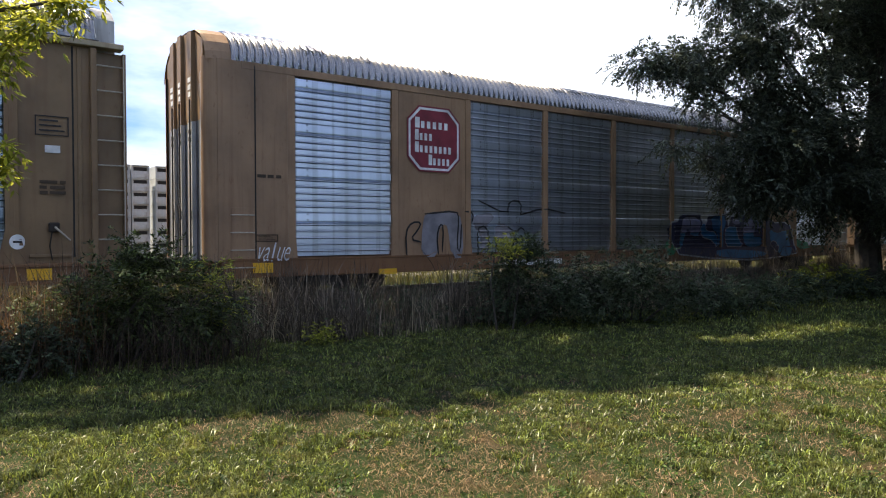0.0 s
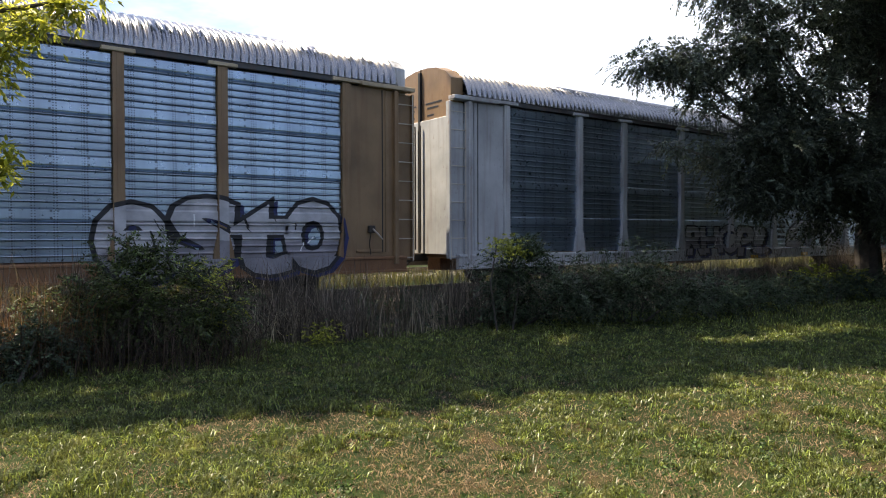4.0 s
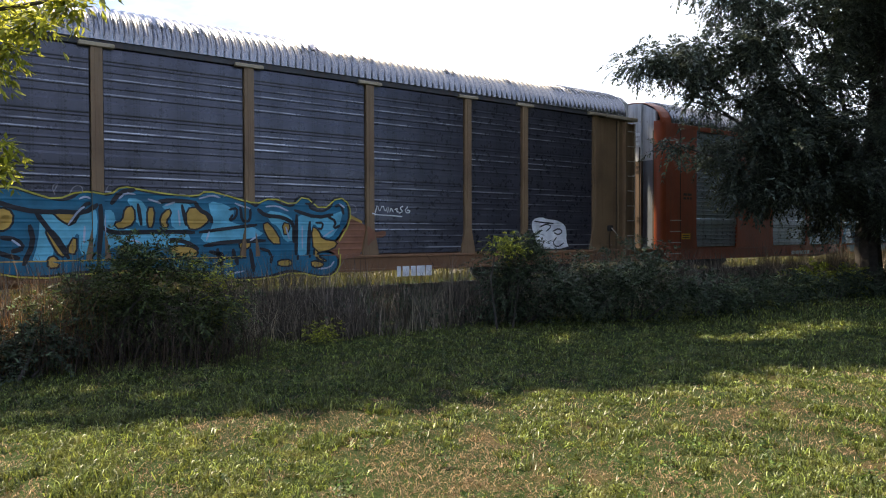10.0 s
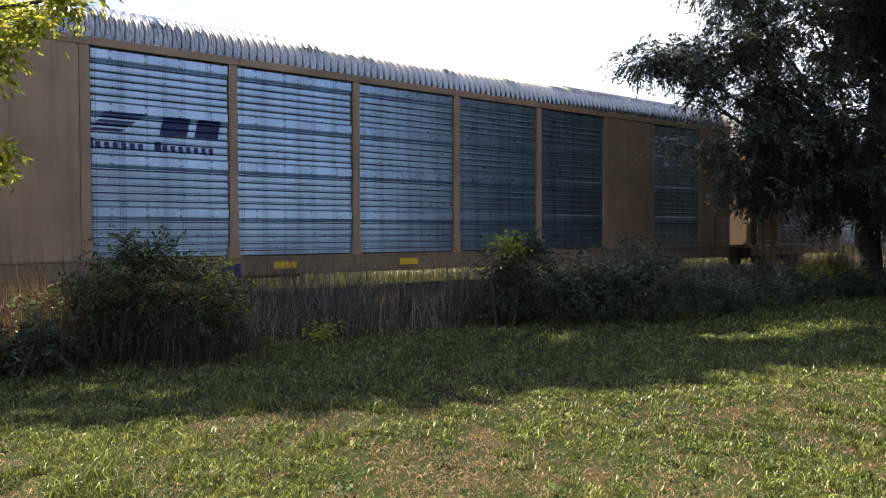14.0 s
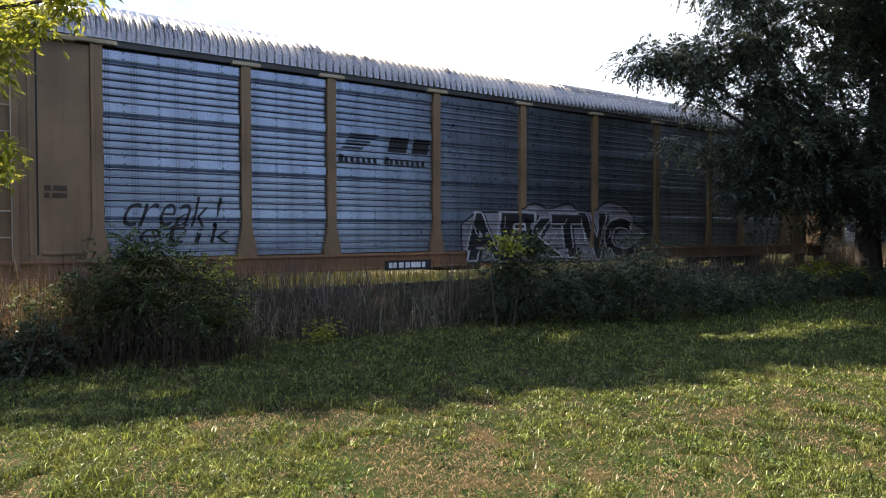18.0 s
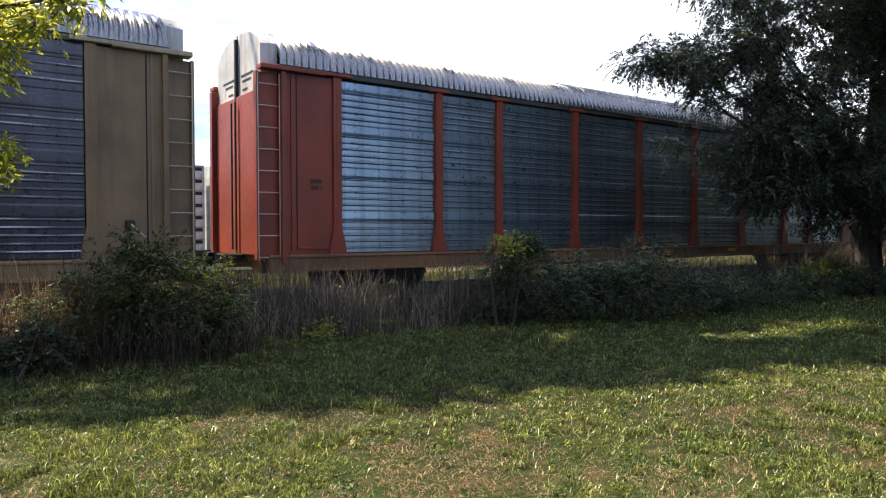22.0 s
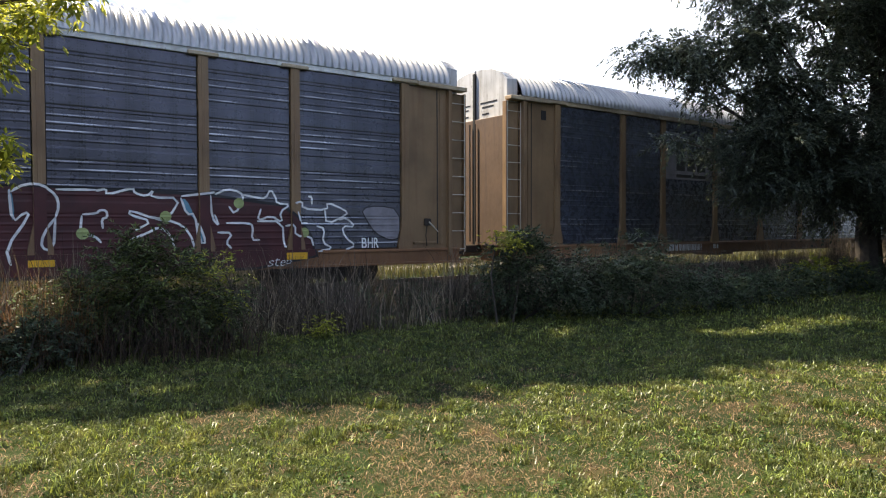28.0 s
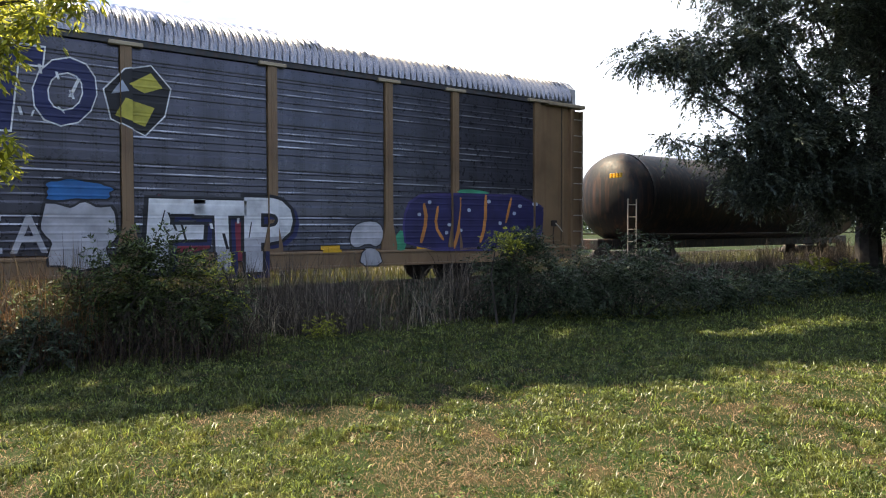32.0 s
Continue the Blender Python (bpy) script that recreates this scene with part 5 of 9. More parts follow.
piece(car, "t", [(-1.07, 1.15), (-0.87, 1.16), (-0.89, 1.06), (-1.05, 1.06)], "mustard", "black", 0.035, lift=0.0085)
piece(car, "t", [(1.22, 1.21), (1.41, 1.23), (1.39, 1.11), (1.24, 1.09)], "mustard", "black", 0.035, lift=0.0085)
piece(car, "t", [(1.71, 1.58), (1.86, 1.63), (2.15, 1.18), (1.90, 1.20)], "mustard", "black", 0.035, lift=0.0085)
piece(car, "t", [(2.16, 1.62), (2.34, 1.59), (2.22, 1.32)], "mustard", "black", 0.035, lift=0.0085)
piece(car, "t", [(2.84, 1.54), (2.98, 1.47), (3.08, 1.25), (3.47, 1.21), (3.36, 1.06), (2.89, 0.97)], "mustard", "black", 0.035, lift=0.0085)
piece(car, "t", [(2.78, 0.80), (3.08, 0.74), (3.02, 0.67), (2.81, 0.67)], "mustard", "black", 0.035, lift=0.0085)
piece(car, "t", [(2.02, 0.82), (2.31, 0.83), (2.31, 0.71), (2.02, 0.72)], "mustard", "black", 0.035, lift=0.0085)
stroke(car, "t", [(-3.19, 2.01), (-2.62, 1.81), (-2.23, 1.78), (-2.01, 1.80), (-1.65, 1.77), (-1.44, 1.94)], w=0.085, lift=0.0125)
stroke(car, "t", [(-2.43, 1.78), (-2.19, 1.42), (-1.91, 0.95)], w=0.085, lift=0.0125)
stroke(car, "t", [(-2.52, 1.56), (-2.46, 1.24), (-2.63, 0.85)], w=0.085, lift=0.0125)
stroke(car, "t", [(-1.92, 1.54), (-1.65, 1.93), (-1.55, 1.96)], w=0.068, lift=0.0125)
stroke(car, "t", [(-1.40, 1.94), (-1.39, 1.54), (-1.45, 0.92)], w=0.085, lift=0.0125)
stroke(car, "t", [(-1.21, 1.94), (-1.05, 2.18), (-0.78, 2.23)], w=0.085, lift=0.0125)
stroke(car, "t", [(-1.37, 1.52), (-1.20, 1.42), (-0.88, 1.42), (-0.17, 1.44), (0.32, 1.42)], w=0.085, lift=0.0125)
stroke(car, "t", [(-0.74, 1.97), (-0.68, 1.55)], w=0.068, lift=0.0125)
stroke(car, "t", [(-0.39, 2.00), (-0.16, 2.05), (0.32, 2.02)], w=0.085, lift=0.0125)
stroke(car, "t", [(0.32, 2.04), (0.40, 1.87), (0.62, 1.76), (0.65, 1.61)], w=0.085, lift=0.0125)
stroke(car, "t", [(0.07, 1.97), (0.15, 1.55)], w=0.068, lift=0.0125)
stroke(car, "t", [(1.00, 1.88), (1.18, 1.93), (1.15, 1.73), (1.00, 1.65), (1.08, 1.79)], w=0.051, lift=0.0125)
stroke(car, "t", [(1.24, 1.97), (1.27, 1.65), (1.41, 1.65), (1.42, 1.91)], w=0.060, lift=0.0125)
stroke(car, "t", [(0.39, 1.42), (0.94, 1.50), (1.60, 1.58)], w=0.068, lift=0.0125)
stroke(car, "t", [(0.48, 1.15), (0.94, 1.23), (1.78, 1.25)], w=0.085, lift=0.0125)
stroke(car, "t", [(0.76, 1.10), (0.82, 0.70)], w=0.085, lift=0.0125)
stroke(car, "t", [(1.08, 1.09), (1.14, 0.75)], w=0.085, lift=0.0125)
stroke(car, "t", [(1.41, 1.09), (1.48, 0.60)], w=0.085, lift=0.0125)
stroke(car, "t", [(1.60, 1.91), (1.78, 1.77), (2.16, 1.75), (2.42, 1.61), (2.41, 1.20)], w=0.085, lift=0.0125)
stroke(car, "t", [(2.48, 1.81), (2.46, 0.83)], w=0.085, lift=0.0125)
stroke(car, "t", [(2.79, 1.66), (2.74, 0.87)], w=0.085, lift=0.0125)
stroke(car, "t", [(2.42, 1.90), (2.95, 1.74), (3.36, 1.82)], w=0.076, lift=0.0125)
stroke(car, "t", [(2.92, 1.63), (3.11, 1.64), (3.08, 1.49), (2.98, 1.51)], w=0.051, lift=0.0125)
stroke(car, "t", [(3.22, 1.77), (3.43, 1.67), (3.36, 1.50), (3.53, 1.57)], w=0.060, lift=0.0125)
stroke(car, "t", [(2.68, 2.05), (2.84, 2.03), (2.90, 2.11)], w=0.051, lift=0.0125)
stroke(car, "t", [(3.39, 2.00), (3.56, 2.05), (3.62, 1.82)], w=0.068, lift=0.0125)
stroke(car, "t", [(-2.96, 1.34), (-2.71, 1.30), (-2.61, 1.15), (-2.80, 1.09)], w=0.085, lift=0.0125)
stroke(car, "t", [(-3.12, 1.14), (-2.88, 1.03), (-2.67, 0.97)], w=0.085, lift=0.0125)
stroke(car, "t", [(0.59, 1.04), (0.93, 0.96), (0.70, 0.76)], w=0.085, lift=0.0125)
stroke(car, "t", [(1.65, 1.09), (1.90, 1.01), (1.85, 0.77)], w=0.068, lift=0.0125)
stroke(car, "t", [(-0.17, 1.29), (0.15, 1.24), (0.39, 1.08)], w=0.085, lift=0.0125)
stroke(car, "t", [(-1.07, 2.05), (-0.96, 2.16), (-0.78, 2.14)], "cloud", 0.036, lift=0.014)
stroke(car, "t", [(-1.74, 2.03), (-1.63, 2.08), (-1.55, 2.04)], "cloud", 0.036, lift=0.014)
stroke(car, "t", [(-0.56, 2.06), (-0.32, 1.98)], "cloud", 0.036, lift=0.014)
stroke(car, "t", [(-1.92, 1.56), (-1.74, 1.83), (-1.65, 1.89)], "cloud", 0.036, lift=0.014)
stroke(car, "t", [(0.40, 2.09), (0.66, 2.17), (0.83, 2.12)], "cloud", 0.036, lift=0.014)
stroke(car, "t", [(1.12, 2.02), (1.42, 1.91)], "cloud", 0.036, lift=0.014)
stroke(car, "t", [(-0.00, 1.86), (0.03, 1.55)], "cloud", 0.036, lift=0.014)
stroke(car, "t", [(-0.25, 1.94), (-0.06, 2.01)], "cloud", 0.036, lift=0.014)
stroke(car, "t", [(1.78, 1.96), (2.03, 1.99), (2.29, 1.88)], "cloud", 0.036, lift=0.014)
stroke(car, "t", [(2.61, 1.56), (2.61, 1.07)], "cloud", 0.036, lift=0.014)
stroke(car, "t", [(3.51, 2.07), (3.65, 1.97)], "cloud", 0.036, lift=0.014)
stroke(car, "t", [(2.23, 1.54), (2.31, 1.27)], "cloud", 0.036, lift=0.014)
stroke(car, "t", [(-1.32, 1.75), (-1.31, 1.34)], "cloud", 0.036, lift=0.014)
stroke(car, "t", [(-0.99, 1.25), (-0.79, 1.27), (-0.69, 1.21)], "cloud", 0.036, lift=0.014)
stroke(car, "t", [(0.54, 1.26), (0.60, 1.44)], "cloud", 0.036, lift=0.014)
stroke(car, "t", [(1.41, 1.25), (1.61, 1.37)], "cloud", 0.036, lift=0.014)
stroke(car, "t", [(-2.79, 1.30), (-2.66, 1.19)], "cloud", 0.036, lift=0.014)
stroke(car, "t", [(-1.65, 1.54), (-1.67, 1.22)], "cloud", 0.036, lift=0.014)
stroke(car, "t", [(2.94, 0.62), (3.22, 0.64), (3.33, 0.78)], "cloud", 0.036, lift=0.014)
stroke(car, "t", [(0.87, 0.57), (1.28, 0.63)], "cloud", 0.036, lift=0.014)
stroke(car, "t", [(3.11, 1.32), (3.36, 1.47)], "cloud", 0.036, lift=0.014)
stroke(car, "t", [(-2.12, 2.09), (-2.17, 2.24), (-2.06, 2.32), (-2.13, 2.16)], "pewter", 0.02, lift=0.006)
stroke(car, "t", [(-1.90, 2.10), (-1.81, 2.27), (-1.68, 2.26), (-1.68, 2.14)], "pewter", 0.02, lift=0.006)
stroke(car, "t", [(-1.30, 2.15), (-1.25, 2.30), (-1.15, 2.28)], "pewter", 0.02, lift=0.006)
stroke(car, "t", [(-0.05, 2.12), (0.07, 2.19), (0.23, 2.11)], "pewter", 0.02, lift=0.006)
stroke(car, "t", [(0.89, 2.13), (0.99, 2.24), (1.16, 2.19)], "pewter", 0.02, lift=0.006)
stroke(car, "t", [(1.91, 2.13), (2.06, 2.21), (2.16, 2.04)], "pewter", 0.02, lift=0.006)
stroke(car, "t", [(3.68, 2.03), (3.91, 2.06), (3.97, 1.88), (3.82, 1.85)], "pewter", 0.02, lift=0.006)
stroke(car, "t", [(4.44, 1.86), (4.50, 2.07), (4.56, 1.89), (4.64, 2.07), (4.72, 1.89), (4.77, 2.02)], "white", 0.026)
stroke(car, "t", [(4.81, 2.02), (4.78, 1.88)], "white", 0.026)
stroke(car, "t", [(4.84, 1.89), (4.87, 2.01), (4.94, 1.89)], "white", 0.026)
stroke(car, "t", [(4.97, 1.95), (5.06, 2.00), (5.02, 1.91), (5.09, 1.90)], "white", 0.026)
stroke(car, "t", [(5.22, 2.05), (5.11, 2.00), (5.21, 1.92), (5.09, 1.87)], "white", 0.026)
stroke(car, "t", [(4.31, 1.86), (4.46, 1.83), (5.00, 1.81), (5.19, 1.79)], "white", 0.026)
stroke(car, "t", [(5.35, 2.04), (5.25, 1.93), (5.35, 1.87), (5.43, 1.94), (5.32, 1.95)], "white", 0.026)
piece(car, "t", [(9.43, 1.78), (9.75, 1.84), (9.96, 1.78), (10.34, 1.76), (10.68, 1.63), (10.75, 1.41), (10.72, 1.20), (10.86, 0.95), (9.47, 0.97), (9.54, 1.28), (9.37, 1.56)], "white", "black", 0.03, soft=1)
stroke(car, "t", [(9.68, 1.56), (9.96, 1.66), (10.14, 1.57), (9.92, 1.44)], w=0.04, lift=0.013)
stroke(car, "t", [(10.18, 1.44), (10.41, 1.53), (10.59, 1.44), (10.41, 1.34), (10.23, 1.41)], w=0.04, lift=0.013)
stroke(car, "t", [(10.34, 1.28), (10.18, 1.12), (10.36, 0.99), (10.63, 1.12)], w=0.04, lift=0.013)
stroke(car, "t", [(9.58, 1.41), (9.79, 1.47)], w=0.04, lift=0.013)
stroke(car, "t", [(9.47, 1.72), (9.79, 1.69), (10.23, 1.66)], w=0.04, lift=0.013)
mark(car, "t", "bars", "1", "white", "-", 4.98, 6.04, 0.35, 0.64)
mark(car, "t", "logo", "-", "black", "-", -5.87, -4.59, 2.96, 3.73)
mark(car, "t", "text", "hes", "white", "-", -5.54, -4.49, 1.76, 2.13)

car, sets = b_car("orange-red rack car with zinc sheets and light blue graffiti", ORANGERED, ZINC, ORANGERED, HOODWHITE, ENDTAN)
train.append((car, -45.4, sets))
mark(car, "b", "rect", "-", "yellow", "-", -12.56, -12.08, 1.18, 1.37)
mark(car, "b", "bars", "2", "brown", "-", -12.47, -12.02, 2.47, 2.72)
piece(car, "b", [(-1.18, 0.92), (4.69, 0.80), (4.59, 0.54), (3.52, 0.57), (3.44, 0.46), (2.29, 0.58), (0.79, 0.46), (-0.81, 0.58), (-1.12, 0.70)], "steel", "black", 0.02, soft=1, lift=0.003)
piece(car, "b", [(-4.01, 1.81), (-3.85, 1.96), (-3.66, 1.86), (-3.57, 1.68), (-3.65, 1.50), (-3.49, 1.26), (-3.64, 1.18), (-3.84, 1.39), (-3.98, 1.60)], "steel")
piece(car, "b", [(-3.42, 1.86), (-3.26, 1.95), (-3.08, 1.85), (-3.06, 1.72), (-2.87, 1.61), (-2.55, 1.77), (-2.22, 1.82), (-1.94, 1.70), (-1.76, 1.53), (-1.94, 1.41), (-2.22, 1.39), (-2.39, 1.19), (-2.45, 0.97), (-2.88, 0.98), (-2.75, 1.22), (-2.87, 1.36), (-3.13, 1.47), (-3.34, 1.63)], "steel")
piece(car, "b", [(-1.70, 2.01), (-1.53, 2.08), (-1.38, 1.94), (-1.41, 1.65), (-1.53, 1.41), (-1.49, 1.18), (-1.29, 1.24), (-1.21, 1.00), (-1.48, 0.92), (-2.23, 0.96), (-2.34, 1.13), (-1.94, 1.24), (-1.67, 1.53), (-1.62, 1.78)], "steel")
piece(car, "b", [(-1.17, 2.09), (-0.86, 2.18), (-0.41, 2.02), (-0.02, 1.93), (0.04, 1.60), (0.13, 1.29), (0.32, 0.91), (-0.29, 0.92), (-0.40, 1.23), (-0.55, 1.53), (-0.74, 1.65), (-0.93, 1.47), (-1.11, 1.18), (-0.93, 1.00), (-1.30, 0.94), (-1.32, 1.18), (-1.17, 1.47), (-1.02, 1.71), (-0.92, 1.91)], "steel")
piece(car, "b", [(0.45, 1.72), (0.66, 1.91), (1.01, 1.95), (1.38, 1.82), (1.60, 1.64), (1.38, 1.56), (1.01, 1.64), (0.97, 1.47), (1.38, 1.38), (1.60, 1.21), (1.37, 1.02), (1.49, 0.86), (0.79, 0.84), (0.65, 1.16), (0.77, 1.47), (0.59, 1.56)], "steel")
piece(car, "b", [(1.75, 1.64), (2.14, 1.81), (2.37, 1.84), (2.49, 2.00), (2.65, 1.92), (2.58, 1.61), (2.37, 1.51), (2.77, 1.43), (2.74, 1.81), (2.86, 2.06), (3.07, 2.09), (3.10, 1.75), (3.02, 1.41), (3.27, 1.27), (3.35, 0.99), (3.02, 0.86), (2.29, 0.90), (2.13, 1.21), (1.86, 1.41)], "steel")
piece(car, "b", [(3.19, 1.20), (3.79, 1.41), (4.23, 1.62), (4.36, 1.98), (4.54, 1.91), (4.50, 1.55), (4.23, 1.33), (4.47, 0.97), (4.43, 0.76), (3.96, 0.81), (4.14, 1.12), (3.87, 1.24), (3.44, 1.06)], "steel")
stroke(car, "b", [(-3.57, 1.54), (-3.27, 1.39), (-2.87, 1.35), (-2.68, 1.52), (-2.33, 1.66), (-1.86, 1.55)], w=0.07)
stroke(car, "b", [(-3.26, 1.78), (-3.03, 1.63), (-2.55, 1.70)], w=0.08)
stroke(car, "b", [(-2.32, 0.94), (-2.33, 1.25), (-2.09, 1.41), (-1.77, 1.39)])
stroke(car, "b", [(-0.93, 1.23), (-0.55, 1.15), (-0.16, 1.24), (0.08, 1.04)], w=0.09)
stroke(car, "b", [(-0.80, 1.86), (-0.55, 1.80), (-0.22, 1.39), (-0.10, 0.97)])
stroke(car, "b", [(0.80, 1.22), (1.23, 1.31), (1.55, 0.95)], w=0.09)
stroke(car, "b", [(0.33, 1.63), (0.45, 1.28), (0.65, 0.91)], w=0.07)
stroke(car, "b", [(2.14, 1.54), (2.45, 1.30), (2.35, 1.03)], w=0.09)
stroke(car, "b", [(3.02, 1.16), (3.61, 1.29), (4.18, 1.55)], w=0.06)
stroke(car, "b", [(-0.56, 0.59), (-0.30, 0.80), (0.17, 0.79), (0.44, 0.61)], w=0.06)
stroke(car, "b", [(2.48, 0.87), (2.61, 0.59)], w=0.12)
stroke(car, "b", [(-3.73, 1.82), (-3.63, 1.63), (-3.71, 1.50)], w=0.1)
stroke(car, "b", [(-2.87, 2.10), (-2.89, 1.91), (-2.82, 1.80)], w=0.03)
stroke(car, "b", [(-2.29, 2.20), (-2.19, 2.17), (-2.19, 1.92)], w=0.03)
stroke(car, "b", [(-1.97, 2.15), (-2.08, 1.84)], w=0.03)
stroke(car, "b", [(-2.19, 2.11), (-1.82, 2.16), (-1.58, 2.08)], w=0.03)
stroke(car, "b", [(-0.73, 2.27), (-0.72, 2.15), (0.11, 2.21), (-0.02, 1.96)], w=0.03)
stroke(car, "b", [(0.66, 1.98), (0.94, 2.15)], w=0.03)
stroke(car, "b", [(3.36, 1.93), (4.11, 1.95)], w=0.025)
stroke(car, "b", [(4.97, 1.81), (5.25, 1.94), (5.84, 1.91), (6.08, 1.78)], w=0.03)
stroke(car, "b", [(5.94, 1.89), (6.14, 1.63)], w=0.025)
stroke(car, "b", [(6.25, 1.89), (6.45, 1.63)], w=0.025)
stroke(car, "b", [(3.36, 1.52), (3.58, 1.57), (3.82, 1.52)], w=0.025)
stroke(car, "b", [(4.65, 1.55), (4.87, 1.58), (4.72, 1.38), (4.91, 1.26)], w=0.03)
mark(car, "b", "logo2", "-", "black", "-", 7.12, 9.01, 3.38, 3.73)
mark(car, "b", "logo2", "-", "black", "-", 7.30, 8.93, 3.36, 3.70)
mark(car, "b", "text", "BI", "white", "-", 12.75, 13.06, 2.42, 2.69)
mark(car, "b", "disc", "-", "white", "-", 11.93, 12.17, 2.13, 2.37)
mark(car, "b", "rect", "-", "yellow", "-", 11.94, 12.42, 1.88, 2.08)
mark(car, "b", "bars", "1", "white", "-", -5.67, -4.28, 0.54, 0.71)

car, sets = b_car("tan rack car with flush ends and dark blue emblem", TAN2, ZINC, TAN, ENDTAN, HOODWHITE)
train.append((car, -16.75, sets))
mark(car, "b", "rect", "-", "yellow", "-", -12.22, -11.68, 0.53, 0.77)
mark(car, "b", "frame", "-", "black", "-", -12.59, -12.04, 1.22, 1.38)
mark(car, "b", "bars", "5", "brown", "-", -12.41, -12.04, 2.76, 3.34)
mark(car, "b", "logo", "-", "navy", "-", -6.92, -4.48, 2.94, 3.67)
mark(car, "b", "rect", "-", "navy", "-", -4.64, -4.17, 0.49, 0.76)
mark(car, "b", "rect", "-", "yellow", "-", -3.45, -2.94, 0.63, 0.78)
mark(car, "b", "rect", "-", "yellow", "-", -0.32, 0.20, 0.63, 0.78)

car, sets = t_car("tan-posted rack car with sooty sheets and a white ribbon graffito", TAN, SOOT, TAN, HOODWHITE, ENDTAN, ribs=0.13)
train.append((car, 11.83, sets))
mark(car, "t", "text", "ACH9", "white", "black", -4.13, 0.04, 0.45, 2.04)
ribbon = (2.85, 5.45, 0.7, 1.98)
sprayed(car, "t", [(0.0, 0.86), (0.06, 0.99), (0.2, 0.84), (0.45, 0.78), (0.75, 0.86), (0.87, 0.98), (0.88, 0.82), (1.0, 0.7), (0.93, 0.6), (0.92, 0.4), (0.83, 0.5), (0.74, 0.36), (0.7, 0.1), (0.0, 0.1), (0.0, 0.3), (0.13, 0.32), (0.16, 0.62), (0.05, 0.6), (0.09, 0.75)],
        "smoke", None, "black", *ribbon, line=0.05)
sprayed(car, "t", [(0.14, 0.2), (0.66, 0.24), (0.64, 0.3), (0.16, 0.27)], "black", None, None, *ribbon, lift=0.009)
sprayed(car, "t", [(0.2, 0.55), (0.6, 0.5), (0.72, 0.6), (0.6, 0.54), (0.2, 0.6)], "black", None, None, *ribbon, lift=0.009)
mark(car, "t", "blob", "-", "wine", "-", 2.5, 3.1, 0.7, 1.7)
mark(car, "t", "blob", "-", "wine", "-", 5.3, 5.8, 0.8, 1.6)
mark(car, "t", "blob", "-", "sky", "-", -0.15, 2.13, 0.68, 2.13)
mark(car, "t", "text", "skulf", "black", "-", 5.8, 7.4, 0.85, 1.5)
piece(car, "t", [(7.99, 1.79), (8.24, 1.91), (8.70, 1.80), (8.50, 1.62), (8.29, 1.69)], "smoke", "", lift=0.003)
piece(car, "t", [(10.32, 1.54), (10.65, 1.62), (10.57, 1.30), (10.28, 1.30)], "smoke", "", lift=0.003)
piece(car, "t", [(8.31, 1.23), (8.60, 1.35), (8.71, 0.65), (8.40, 0.77)], "grey", "", lift=0.004)
piece(car, "t", [(8.55, 1.54), (8.76, 1.69), (9.02, 1.64), (9.24, 1.59), (9.57, 1.49), (9.91, 1.43), (10.03, 1.21), (9.85, 0.84), (9.12, 0.75), (8.80, 0.81), (8.60, 1.23)], "pewter", "black", 0.05)
piece(car, "t", [(9.18, 1.64), (9.11, 2.33), (9.25, 2.41), (9.35, 2.34), (9.37, 1.62)], "smoke", "grey", 0.03)
piece(car, "t", [(9.53, 2.08), (10.41, 2.02), (10.33, 1.54), (9.57, 1.62)], "cloud", "black", 0.04, soft=0)
stroke(car, "t", [(9.63, 1.92), (9.80, 2.00), (9.94, 1.87), (10.10, 1.98), (10.29, 1.87)], "navy", 0.05)
stroke(car, "t", [(9.63, 1.73), (9.80, 1.82), (9.98, 1.69), (10.26, 1.74)], "navy", 0.05)
stroke(car, "t", [(8.62, 1.43), (8.76, 1.59), (8.83, 1.33)], w=0.06)
stroke(car, "t", [(8.86, 1.59), (9.00, 1.62), (9.07, 1.33)], w=0.06)
stroke(car, "t", [(9.13, 1.59), (9.29, 1.43), (9.24, 1.27)], w=0.06)
stroke(car, "t", [(9.34, 1.01), (9.68, 1.11), (10.02, 1.00)], w=0.06)
stroke(car, "t", [(8.62, 1.28), (8.96, 1.01), (9.34, 1.17)], w=0.06)
stroke(car, "t", [(9.45, 0.90), (9.62, 0.98), (9.85, 0.87)], w=0.06)
mark(car, "t", "text", "idy", "black", "-", 9.7, 10.5, 0.8, 1.1)
mark(car, "t", "frame", "-", "white", "black", 12.09, 12.69, 2.91, 3.22)
mark(car, "t", "rect", "-", "yellow", "-", 12.14, 12.77, 1.48, 1.68)

car, sets = t_car("tan-posted rack car with zinc sheets and black tag letters", TAN, BLUEZINC, RUST, HOODWHITE, ENDTAN)
train.append((car, 40.55, sets))
mark(car, "t", "text", "creak!", "black", "-", -11.55, -9.59, 1.51, 2.11)
mark(car, "t", "text", "etik", "black", "-", -11.26, -9.42, 1.18, 1.57)
mark(car, "t", "logo", "-", "black", "-", -6.89, -4.42, 2.96, 3.67)
mark(car, "t", "bars", "2", "brown", "-", -12.76, -12.40, 2.00, 2.26)
mark(car, "t", "rect", "-", "black", "-", -5.83, -4.51, 0.50, 0.73)
mark(car, "t", "bars", "1", "white", "-", -5.71, -4.65, 0.54, 0.69)
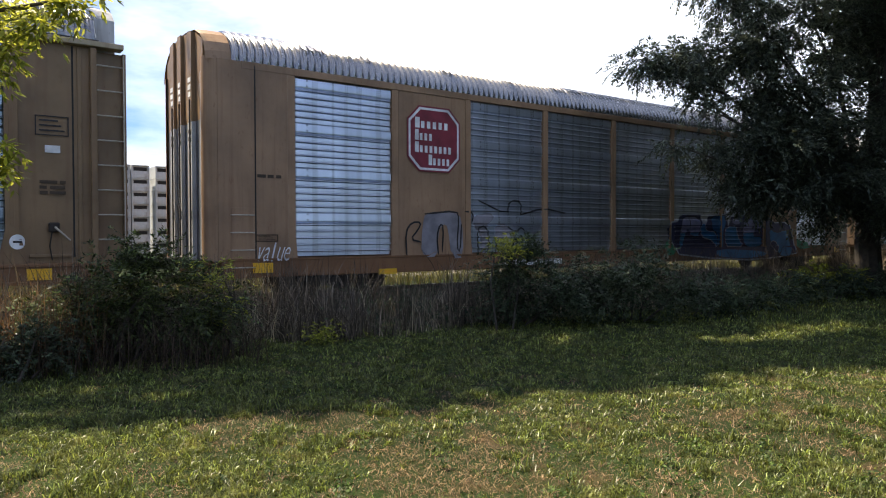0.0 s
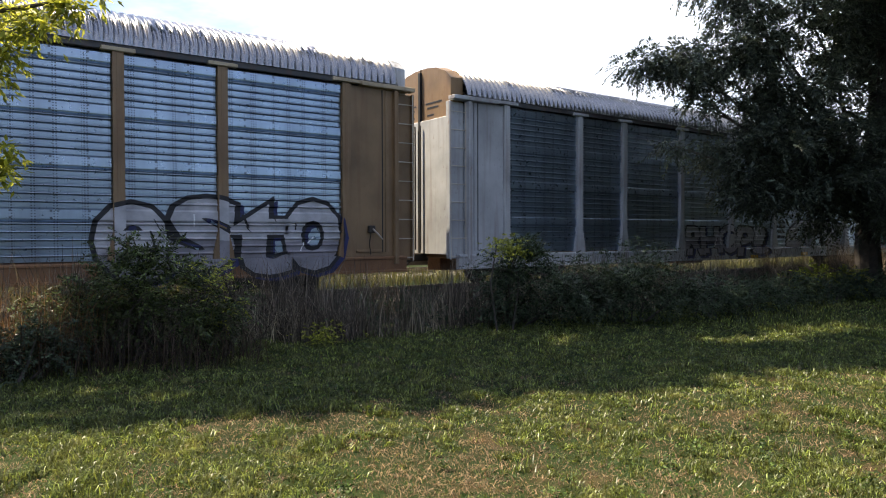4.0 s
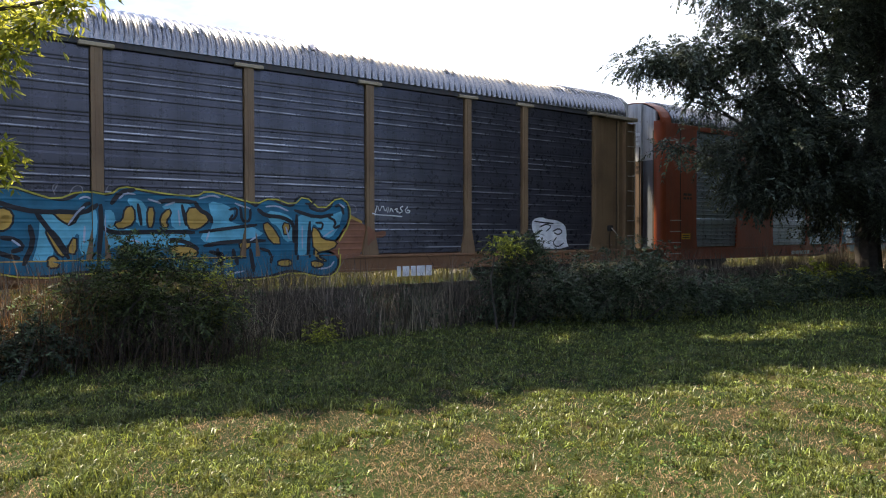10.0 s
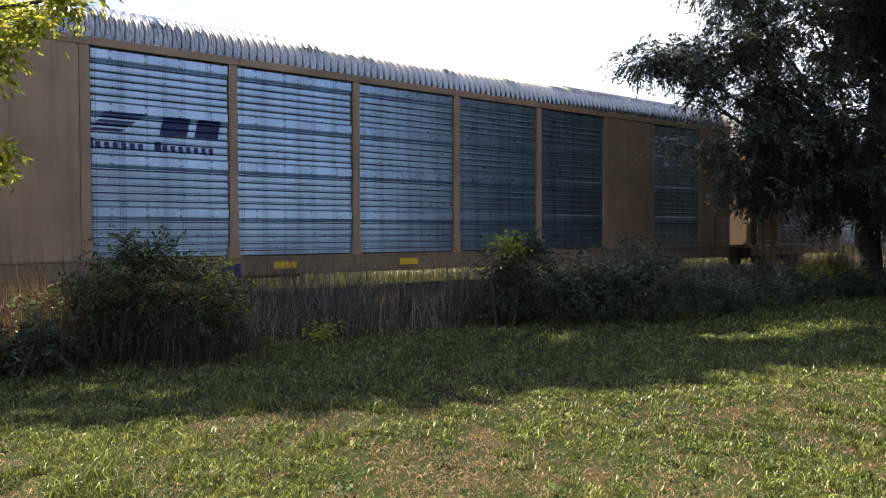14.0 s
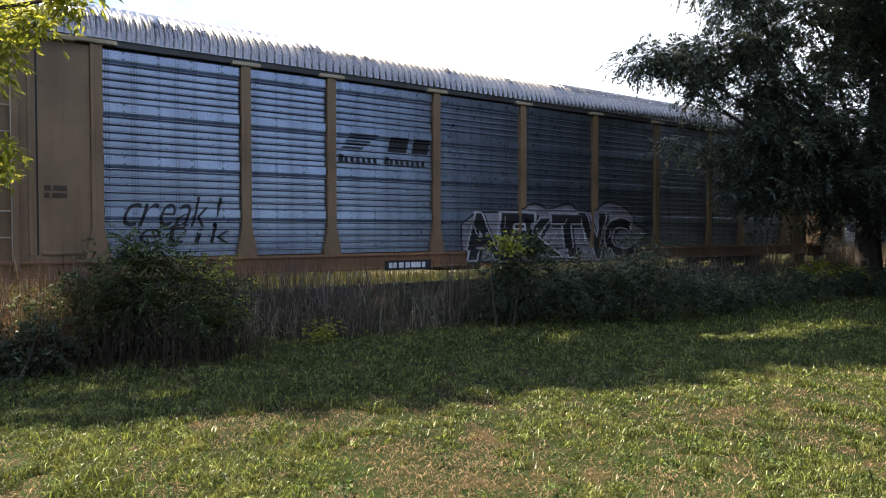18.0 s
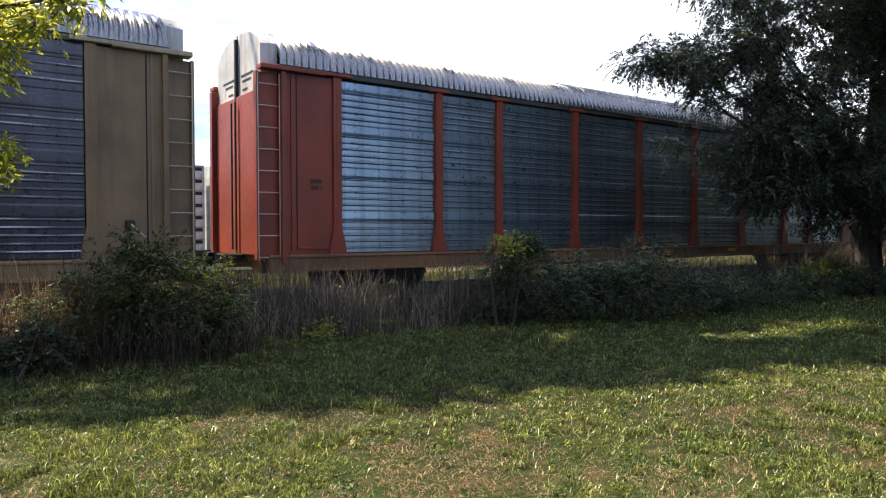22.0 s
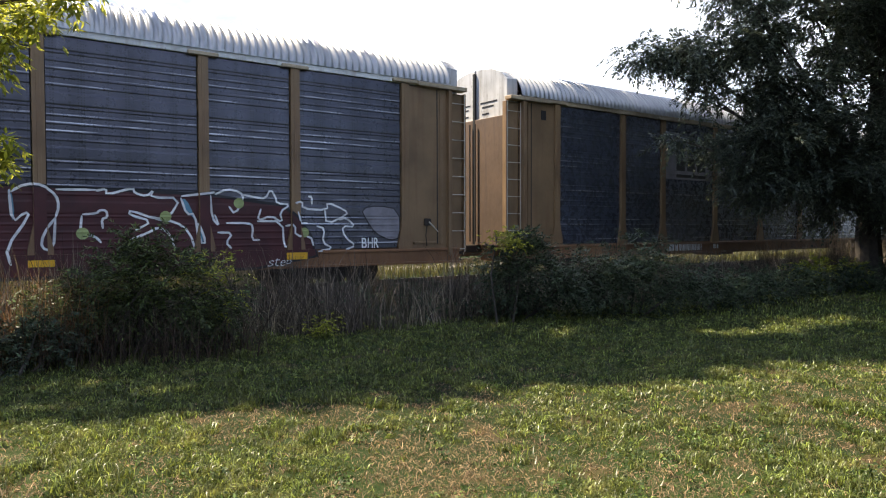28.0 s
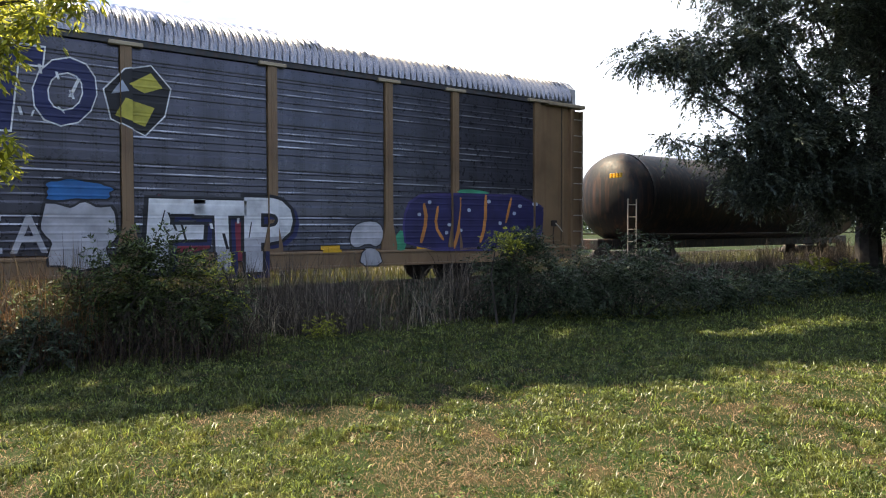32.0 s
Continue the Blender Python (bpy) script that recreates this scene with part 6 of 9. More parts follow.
piece(car, "t", [(-3.45, 1.87), (-1.72, 1.89), (-1.14, 2.12), (-0.85, 2.17), (-0.39, 1.97), (0.42, 2.23), (0.75, 1.96), (1.44, 1.98), (1.98, 2.27), (2.54, 2.22), (3.12, 1.98), (3.22, 1.63), (3.93, 1.41), (3.52, 1.10), (2.92, 0.96), (2.73, 0.52), (-3.08, 0.63), (-3.46, 0.82)], "pewter", "black", 0.05, lift=0.002)
mark(car, "t", "text", "AFKTVC", "black", "grey", -3.3, 3.1, 0.6, 1.95)
mark(car, "t", "text", "otali", "black", "-", 9.37, 11.5, 0.86, 1.53)

car, sets = t_car("tan-posted rack car with sooty sheets, purple and silver graffiti", TAN, SOOT, TAN, HOODWHITE, ENDTAN, ribs=0.13)
train.append((car, 69.2, sets))
mark(car, "t", "text", "zito", "black", "-", -13.03, -12.07, 4.06, 4.60)
mark(car, "t", "text", "ask", "black", "-", -13.00, -12.07, 3.53, 4.01)
mark(car, "t", "rect", "-", "yellow", "-", -12.90, -12.20, 2.81, 3.34)
mark(car, "t", "text", "Quality", "brown", "-", -12.85, -12.28, 3.03, 3.18)
mark(car, "t", "text", "Auto#Rack", "brown", "-", -12.87, -12.24, 2.85, 3.00)
mark(car, "t", "text", "sluseria", "white", "-", -13.03, -12.17, 2.50, 2.70)
mark(car, "t", "text", "gsy", "black", "-", -13.02, -12.07, 1.60, 2.06)
mark(car, "t", "rect", "-", "yellow", "-", -12.85, -12.27, 0.99, 1.17)
mark(car, "t", "disc", "-", "white", "-", -12.09, -11.82, 1.07, 1.37)
mark(car, "t", "logo3", "-", "orange", "-", -6.49, -4.85, 2.96, 3.68)
piece(car, "t", [(-11.81, 2.07), (-11.19, 2.09), (-11.04, 1.94), (-11.29, 1.91), (-10.94, 1.72), (-10.42, 1.89), (-10.15, 2.06), (-9.94, 1.74), (-9.66, 1.51), (-9.32, 1.51), (-9.09, 1.05), (-10.11, 1.01), (-10.43, 1.13), (-10.64, 1.40), (-10.95, 1.30), (-11.44, 1.51)], "purple", "navy", 0.05, "violet")
piece(car, "t", [(-9.20, 1.51), (-9.02, 1.86), (-8.66, 1.93), (-8.23, 1.82), (-8.10, 1.58), (-7.84, 1.70), (-7.31, 1.71), (-7.04, 1.52), (-6.90, 1.08), (-7.18, 0.90), (-7.85, 0.85), (-8.36, 1.04), (-8.73, 0.87), (-9.03, 0.99), (-8.85, 1.28)], "purple", "navy", 0.05, "violet")
stroke(car, "t", [(-11.43, 1.93), (-11.04, 1.67), (-10.64, 1.56), (-10.10, 1.82)], "navy", 0.09)
stroke(car, "t", [(-10.43, 1.29), (-9.89, 1.40), (-9.32, 1.23)], "navy", 0.1)
stroke(car, "t", [(-8.85, 1.69), (-8.36, 1.52), (-8.48, 1.16)], "navy", 0.09)
stroke(car, "t", [(-7.98, 1.40), (-7.45, 1.46), (-7.11, 1.15)], "navy", 0.09)
stroke(car, "t", [(-9.99, 1.96), (-9.77, 1.74), (-9.49, 1.68)], "navy", 0.05)
piece(car, "t", [(-5.03, 1.59), (-4.59, 1.69), (-4.25, 1.53), (-3.98, 1.84), (-4.15, 1.95), (-3.59, 1.96), (-3.73, 1.53), (-4.29, 0.97), (-4.79, 0.82), (-5.08, 1.12)], "blush", "black", 0.06)
piece(car, "t", [(-3.77, 1.67), (-3.38, 1.93), (-2.96, 1.82), (-2.83, 1.46), (-3.09, 1.17), (-2.78, 0.95), (-2.87, 0.69), (-3.60, 0.75), (-3.98, 0.97), (-3.86, 1.32)], "blush", "black", 0.06)
stroke(car, "t", [(-3.59, 1.56), (-3.33, 1.65), (-3.20, 1.47), (-3.45, 1.32), (-3.59, 1.46)], w=0.07)
stroke(car, "t", [(-4.70, 1.53), (-4.54, 1.18), (-4.12, 1.39)], w=0.06)
piece(car, "t", [(-5.19, 0.79), (-4.29, 0.67), (-3.60, 0.75), (-2.68, 0.73), (-2.53, 0.39), (-4.95, 0.42)], "silver", "black", 0.03, lift=0.004)
piece(car, "t", [(-5.07, 1.73), (-4.91, 1.93), (-4.70, 1.91), (-4.78, 1.64), (-4.98, 1.55)], "sky", "")
piece(car, "t", [(-5.42, 0.86), (-5.11, 1.06), (-5.08, 0.85), (-4.70, 0.78), (-4.82, 0.58), (-5.43, 0.53)], "sky", "")
piece(car, "t", [(-2.69, 1.76), (-2.43, 1.93), (-2.46, 1.74), (-1.84, 1.64), (-1.77, 1.54), (-1.74, 1.19), (-1.85, 0.89), (-2.19, 0.80), (-2.33, 0.95), (-2.28, 1.39), (-2.70, 1.41)], "blush", "black", 0.06)
piece(car, "t", [(-1.78, 1.39), (-1.69, 1.29), (-1.66, 0.99), (-1.75, 0.79), (-1.90, 0.84), (-1.96, 1.09), (-1.85, 1.29)], "teal", "black", 0.06, lift=0.009)
piece(car, "t", [(-1.34, 1.65), (-0.97, 1.65), (-0.62, 1.90), (-0.22, 1.93), (-0.20, 1.60), (-0.34, 1.50), (-0.38, 0.91), (-0.78, 0.92), (-0.92, 1.29), (-1.30, 1.39), (-1.40, 1.19), (-1.53, 1.49), (-1.48, 1.75)], "blush", "black", 0.06)
piece(car, "t", [(0.09, 1.80), (0.69, 1.87), (0.63, 1.67), (0.41, 1.52), (0.65, 1.50), (0.68, 1.16), (0.57, 0.88), (0.14, 0.89), (0.09, 1.17), (0.30, 1.33), (0.09, 1.50)], "blush", "black", 0.06)
piece(car, "t", [(0.80, 1.67), (1.20, 1.75), (1.14, 1.56), (0.85, 1.39), (1.43, 1.38), (1.55, 1.15), (1.13, 0.87), (0.68, 0.88), (0.74, 1.22)], "blush", "black", 0.06)
piece(car, "t", [(0.88, 1.84), (1.14, 1.93), (1.55, 1.83), (1.49, 1.50), (1.26, 1.56), (1.20, 1.71)], "sky", "", lift=0.005)
piece(car, "t", [(1.19, 0.98), (1.55, 1.04), (1.66, 0.68), (1.30, 0.46), (1.13, 0.70)], "sky", "", lift=0.005)
piece(car, "t", [(2.41, 0.78), (5.09, 0.68), (6.92, 0.59), (8.41, 0.70), (8.80, 0.46), (7.83, 0.27), (3.20, 0.45), (2.67, 0.55)], "pewter", "black", 0.03, lift=0.004)
piece(car, "t", [(2.42, 2.08), (2.57, 2.01), (2.68, 1.81), (2.87, 1.85), (3.08, 2.06), (3.14, 2.00), (3.05, 1.78), (3.00, 1.63), (2.67, 1.44), (3.00, 1.32), (2.80, 1.08), (2.41, 1.02), (2.67, 0.83), (2.28, 0.84), (2.22, 1.14), (2.41, 1.32), (2.16, 1.53), (2.57, 1.60)], "silver", "black", 0.06)
piece(car, "t", [(3.21, 1.57), (3.62, 1.82), (3.91, 2.07), (4.17, 2.02), (4.22, 1.64), (4.41, 1.70), (4.71, 1.11), (4.56, 0.88), (4.26, 0.99), (4.12, 1.51), (3.83, 1.51), (3.62, 1.00), (3.13, 0.95), (2.93, 1.01)], "silver", "black", 0.06)
piece(car, "t", [(4.64, 1.51), (5.02, 2.20), (5.38, 1.81), (5.49, 1.24), (5.44, 0.77), (5.09, 0.78), (4.94, 1.11), (4.75, 0.85), (4.48, 0.86)], "silver", "black", 0.06)
piece(car, "t", [(5.57, 0.97), (5.82, 1.58), (5.90, 1.92), (6.32, 2.04), (6.49, 1.79), (6.54, 1.09), (6.75, 1.72), (6.83, 0.95), (6.57, 0.67), (6.23, 0.75), (6.15, 1.37), (5.90, 0.96), (5.65, 0.72)], "silver", "black", 0.06)
piece(car, "t", [(7.01, 2.08), (7.47, 1.87), (7.84, 1.92), (8.18, 1.99), (8.25, 1.74), (7.65, 1.44), (7.56, 1.08), (7.93, 0.93), (8.41, 1.07), (8.70, 1.22), (8.21, 0.70), (7.19, 0.73), (6.92, 0.95)], "silver", "black", 0.06)
piece(car, "t", [(8.41, 1.93), (9.62, 1.95), (9.58, 0.90), (9.21, 0.76), (8.90, 0.91), (8.90, 1.52), (8.60, 1.52)], "silver", "black", 0.06)
stroke(car, "t", [(3.76, 1.25), (3.93, 1.00), (4.34, 0.99)], w=0.06)
stroke(car, "t", [(5.10, 1.24), (5.22, 0.97)], w=0.06)
stroke(car, "t", [(7.19, 1.51), (7.46, 1.54)], w=0.06)
stroke(car, "t", [(8.84, 1.85), (8.84, 1.52)], w=0.05)

car, sets = t_car("red-posted rack car with clean zinc sheets", RED, ZINC, RUST, HOODWHITE, RED)
train.append((car, 97.98, sets))
mark(car, "t", "logo2", "-", "red", "-", 4.58, 6.87, 3.29, 3.64)
mark(car, "t", "rect", "-", "white", "-", 12.17, 12.43, 2.81, 2.92)
mark(car, "t", "rect", "-", "yellow", "-", -0.27, 0.17, 0.69, 0.82)
mark(car, "t", "rect", "-", "yellow", "-", 3.30, 3.79, 0.69, 0.80)
mark(car, "t", "bars", "2", "brown", "-", -12.54, -12.27, 2.29, 2.57)

car, sets = t_car("tan-posted rack car with shield emblem and mauve block-letter graffiti", TAN, SOOTBLUE, TAN, HOODWHITE, ENDTAN, ribs=0.13)
train.append((car, 126.7, sets))
mark(car, "t", "rect", "-", "tan", "-", -9.0, -7.25, 2.45, 4.79)
mark(car, "t", "shield", "-", "navy", "white", -8.75, -7.41, 3.20, 4.67)
stroke(car, "t", [(-12.80, 1.68), (-12.91, 1.66), (-12.93, 1.38), (-12.81, 1.36)], "white", 0.026)
stroke(car, "t", [(-12.93, 1.52), (-12.83, 1.53)], "white", 0.026)
stroke(car, "t", [(-12.77, 1.38), (-12.73, 1.66), (-12.67, 1.48), (-12.60, 1.68), (-12.57, 1.39)], "white", 0.026)
stroke(car, "t", [(-12.51, 1.34), (-12.50, 1.68), (-12.40, 1.66), (-12.40, 1.54), (-12.50, 1.52)], "white", 0.026)
stroke(car, "t", [(-12.43, 1.70), (-12.25, 1.68)], "white", 0.026)
stroke(car, "t", [(-12.33, 1.68), (-12.35, 1.41)], "white", 0.026)
stroke(car, "t", [(-12.25, 1.66), (-12.19, 1.52), (-12.07, 1.72)], "white", 0.026)
stroke(car, "t", [(-12.17, 1.54), (-12.23, 1.29)], "white", 0.026)
stroke(car, "t", [(-12.83, 1.31), (-12.43, 1.29), (-12.27, 1.23)], "white", 0.018)
mark(car, "t", "blob", "-", "teal", "-", -11.77, -10.45, 0.90, 1.99)
mark(car, "t", "text", "BRONX", "mauve", "black", -10.38, -2.42, 0.8, 2.12)
mark(car, "t", "text", "GAMBLER", "mauve", "black", -1.33, 9.03, 0.71, 2.20)
mark(car, "t", "blob", "-", "teal", "-", -2.61, -1.30, 0.64, 1.68)
mark(car, "t", "text", "BUILDING", "black", "-", -6.4, -4.42, 3.86, 4.34)
mark(car, "t", "text", "AMERICA", "black", "-", -4.05, -2.25, 3.89, 4.35)

car, sets = t_car("tan-posted rack car with sooty sheets and dark red outlined graffiti", TAN, SOOT, RUST, HOODWHITE, ENDTAN, roof_mat=PALEROOF, ribs=0.13, rail=WHITE)
train.append((car, 155.42, sets))
mark(car, "t", "logo2", "-", "white", "-", -3.09, -1.88, 3.01, 3.56)
piece(car, "t", [(-3.76, 0.55), (-3.56, 2.0), (-3.0, 2.1), (3.0, 2.15), (8.6, 2.0), (9.4, 1.4), (9.6, 0.6), (4.0, 0.55), (-2.0, 0.55)], "wine", "black", 0.06, lift=0.002)
stroke(car, "t", [(-2.94, 2.15), (-2.60, 2.14), (-2.57, 1.90), (-2.79, 1.51), (-2.96, 1.46)], "white", 0.045)
stroke(car, "t", [(-2.67, 1.36), (-2.40, 1.95), (-1.94, 1.94), (-1.83, 2.07), (-1.55, 2.13), (-1.31, 2.03), (-1.29, 1.72), (-1.56, 1.56), (-1.92, 1.61)], "white", 0.045)
stroke(car, "t", [(-2.24, 1.48), (-2.18, 0.96)], "white", 0.045)
stroke(car, "t", [(-1.83, 1.48), (-2.24, 1.48), (-2.46, 0.87)], "white", 0.045)
stroke(car, "t", [(-1.12, 1.93), (-0.73, 1.99), (-0.26, 2.06), (-0.32, 1.81), (-0.78, 1.78), (-0.80, 1.62), (-0.56, 1.62), (-0.53, 1.35), (-0.94, 1.30), (-1.12, 1.77)], "white", 0.045)
stroke(car, "t", [(-0.68, 1.99), (-0.57, 2.10), (-0.11, 2.12), (-0.06, 1.88), (-0.11, 1.46), (0.02, 1.24)], "white", 0.045)
stroke(car, "t", [(-0.00, 2.06), (0.32, 2.02), (0.94, 1.92), (0.83, 1.78), (0.49, 1.82), (0.46, 1.23)], "white", 0.045)
stroke(car, "t", [(1.00, 1.92), (1.30, 1.95), (1.39, 1.79), (1.17, 1.55), (1.00, 1.75)], "white", 0.045)
stroke(car, "t", [(1.17, 1.55), (0.94, 1.12), (1.41, 1.02)], "white", 0.045)
stroke(car, "t", [(0.15, 1.24), (0.37, 1.18), (0.26, 0.90)], "white", 0.045)
piece(car, "t", [(-2.63, 1.34), (-2.40, 1.93), (-2.32, 1.93), (-2.50, 1.31)], "steel", "", lift=0.009)
piece(car, "t", [(-1.09, 1.90), (-0.96, 1.93), (-0.91, 1.35), (-1.03, 1.41)], "steel", "", lift=0.009)
stroke(car, "t", [(3.83, 2.02), (4.08, 2.18), (4.34, 2.16), (4.55, 1.99), (4.59, 1.79), (4.53, 1.59)], "white", 0.045)
stroke(car, "t", [(3.83, 2.07), (3.87, 1.49), (4.07, 1.69), (4.13, 1.62), (3.77, 1.06), (3.83, 0.76)], "white", 0.045)
stroke(car, "t", [(4.53, 1.59), (4.32, 1.29), (4.29, 1.05), (4.49, 0.99), (4.53, 1.59)], "white", 0.045)
stroke(car, "t", [(4.54, 2.09), (5.20, 2.10)], "white", 0.045)
stroke(car, "t", [(5.19, 2.08), (5.37, 2.13), (5.36, 2.01), (5.83, 2.16), (5.85, 2.06), (6.07, 2.00), (6.20, 2.13), (6.13, 1.98), (6.70, 1.99), (6.48, 1.61), (6.22, 1.57), (5.77, 1.74), (5.75, 1.65), (6.17, 1.53), (5.86, 1.36)], "white", 0.045)
stroke(car, "t", [(4.96, 1.65), (5.21, 1.67), (5.24, 1.73), (5.36, 1.73), (5.38, 1.60), (5.28, 1.57), (5.30, 1.39)], "white", 0.045)
stroke(car, "t", [(4.95, 1.63), (4.92, 1.29), (5.16, 1.26), (5.27, 1.13)], "white", 0.045)
stroke(car, "t", [(6.70, 1.99), (6.81, 1.66), (6.97, 1.69), (7.04, 1.11), (7.16, 1.10), (7.02, 1.50)], "white", 0.045)
stroke(car, "t", [(6.70, 2.02), (7.28, 2.10), (7.37, 2.12)], "white", 0.045)
stroke(car, "t", [(7.28, 2.06), (7.30, 1.61), (7.45, 1.42), (7.36, 1.67)], "white", 0.045)
stroke(car, "t", [(5.76, 1.18), (6.09, 1.31), (6.27, 1.42), (6.48, 1.31), (6.58, 1.00)], "white", 0.045)
stroke(car, "t", [(6.22, 1.57), (6.59, 1.53), (6.86, 1.33), (6.99, 0.91)], "white", 0.045)
stroke(car, "t", [(7.37, 2.07), (7.60, 2.19), (7.89, 2.14), (7.97, 2.00), (7.77, 1.67), (7.65, 1.84)], "white", 0.045)
stroke(car, "t", [(7.95, 2.08), (8.25, 2.03), (8.43, 2.01), (8.54, 2.22), (8.66, 2.04), (8.68, 1.92), (9.00, 1.90), (8.74, 1.74), (8.81, 1.50), (8.55, 1.66), (8.24, 1.54), (8.33, 1.80)], "white", 0.045)
stroke(car, "t", [(7.59, 1.50), (8.06, 1.50), (8.16, 1.44), (8.12, 1.15), (8.30, 1.15)], "white", 0.045)
stroke(car, "t", [(7.41, 1.31), (7.73, 1.30), (7.58, 1.10), (7.70, 0.98)], "white", 0.045)
stroke(car, "t", [(8.24, 1.54), (8.81, 1.54), (8.83, 1.02), (8.93, 0.98)], "white", 0.045)
stroke(car, "t", [(9.07, 1.93), (9.27, 1.98), (9.26, 1.81), (9.87, 1.79), (9.85, 1.97), (10.30, 1.80), (10.37, 1.70), (9.84, 1.47), (9.80, 1.79)], "white", 0.045)
stroke(car, "t", [(9.13, 1.75), (9.20, 1.50), (9.39, 1.50)], "white", 0.045)
stroke(car, "t", [(8.87, 1.44), (9.06, 1.47), (9.06, 1.22), (9.46, 1.22), (9.52, 1.01)], "white", 0.045)
stroke(car, "t", [(9.60, 1.44), (9.80, 1.38), (9.73, 1.07), (10.01, 0.94), (9.59, 0.88)], "white", 0.045)
stroke(car, "t", [(10.15, 1.57), (10.32, 1.63), (10.58, 1.42), (10.22, 1.44), (10.29, 1.19), (10.58, 0.99), (10.32, 0.91)], "white", 0.045)
stroke(car, "t", [(9.40, 2.08), (9.49, 2.08), (9.49, 1.91)], "white", 0.045)
piece(car, "t", [(3.83, 1.98), (3.88, 2.03), (3.91, 1.59), (3.86, 1.52)], "steel", "", lift=0.009)
piece(car, "t", [(6.70, 1.97), (6.83, 1.69), (6.97, 1.69), (7.04, 1.13), (7.13, 1.13), (6.97, 1.61), (6.81, 1.97)], "steel", "", lift=0.009)
piece(car, "t", [(10.73, 1.83), (11.18, 1.90), (11.73, 1.82), (11.77, 1.17), (11.49, 1.11), (11.10, 1.28), (10.88, 1.57)], "pewter", "black", 0.03, lift=0.004)
for k in range(9):
    x, z = -2.4 + 1.45 * k, 1.5 + 0.35 * math.sin(k * 2.1)
    sprayed(car, "t", [(0.5 + 0.5 * math.cos(a * math.pi / 5), 0.5 + 0.5 * math.sin(a * math.pi / 5)) for a in range(10)], "lime", None, None, x, x + 0.22, z, z + 0.22, lift=0.012)
mark(car, "t", "text", "BHR", "white", "-", 10.72, 11.20, 0.93, 1.17)
mark(car, "t", "text", "step", "white", "-", 8.42, 8.95, 0.59, 0.76)
mark(car, "t", "rect", "-", "yellow", "-", 8.86, 9.34, 0.72, 0.87)
mark(car, "t", "rect", "-", "yellow", "-", 4.09, 4.50, 0.72, 0.84)

car, sets = t_car("tan-posted rack car with dark blue sheets and black bar emblem", TAN, SOOTBLUE, RUST, HOODWHITE, ENDTAN, notch=True, roof_mat=PALEROOF, ribs=0.13, rail=TANPALE)
train.append((car, 184.29, sets))
mark(car, "t", "rect", "-", "pewter", "-", -6.99, -4.42, 2.95, 3.79)
mark(car, "t", "logo3", "-", "black", "-", -6.42, -4.82, 3.02, 3.77)
mark(car, "t", "bars", "1", "white", "-", -6.89, -5.13, 0.61, 0.86)
mark(car, "t", "bars", "1", "white", "-", -4.48, -4.17, 0.66, 0.84)
mark(car, "t", "frame", "-", "black", "-", 12.11, 12.76, 3.18, 3.65)
mark(car, "t", "frame", "-", "black", "-", 12.14, 12.72, 2.37, 2.59)

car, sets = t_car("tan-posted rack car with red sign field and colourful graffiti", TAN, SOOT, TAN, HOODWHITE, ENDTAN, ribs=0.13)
train.append((car, 213.1, sets))
cloud_box = (-12.35, -6.66, 0.50, 2.42)
sprayed(car, "t", [(0.0, 0.3), (0.0, 0.62), (0.06, 0.78), (0.2, 0.82), (0.34, 0.8), (0.44, 0.92), (0.54, 1.0), (0.64, 0.92), (0.75, 0.78), (0.87, 0.74), (0.96, 0.58), (1.0, 0.34), (0.97, 0.1), (0.9, 0.0), (0.3, 0.0)],
        "cloud", None, "white", *cloud_box, line=0.03, lift=0.0045)
for shape in ([(0.09, 0.88), (0.19, 0.81), (0.25, 0.5), (0.275, 0.33), (0.26, 0.2), (0.06, 0.2), (0.015, 0.55), (0.05, 0.73)],
              [(0.25, 0.75), (0.33, 0.81), (0.38, 0.23), (0.48, 0.15), (0.475, 0.0), (0.33, 0.0), (0.29, 0.5)],
              [(0.6, 0.7), (0.66, 0.82), (0.69, 0.75), (0.7, 0.64), (0.74, 0.59), (0.72, 0.4), (0.74, 0.0), (0.65, 0.0), (0.63, 0.45)],
              [(0.78, 0.79), (0.835, 0.85), (0.89, 0.5), (0.92, 0.23), (0.92, 0.04), (0.755, 0.0), (0.77, 0.5)]):
    sprayed(car, "t", shape, "lime", "azure", "black", *cloud_box, line=0.09)
sprayed(car, "t", [(0.5, 0.42), (0.58, 0.42), (0.58, 0.04), (0.5, 0.04)], "lime", None, "black", *cloud_box, line=0.03)
sprayed(car, "t", [(0.49, 0.55), (0.59, 0.55), (0.59, 0.44), (0.49, 0.44)], "azure", None, "black", *cloud_box, line=0.03)
sprayed(car, "t", [(0.45, 0.7), (0.47, 0.62), (0.53, 0.58), (0.57, 0.64), (0.55, 0.74), (0.49, 0.77)], "lime", None, "black", *cloud_box, line=0.03)
sprayed(car, "t", [(0.49, 0.82), (0.53, 0.9), (0.6, 0.86), (0.58, 0.76), (0.53, 0.77)], "lime", None, "black", *cloud_box, line=0.04)
sprayed(car, "t", [(0.0, 0.35), (0.15, 0.9), (0.45, 1.0), (0.8, 0.92), (1.0, 0.5), (0.95, 0.1), (0.3, 0.0), (0.05, 0.05)], "purple", None, "navy", -6.66, -3.40, 0.52, 1.43, lift=0.0045)
for u in (0.06, 0.3, 0.55, 0.75):
    sprayed(car, "t", [(u, 0.1), (u + 0.05, 0.1), (u + 0.14, 0.5), (u + 0.1, 0.85), (u + 0.07, 0.85), (u + 0.1, 0.5)], "navy", None, None, -6.66, -3.40, 0.52, 1.43)
mark(car, "t", "text", "III", "black", "-", -7.36, -6.96, 0.94, 1.56)
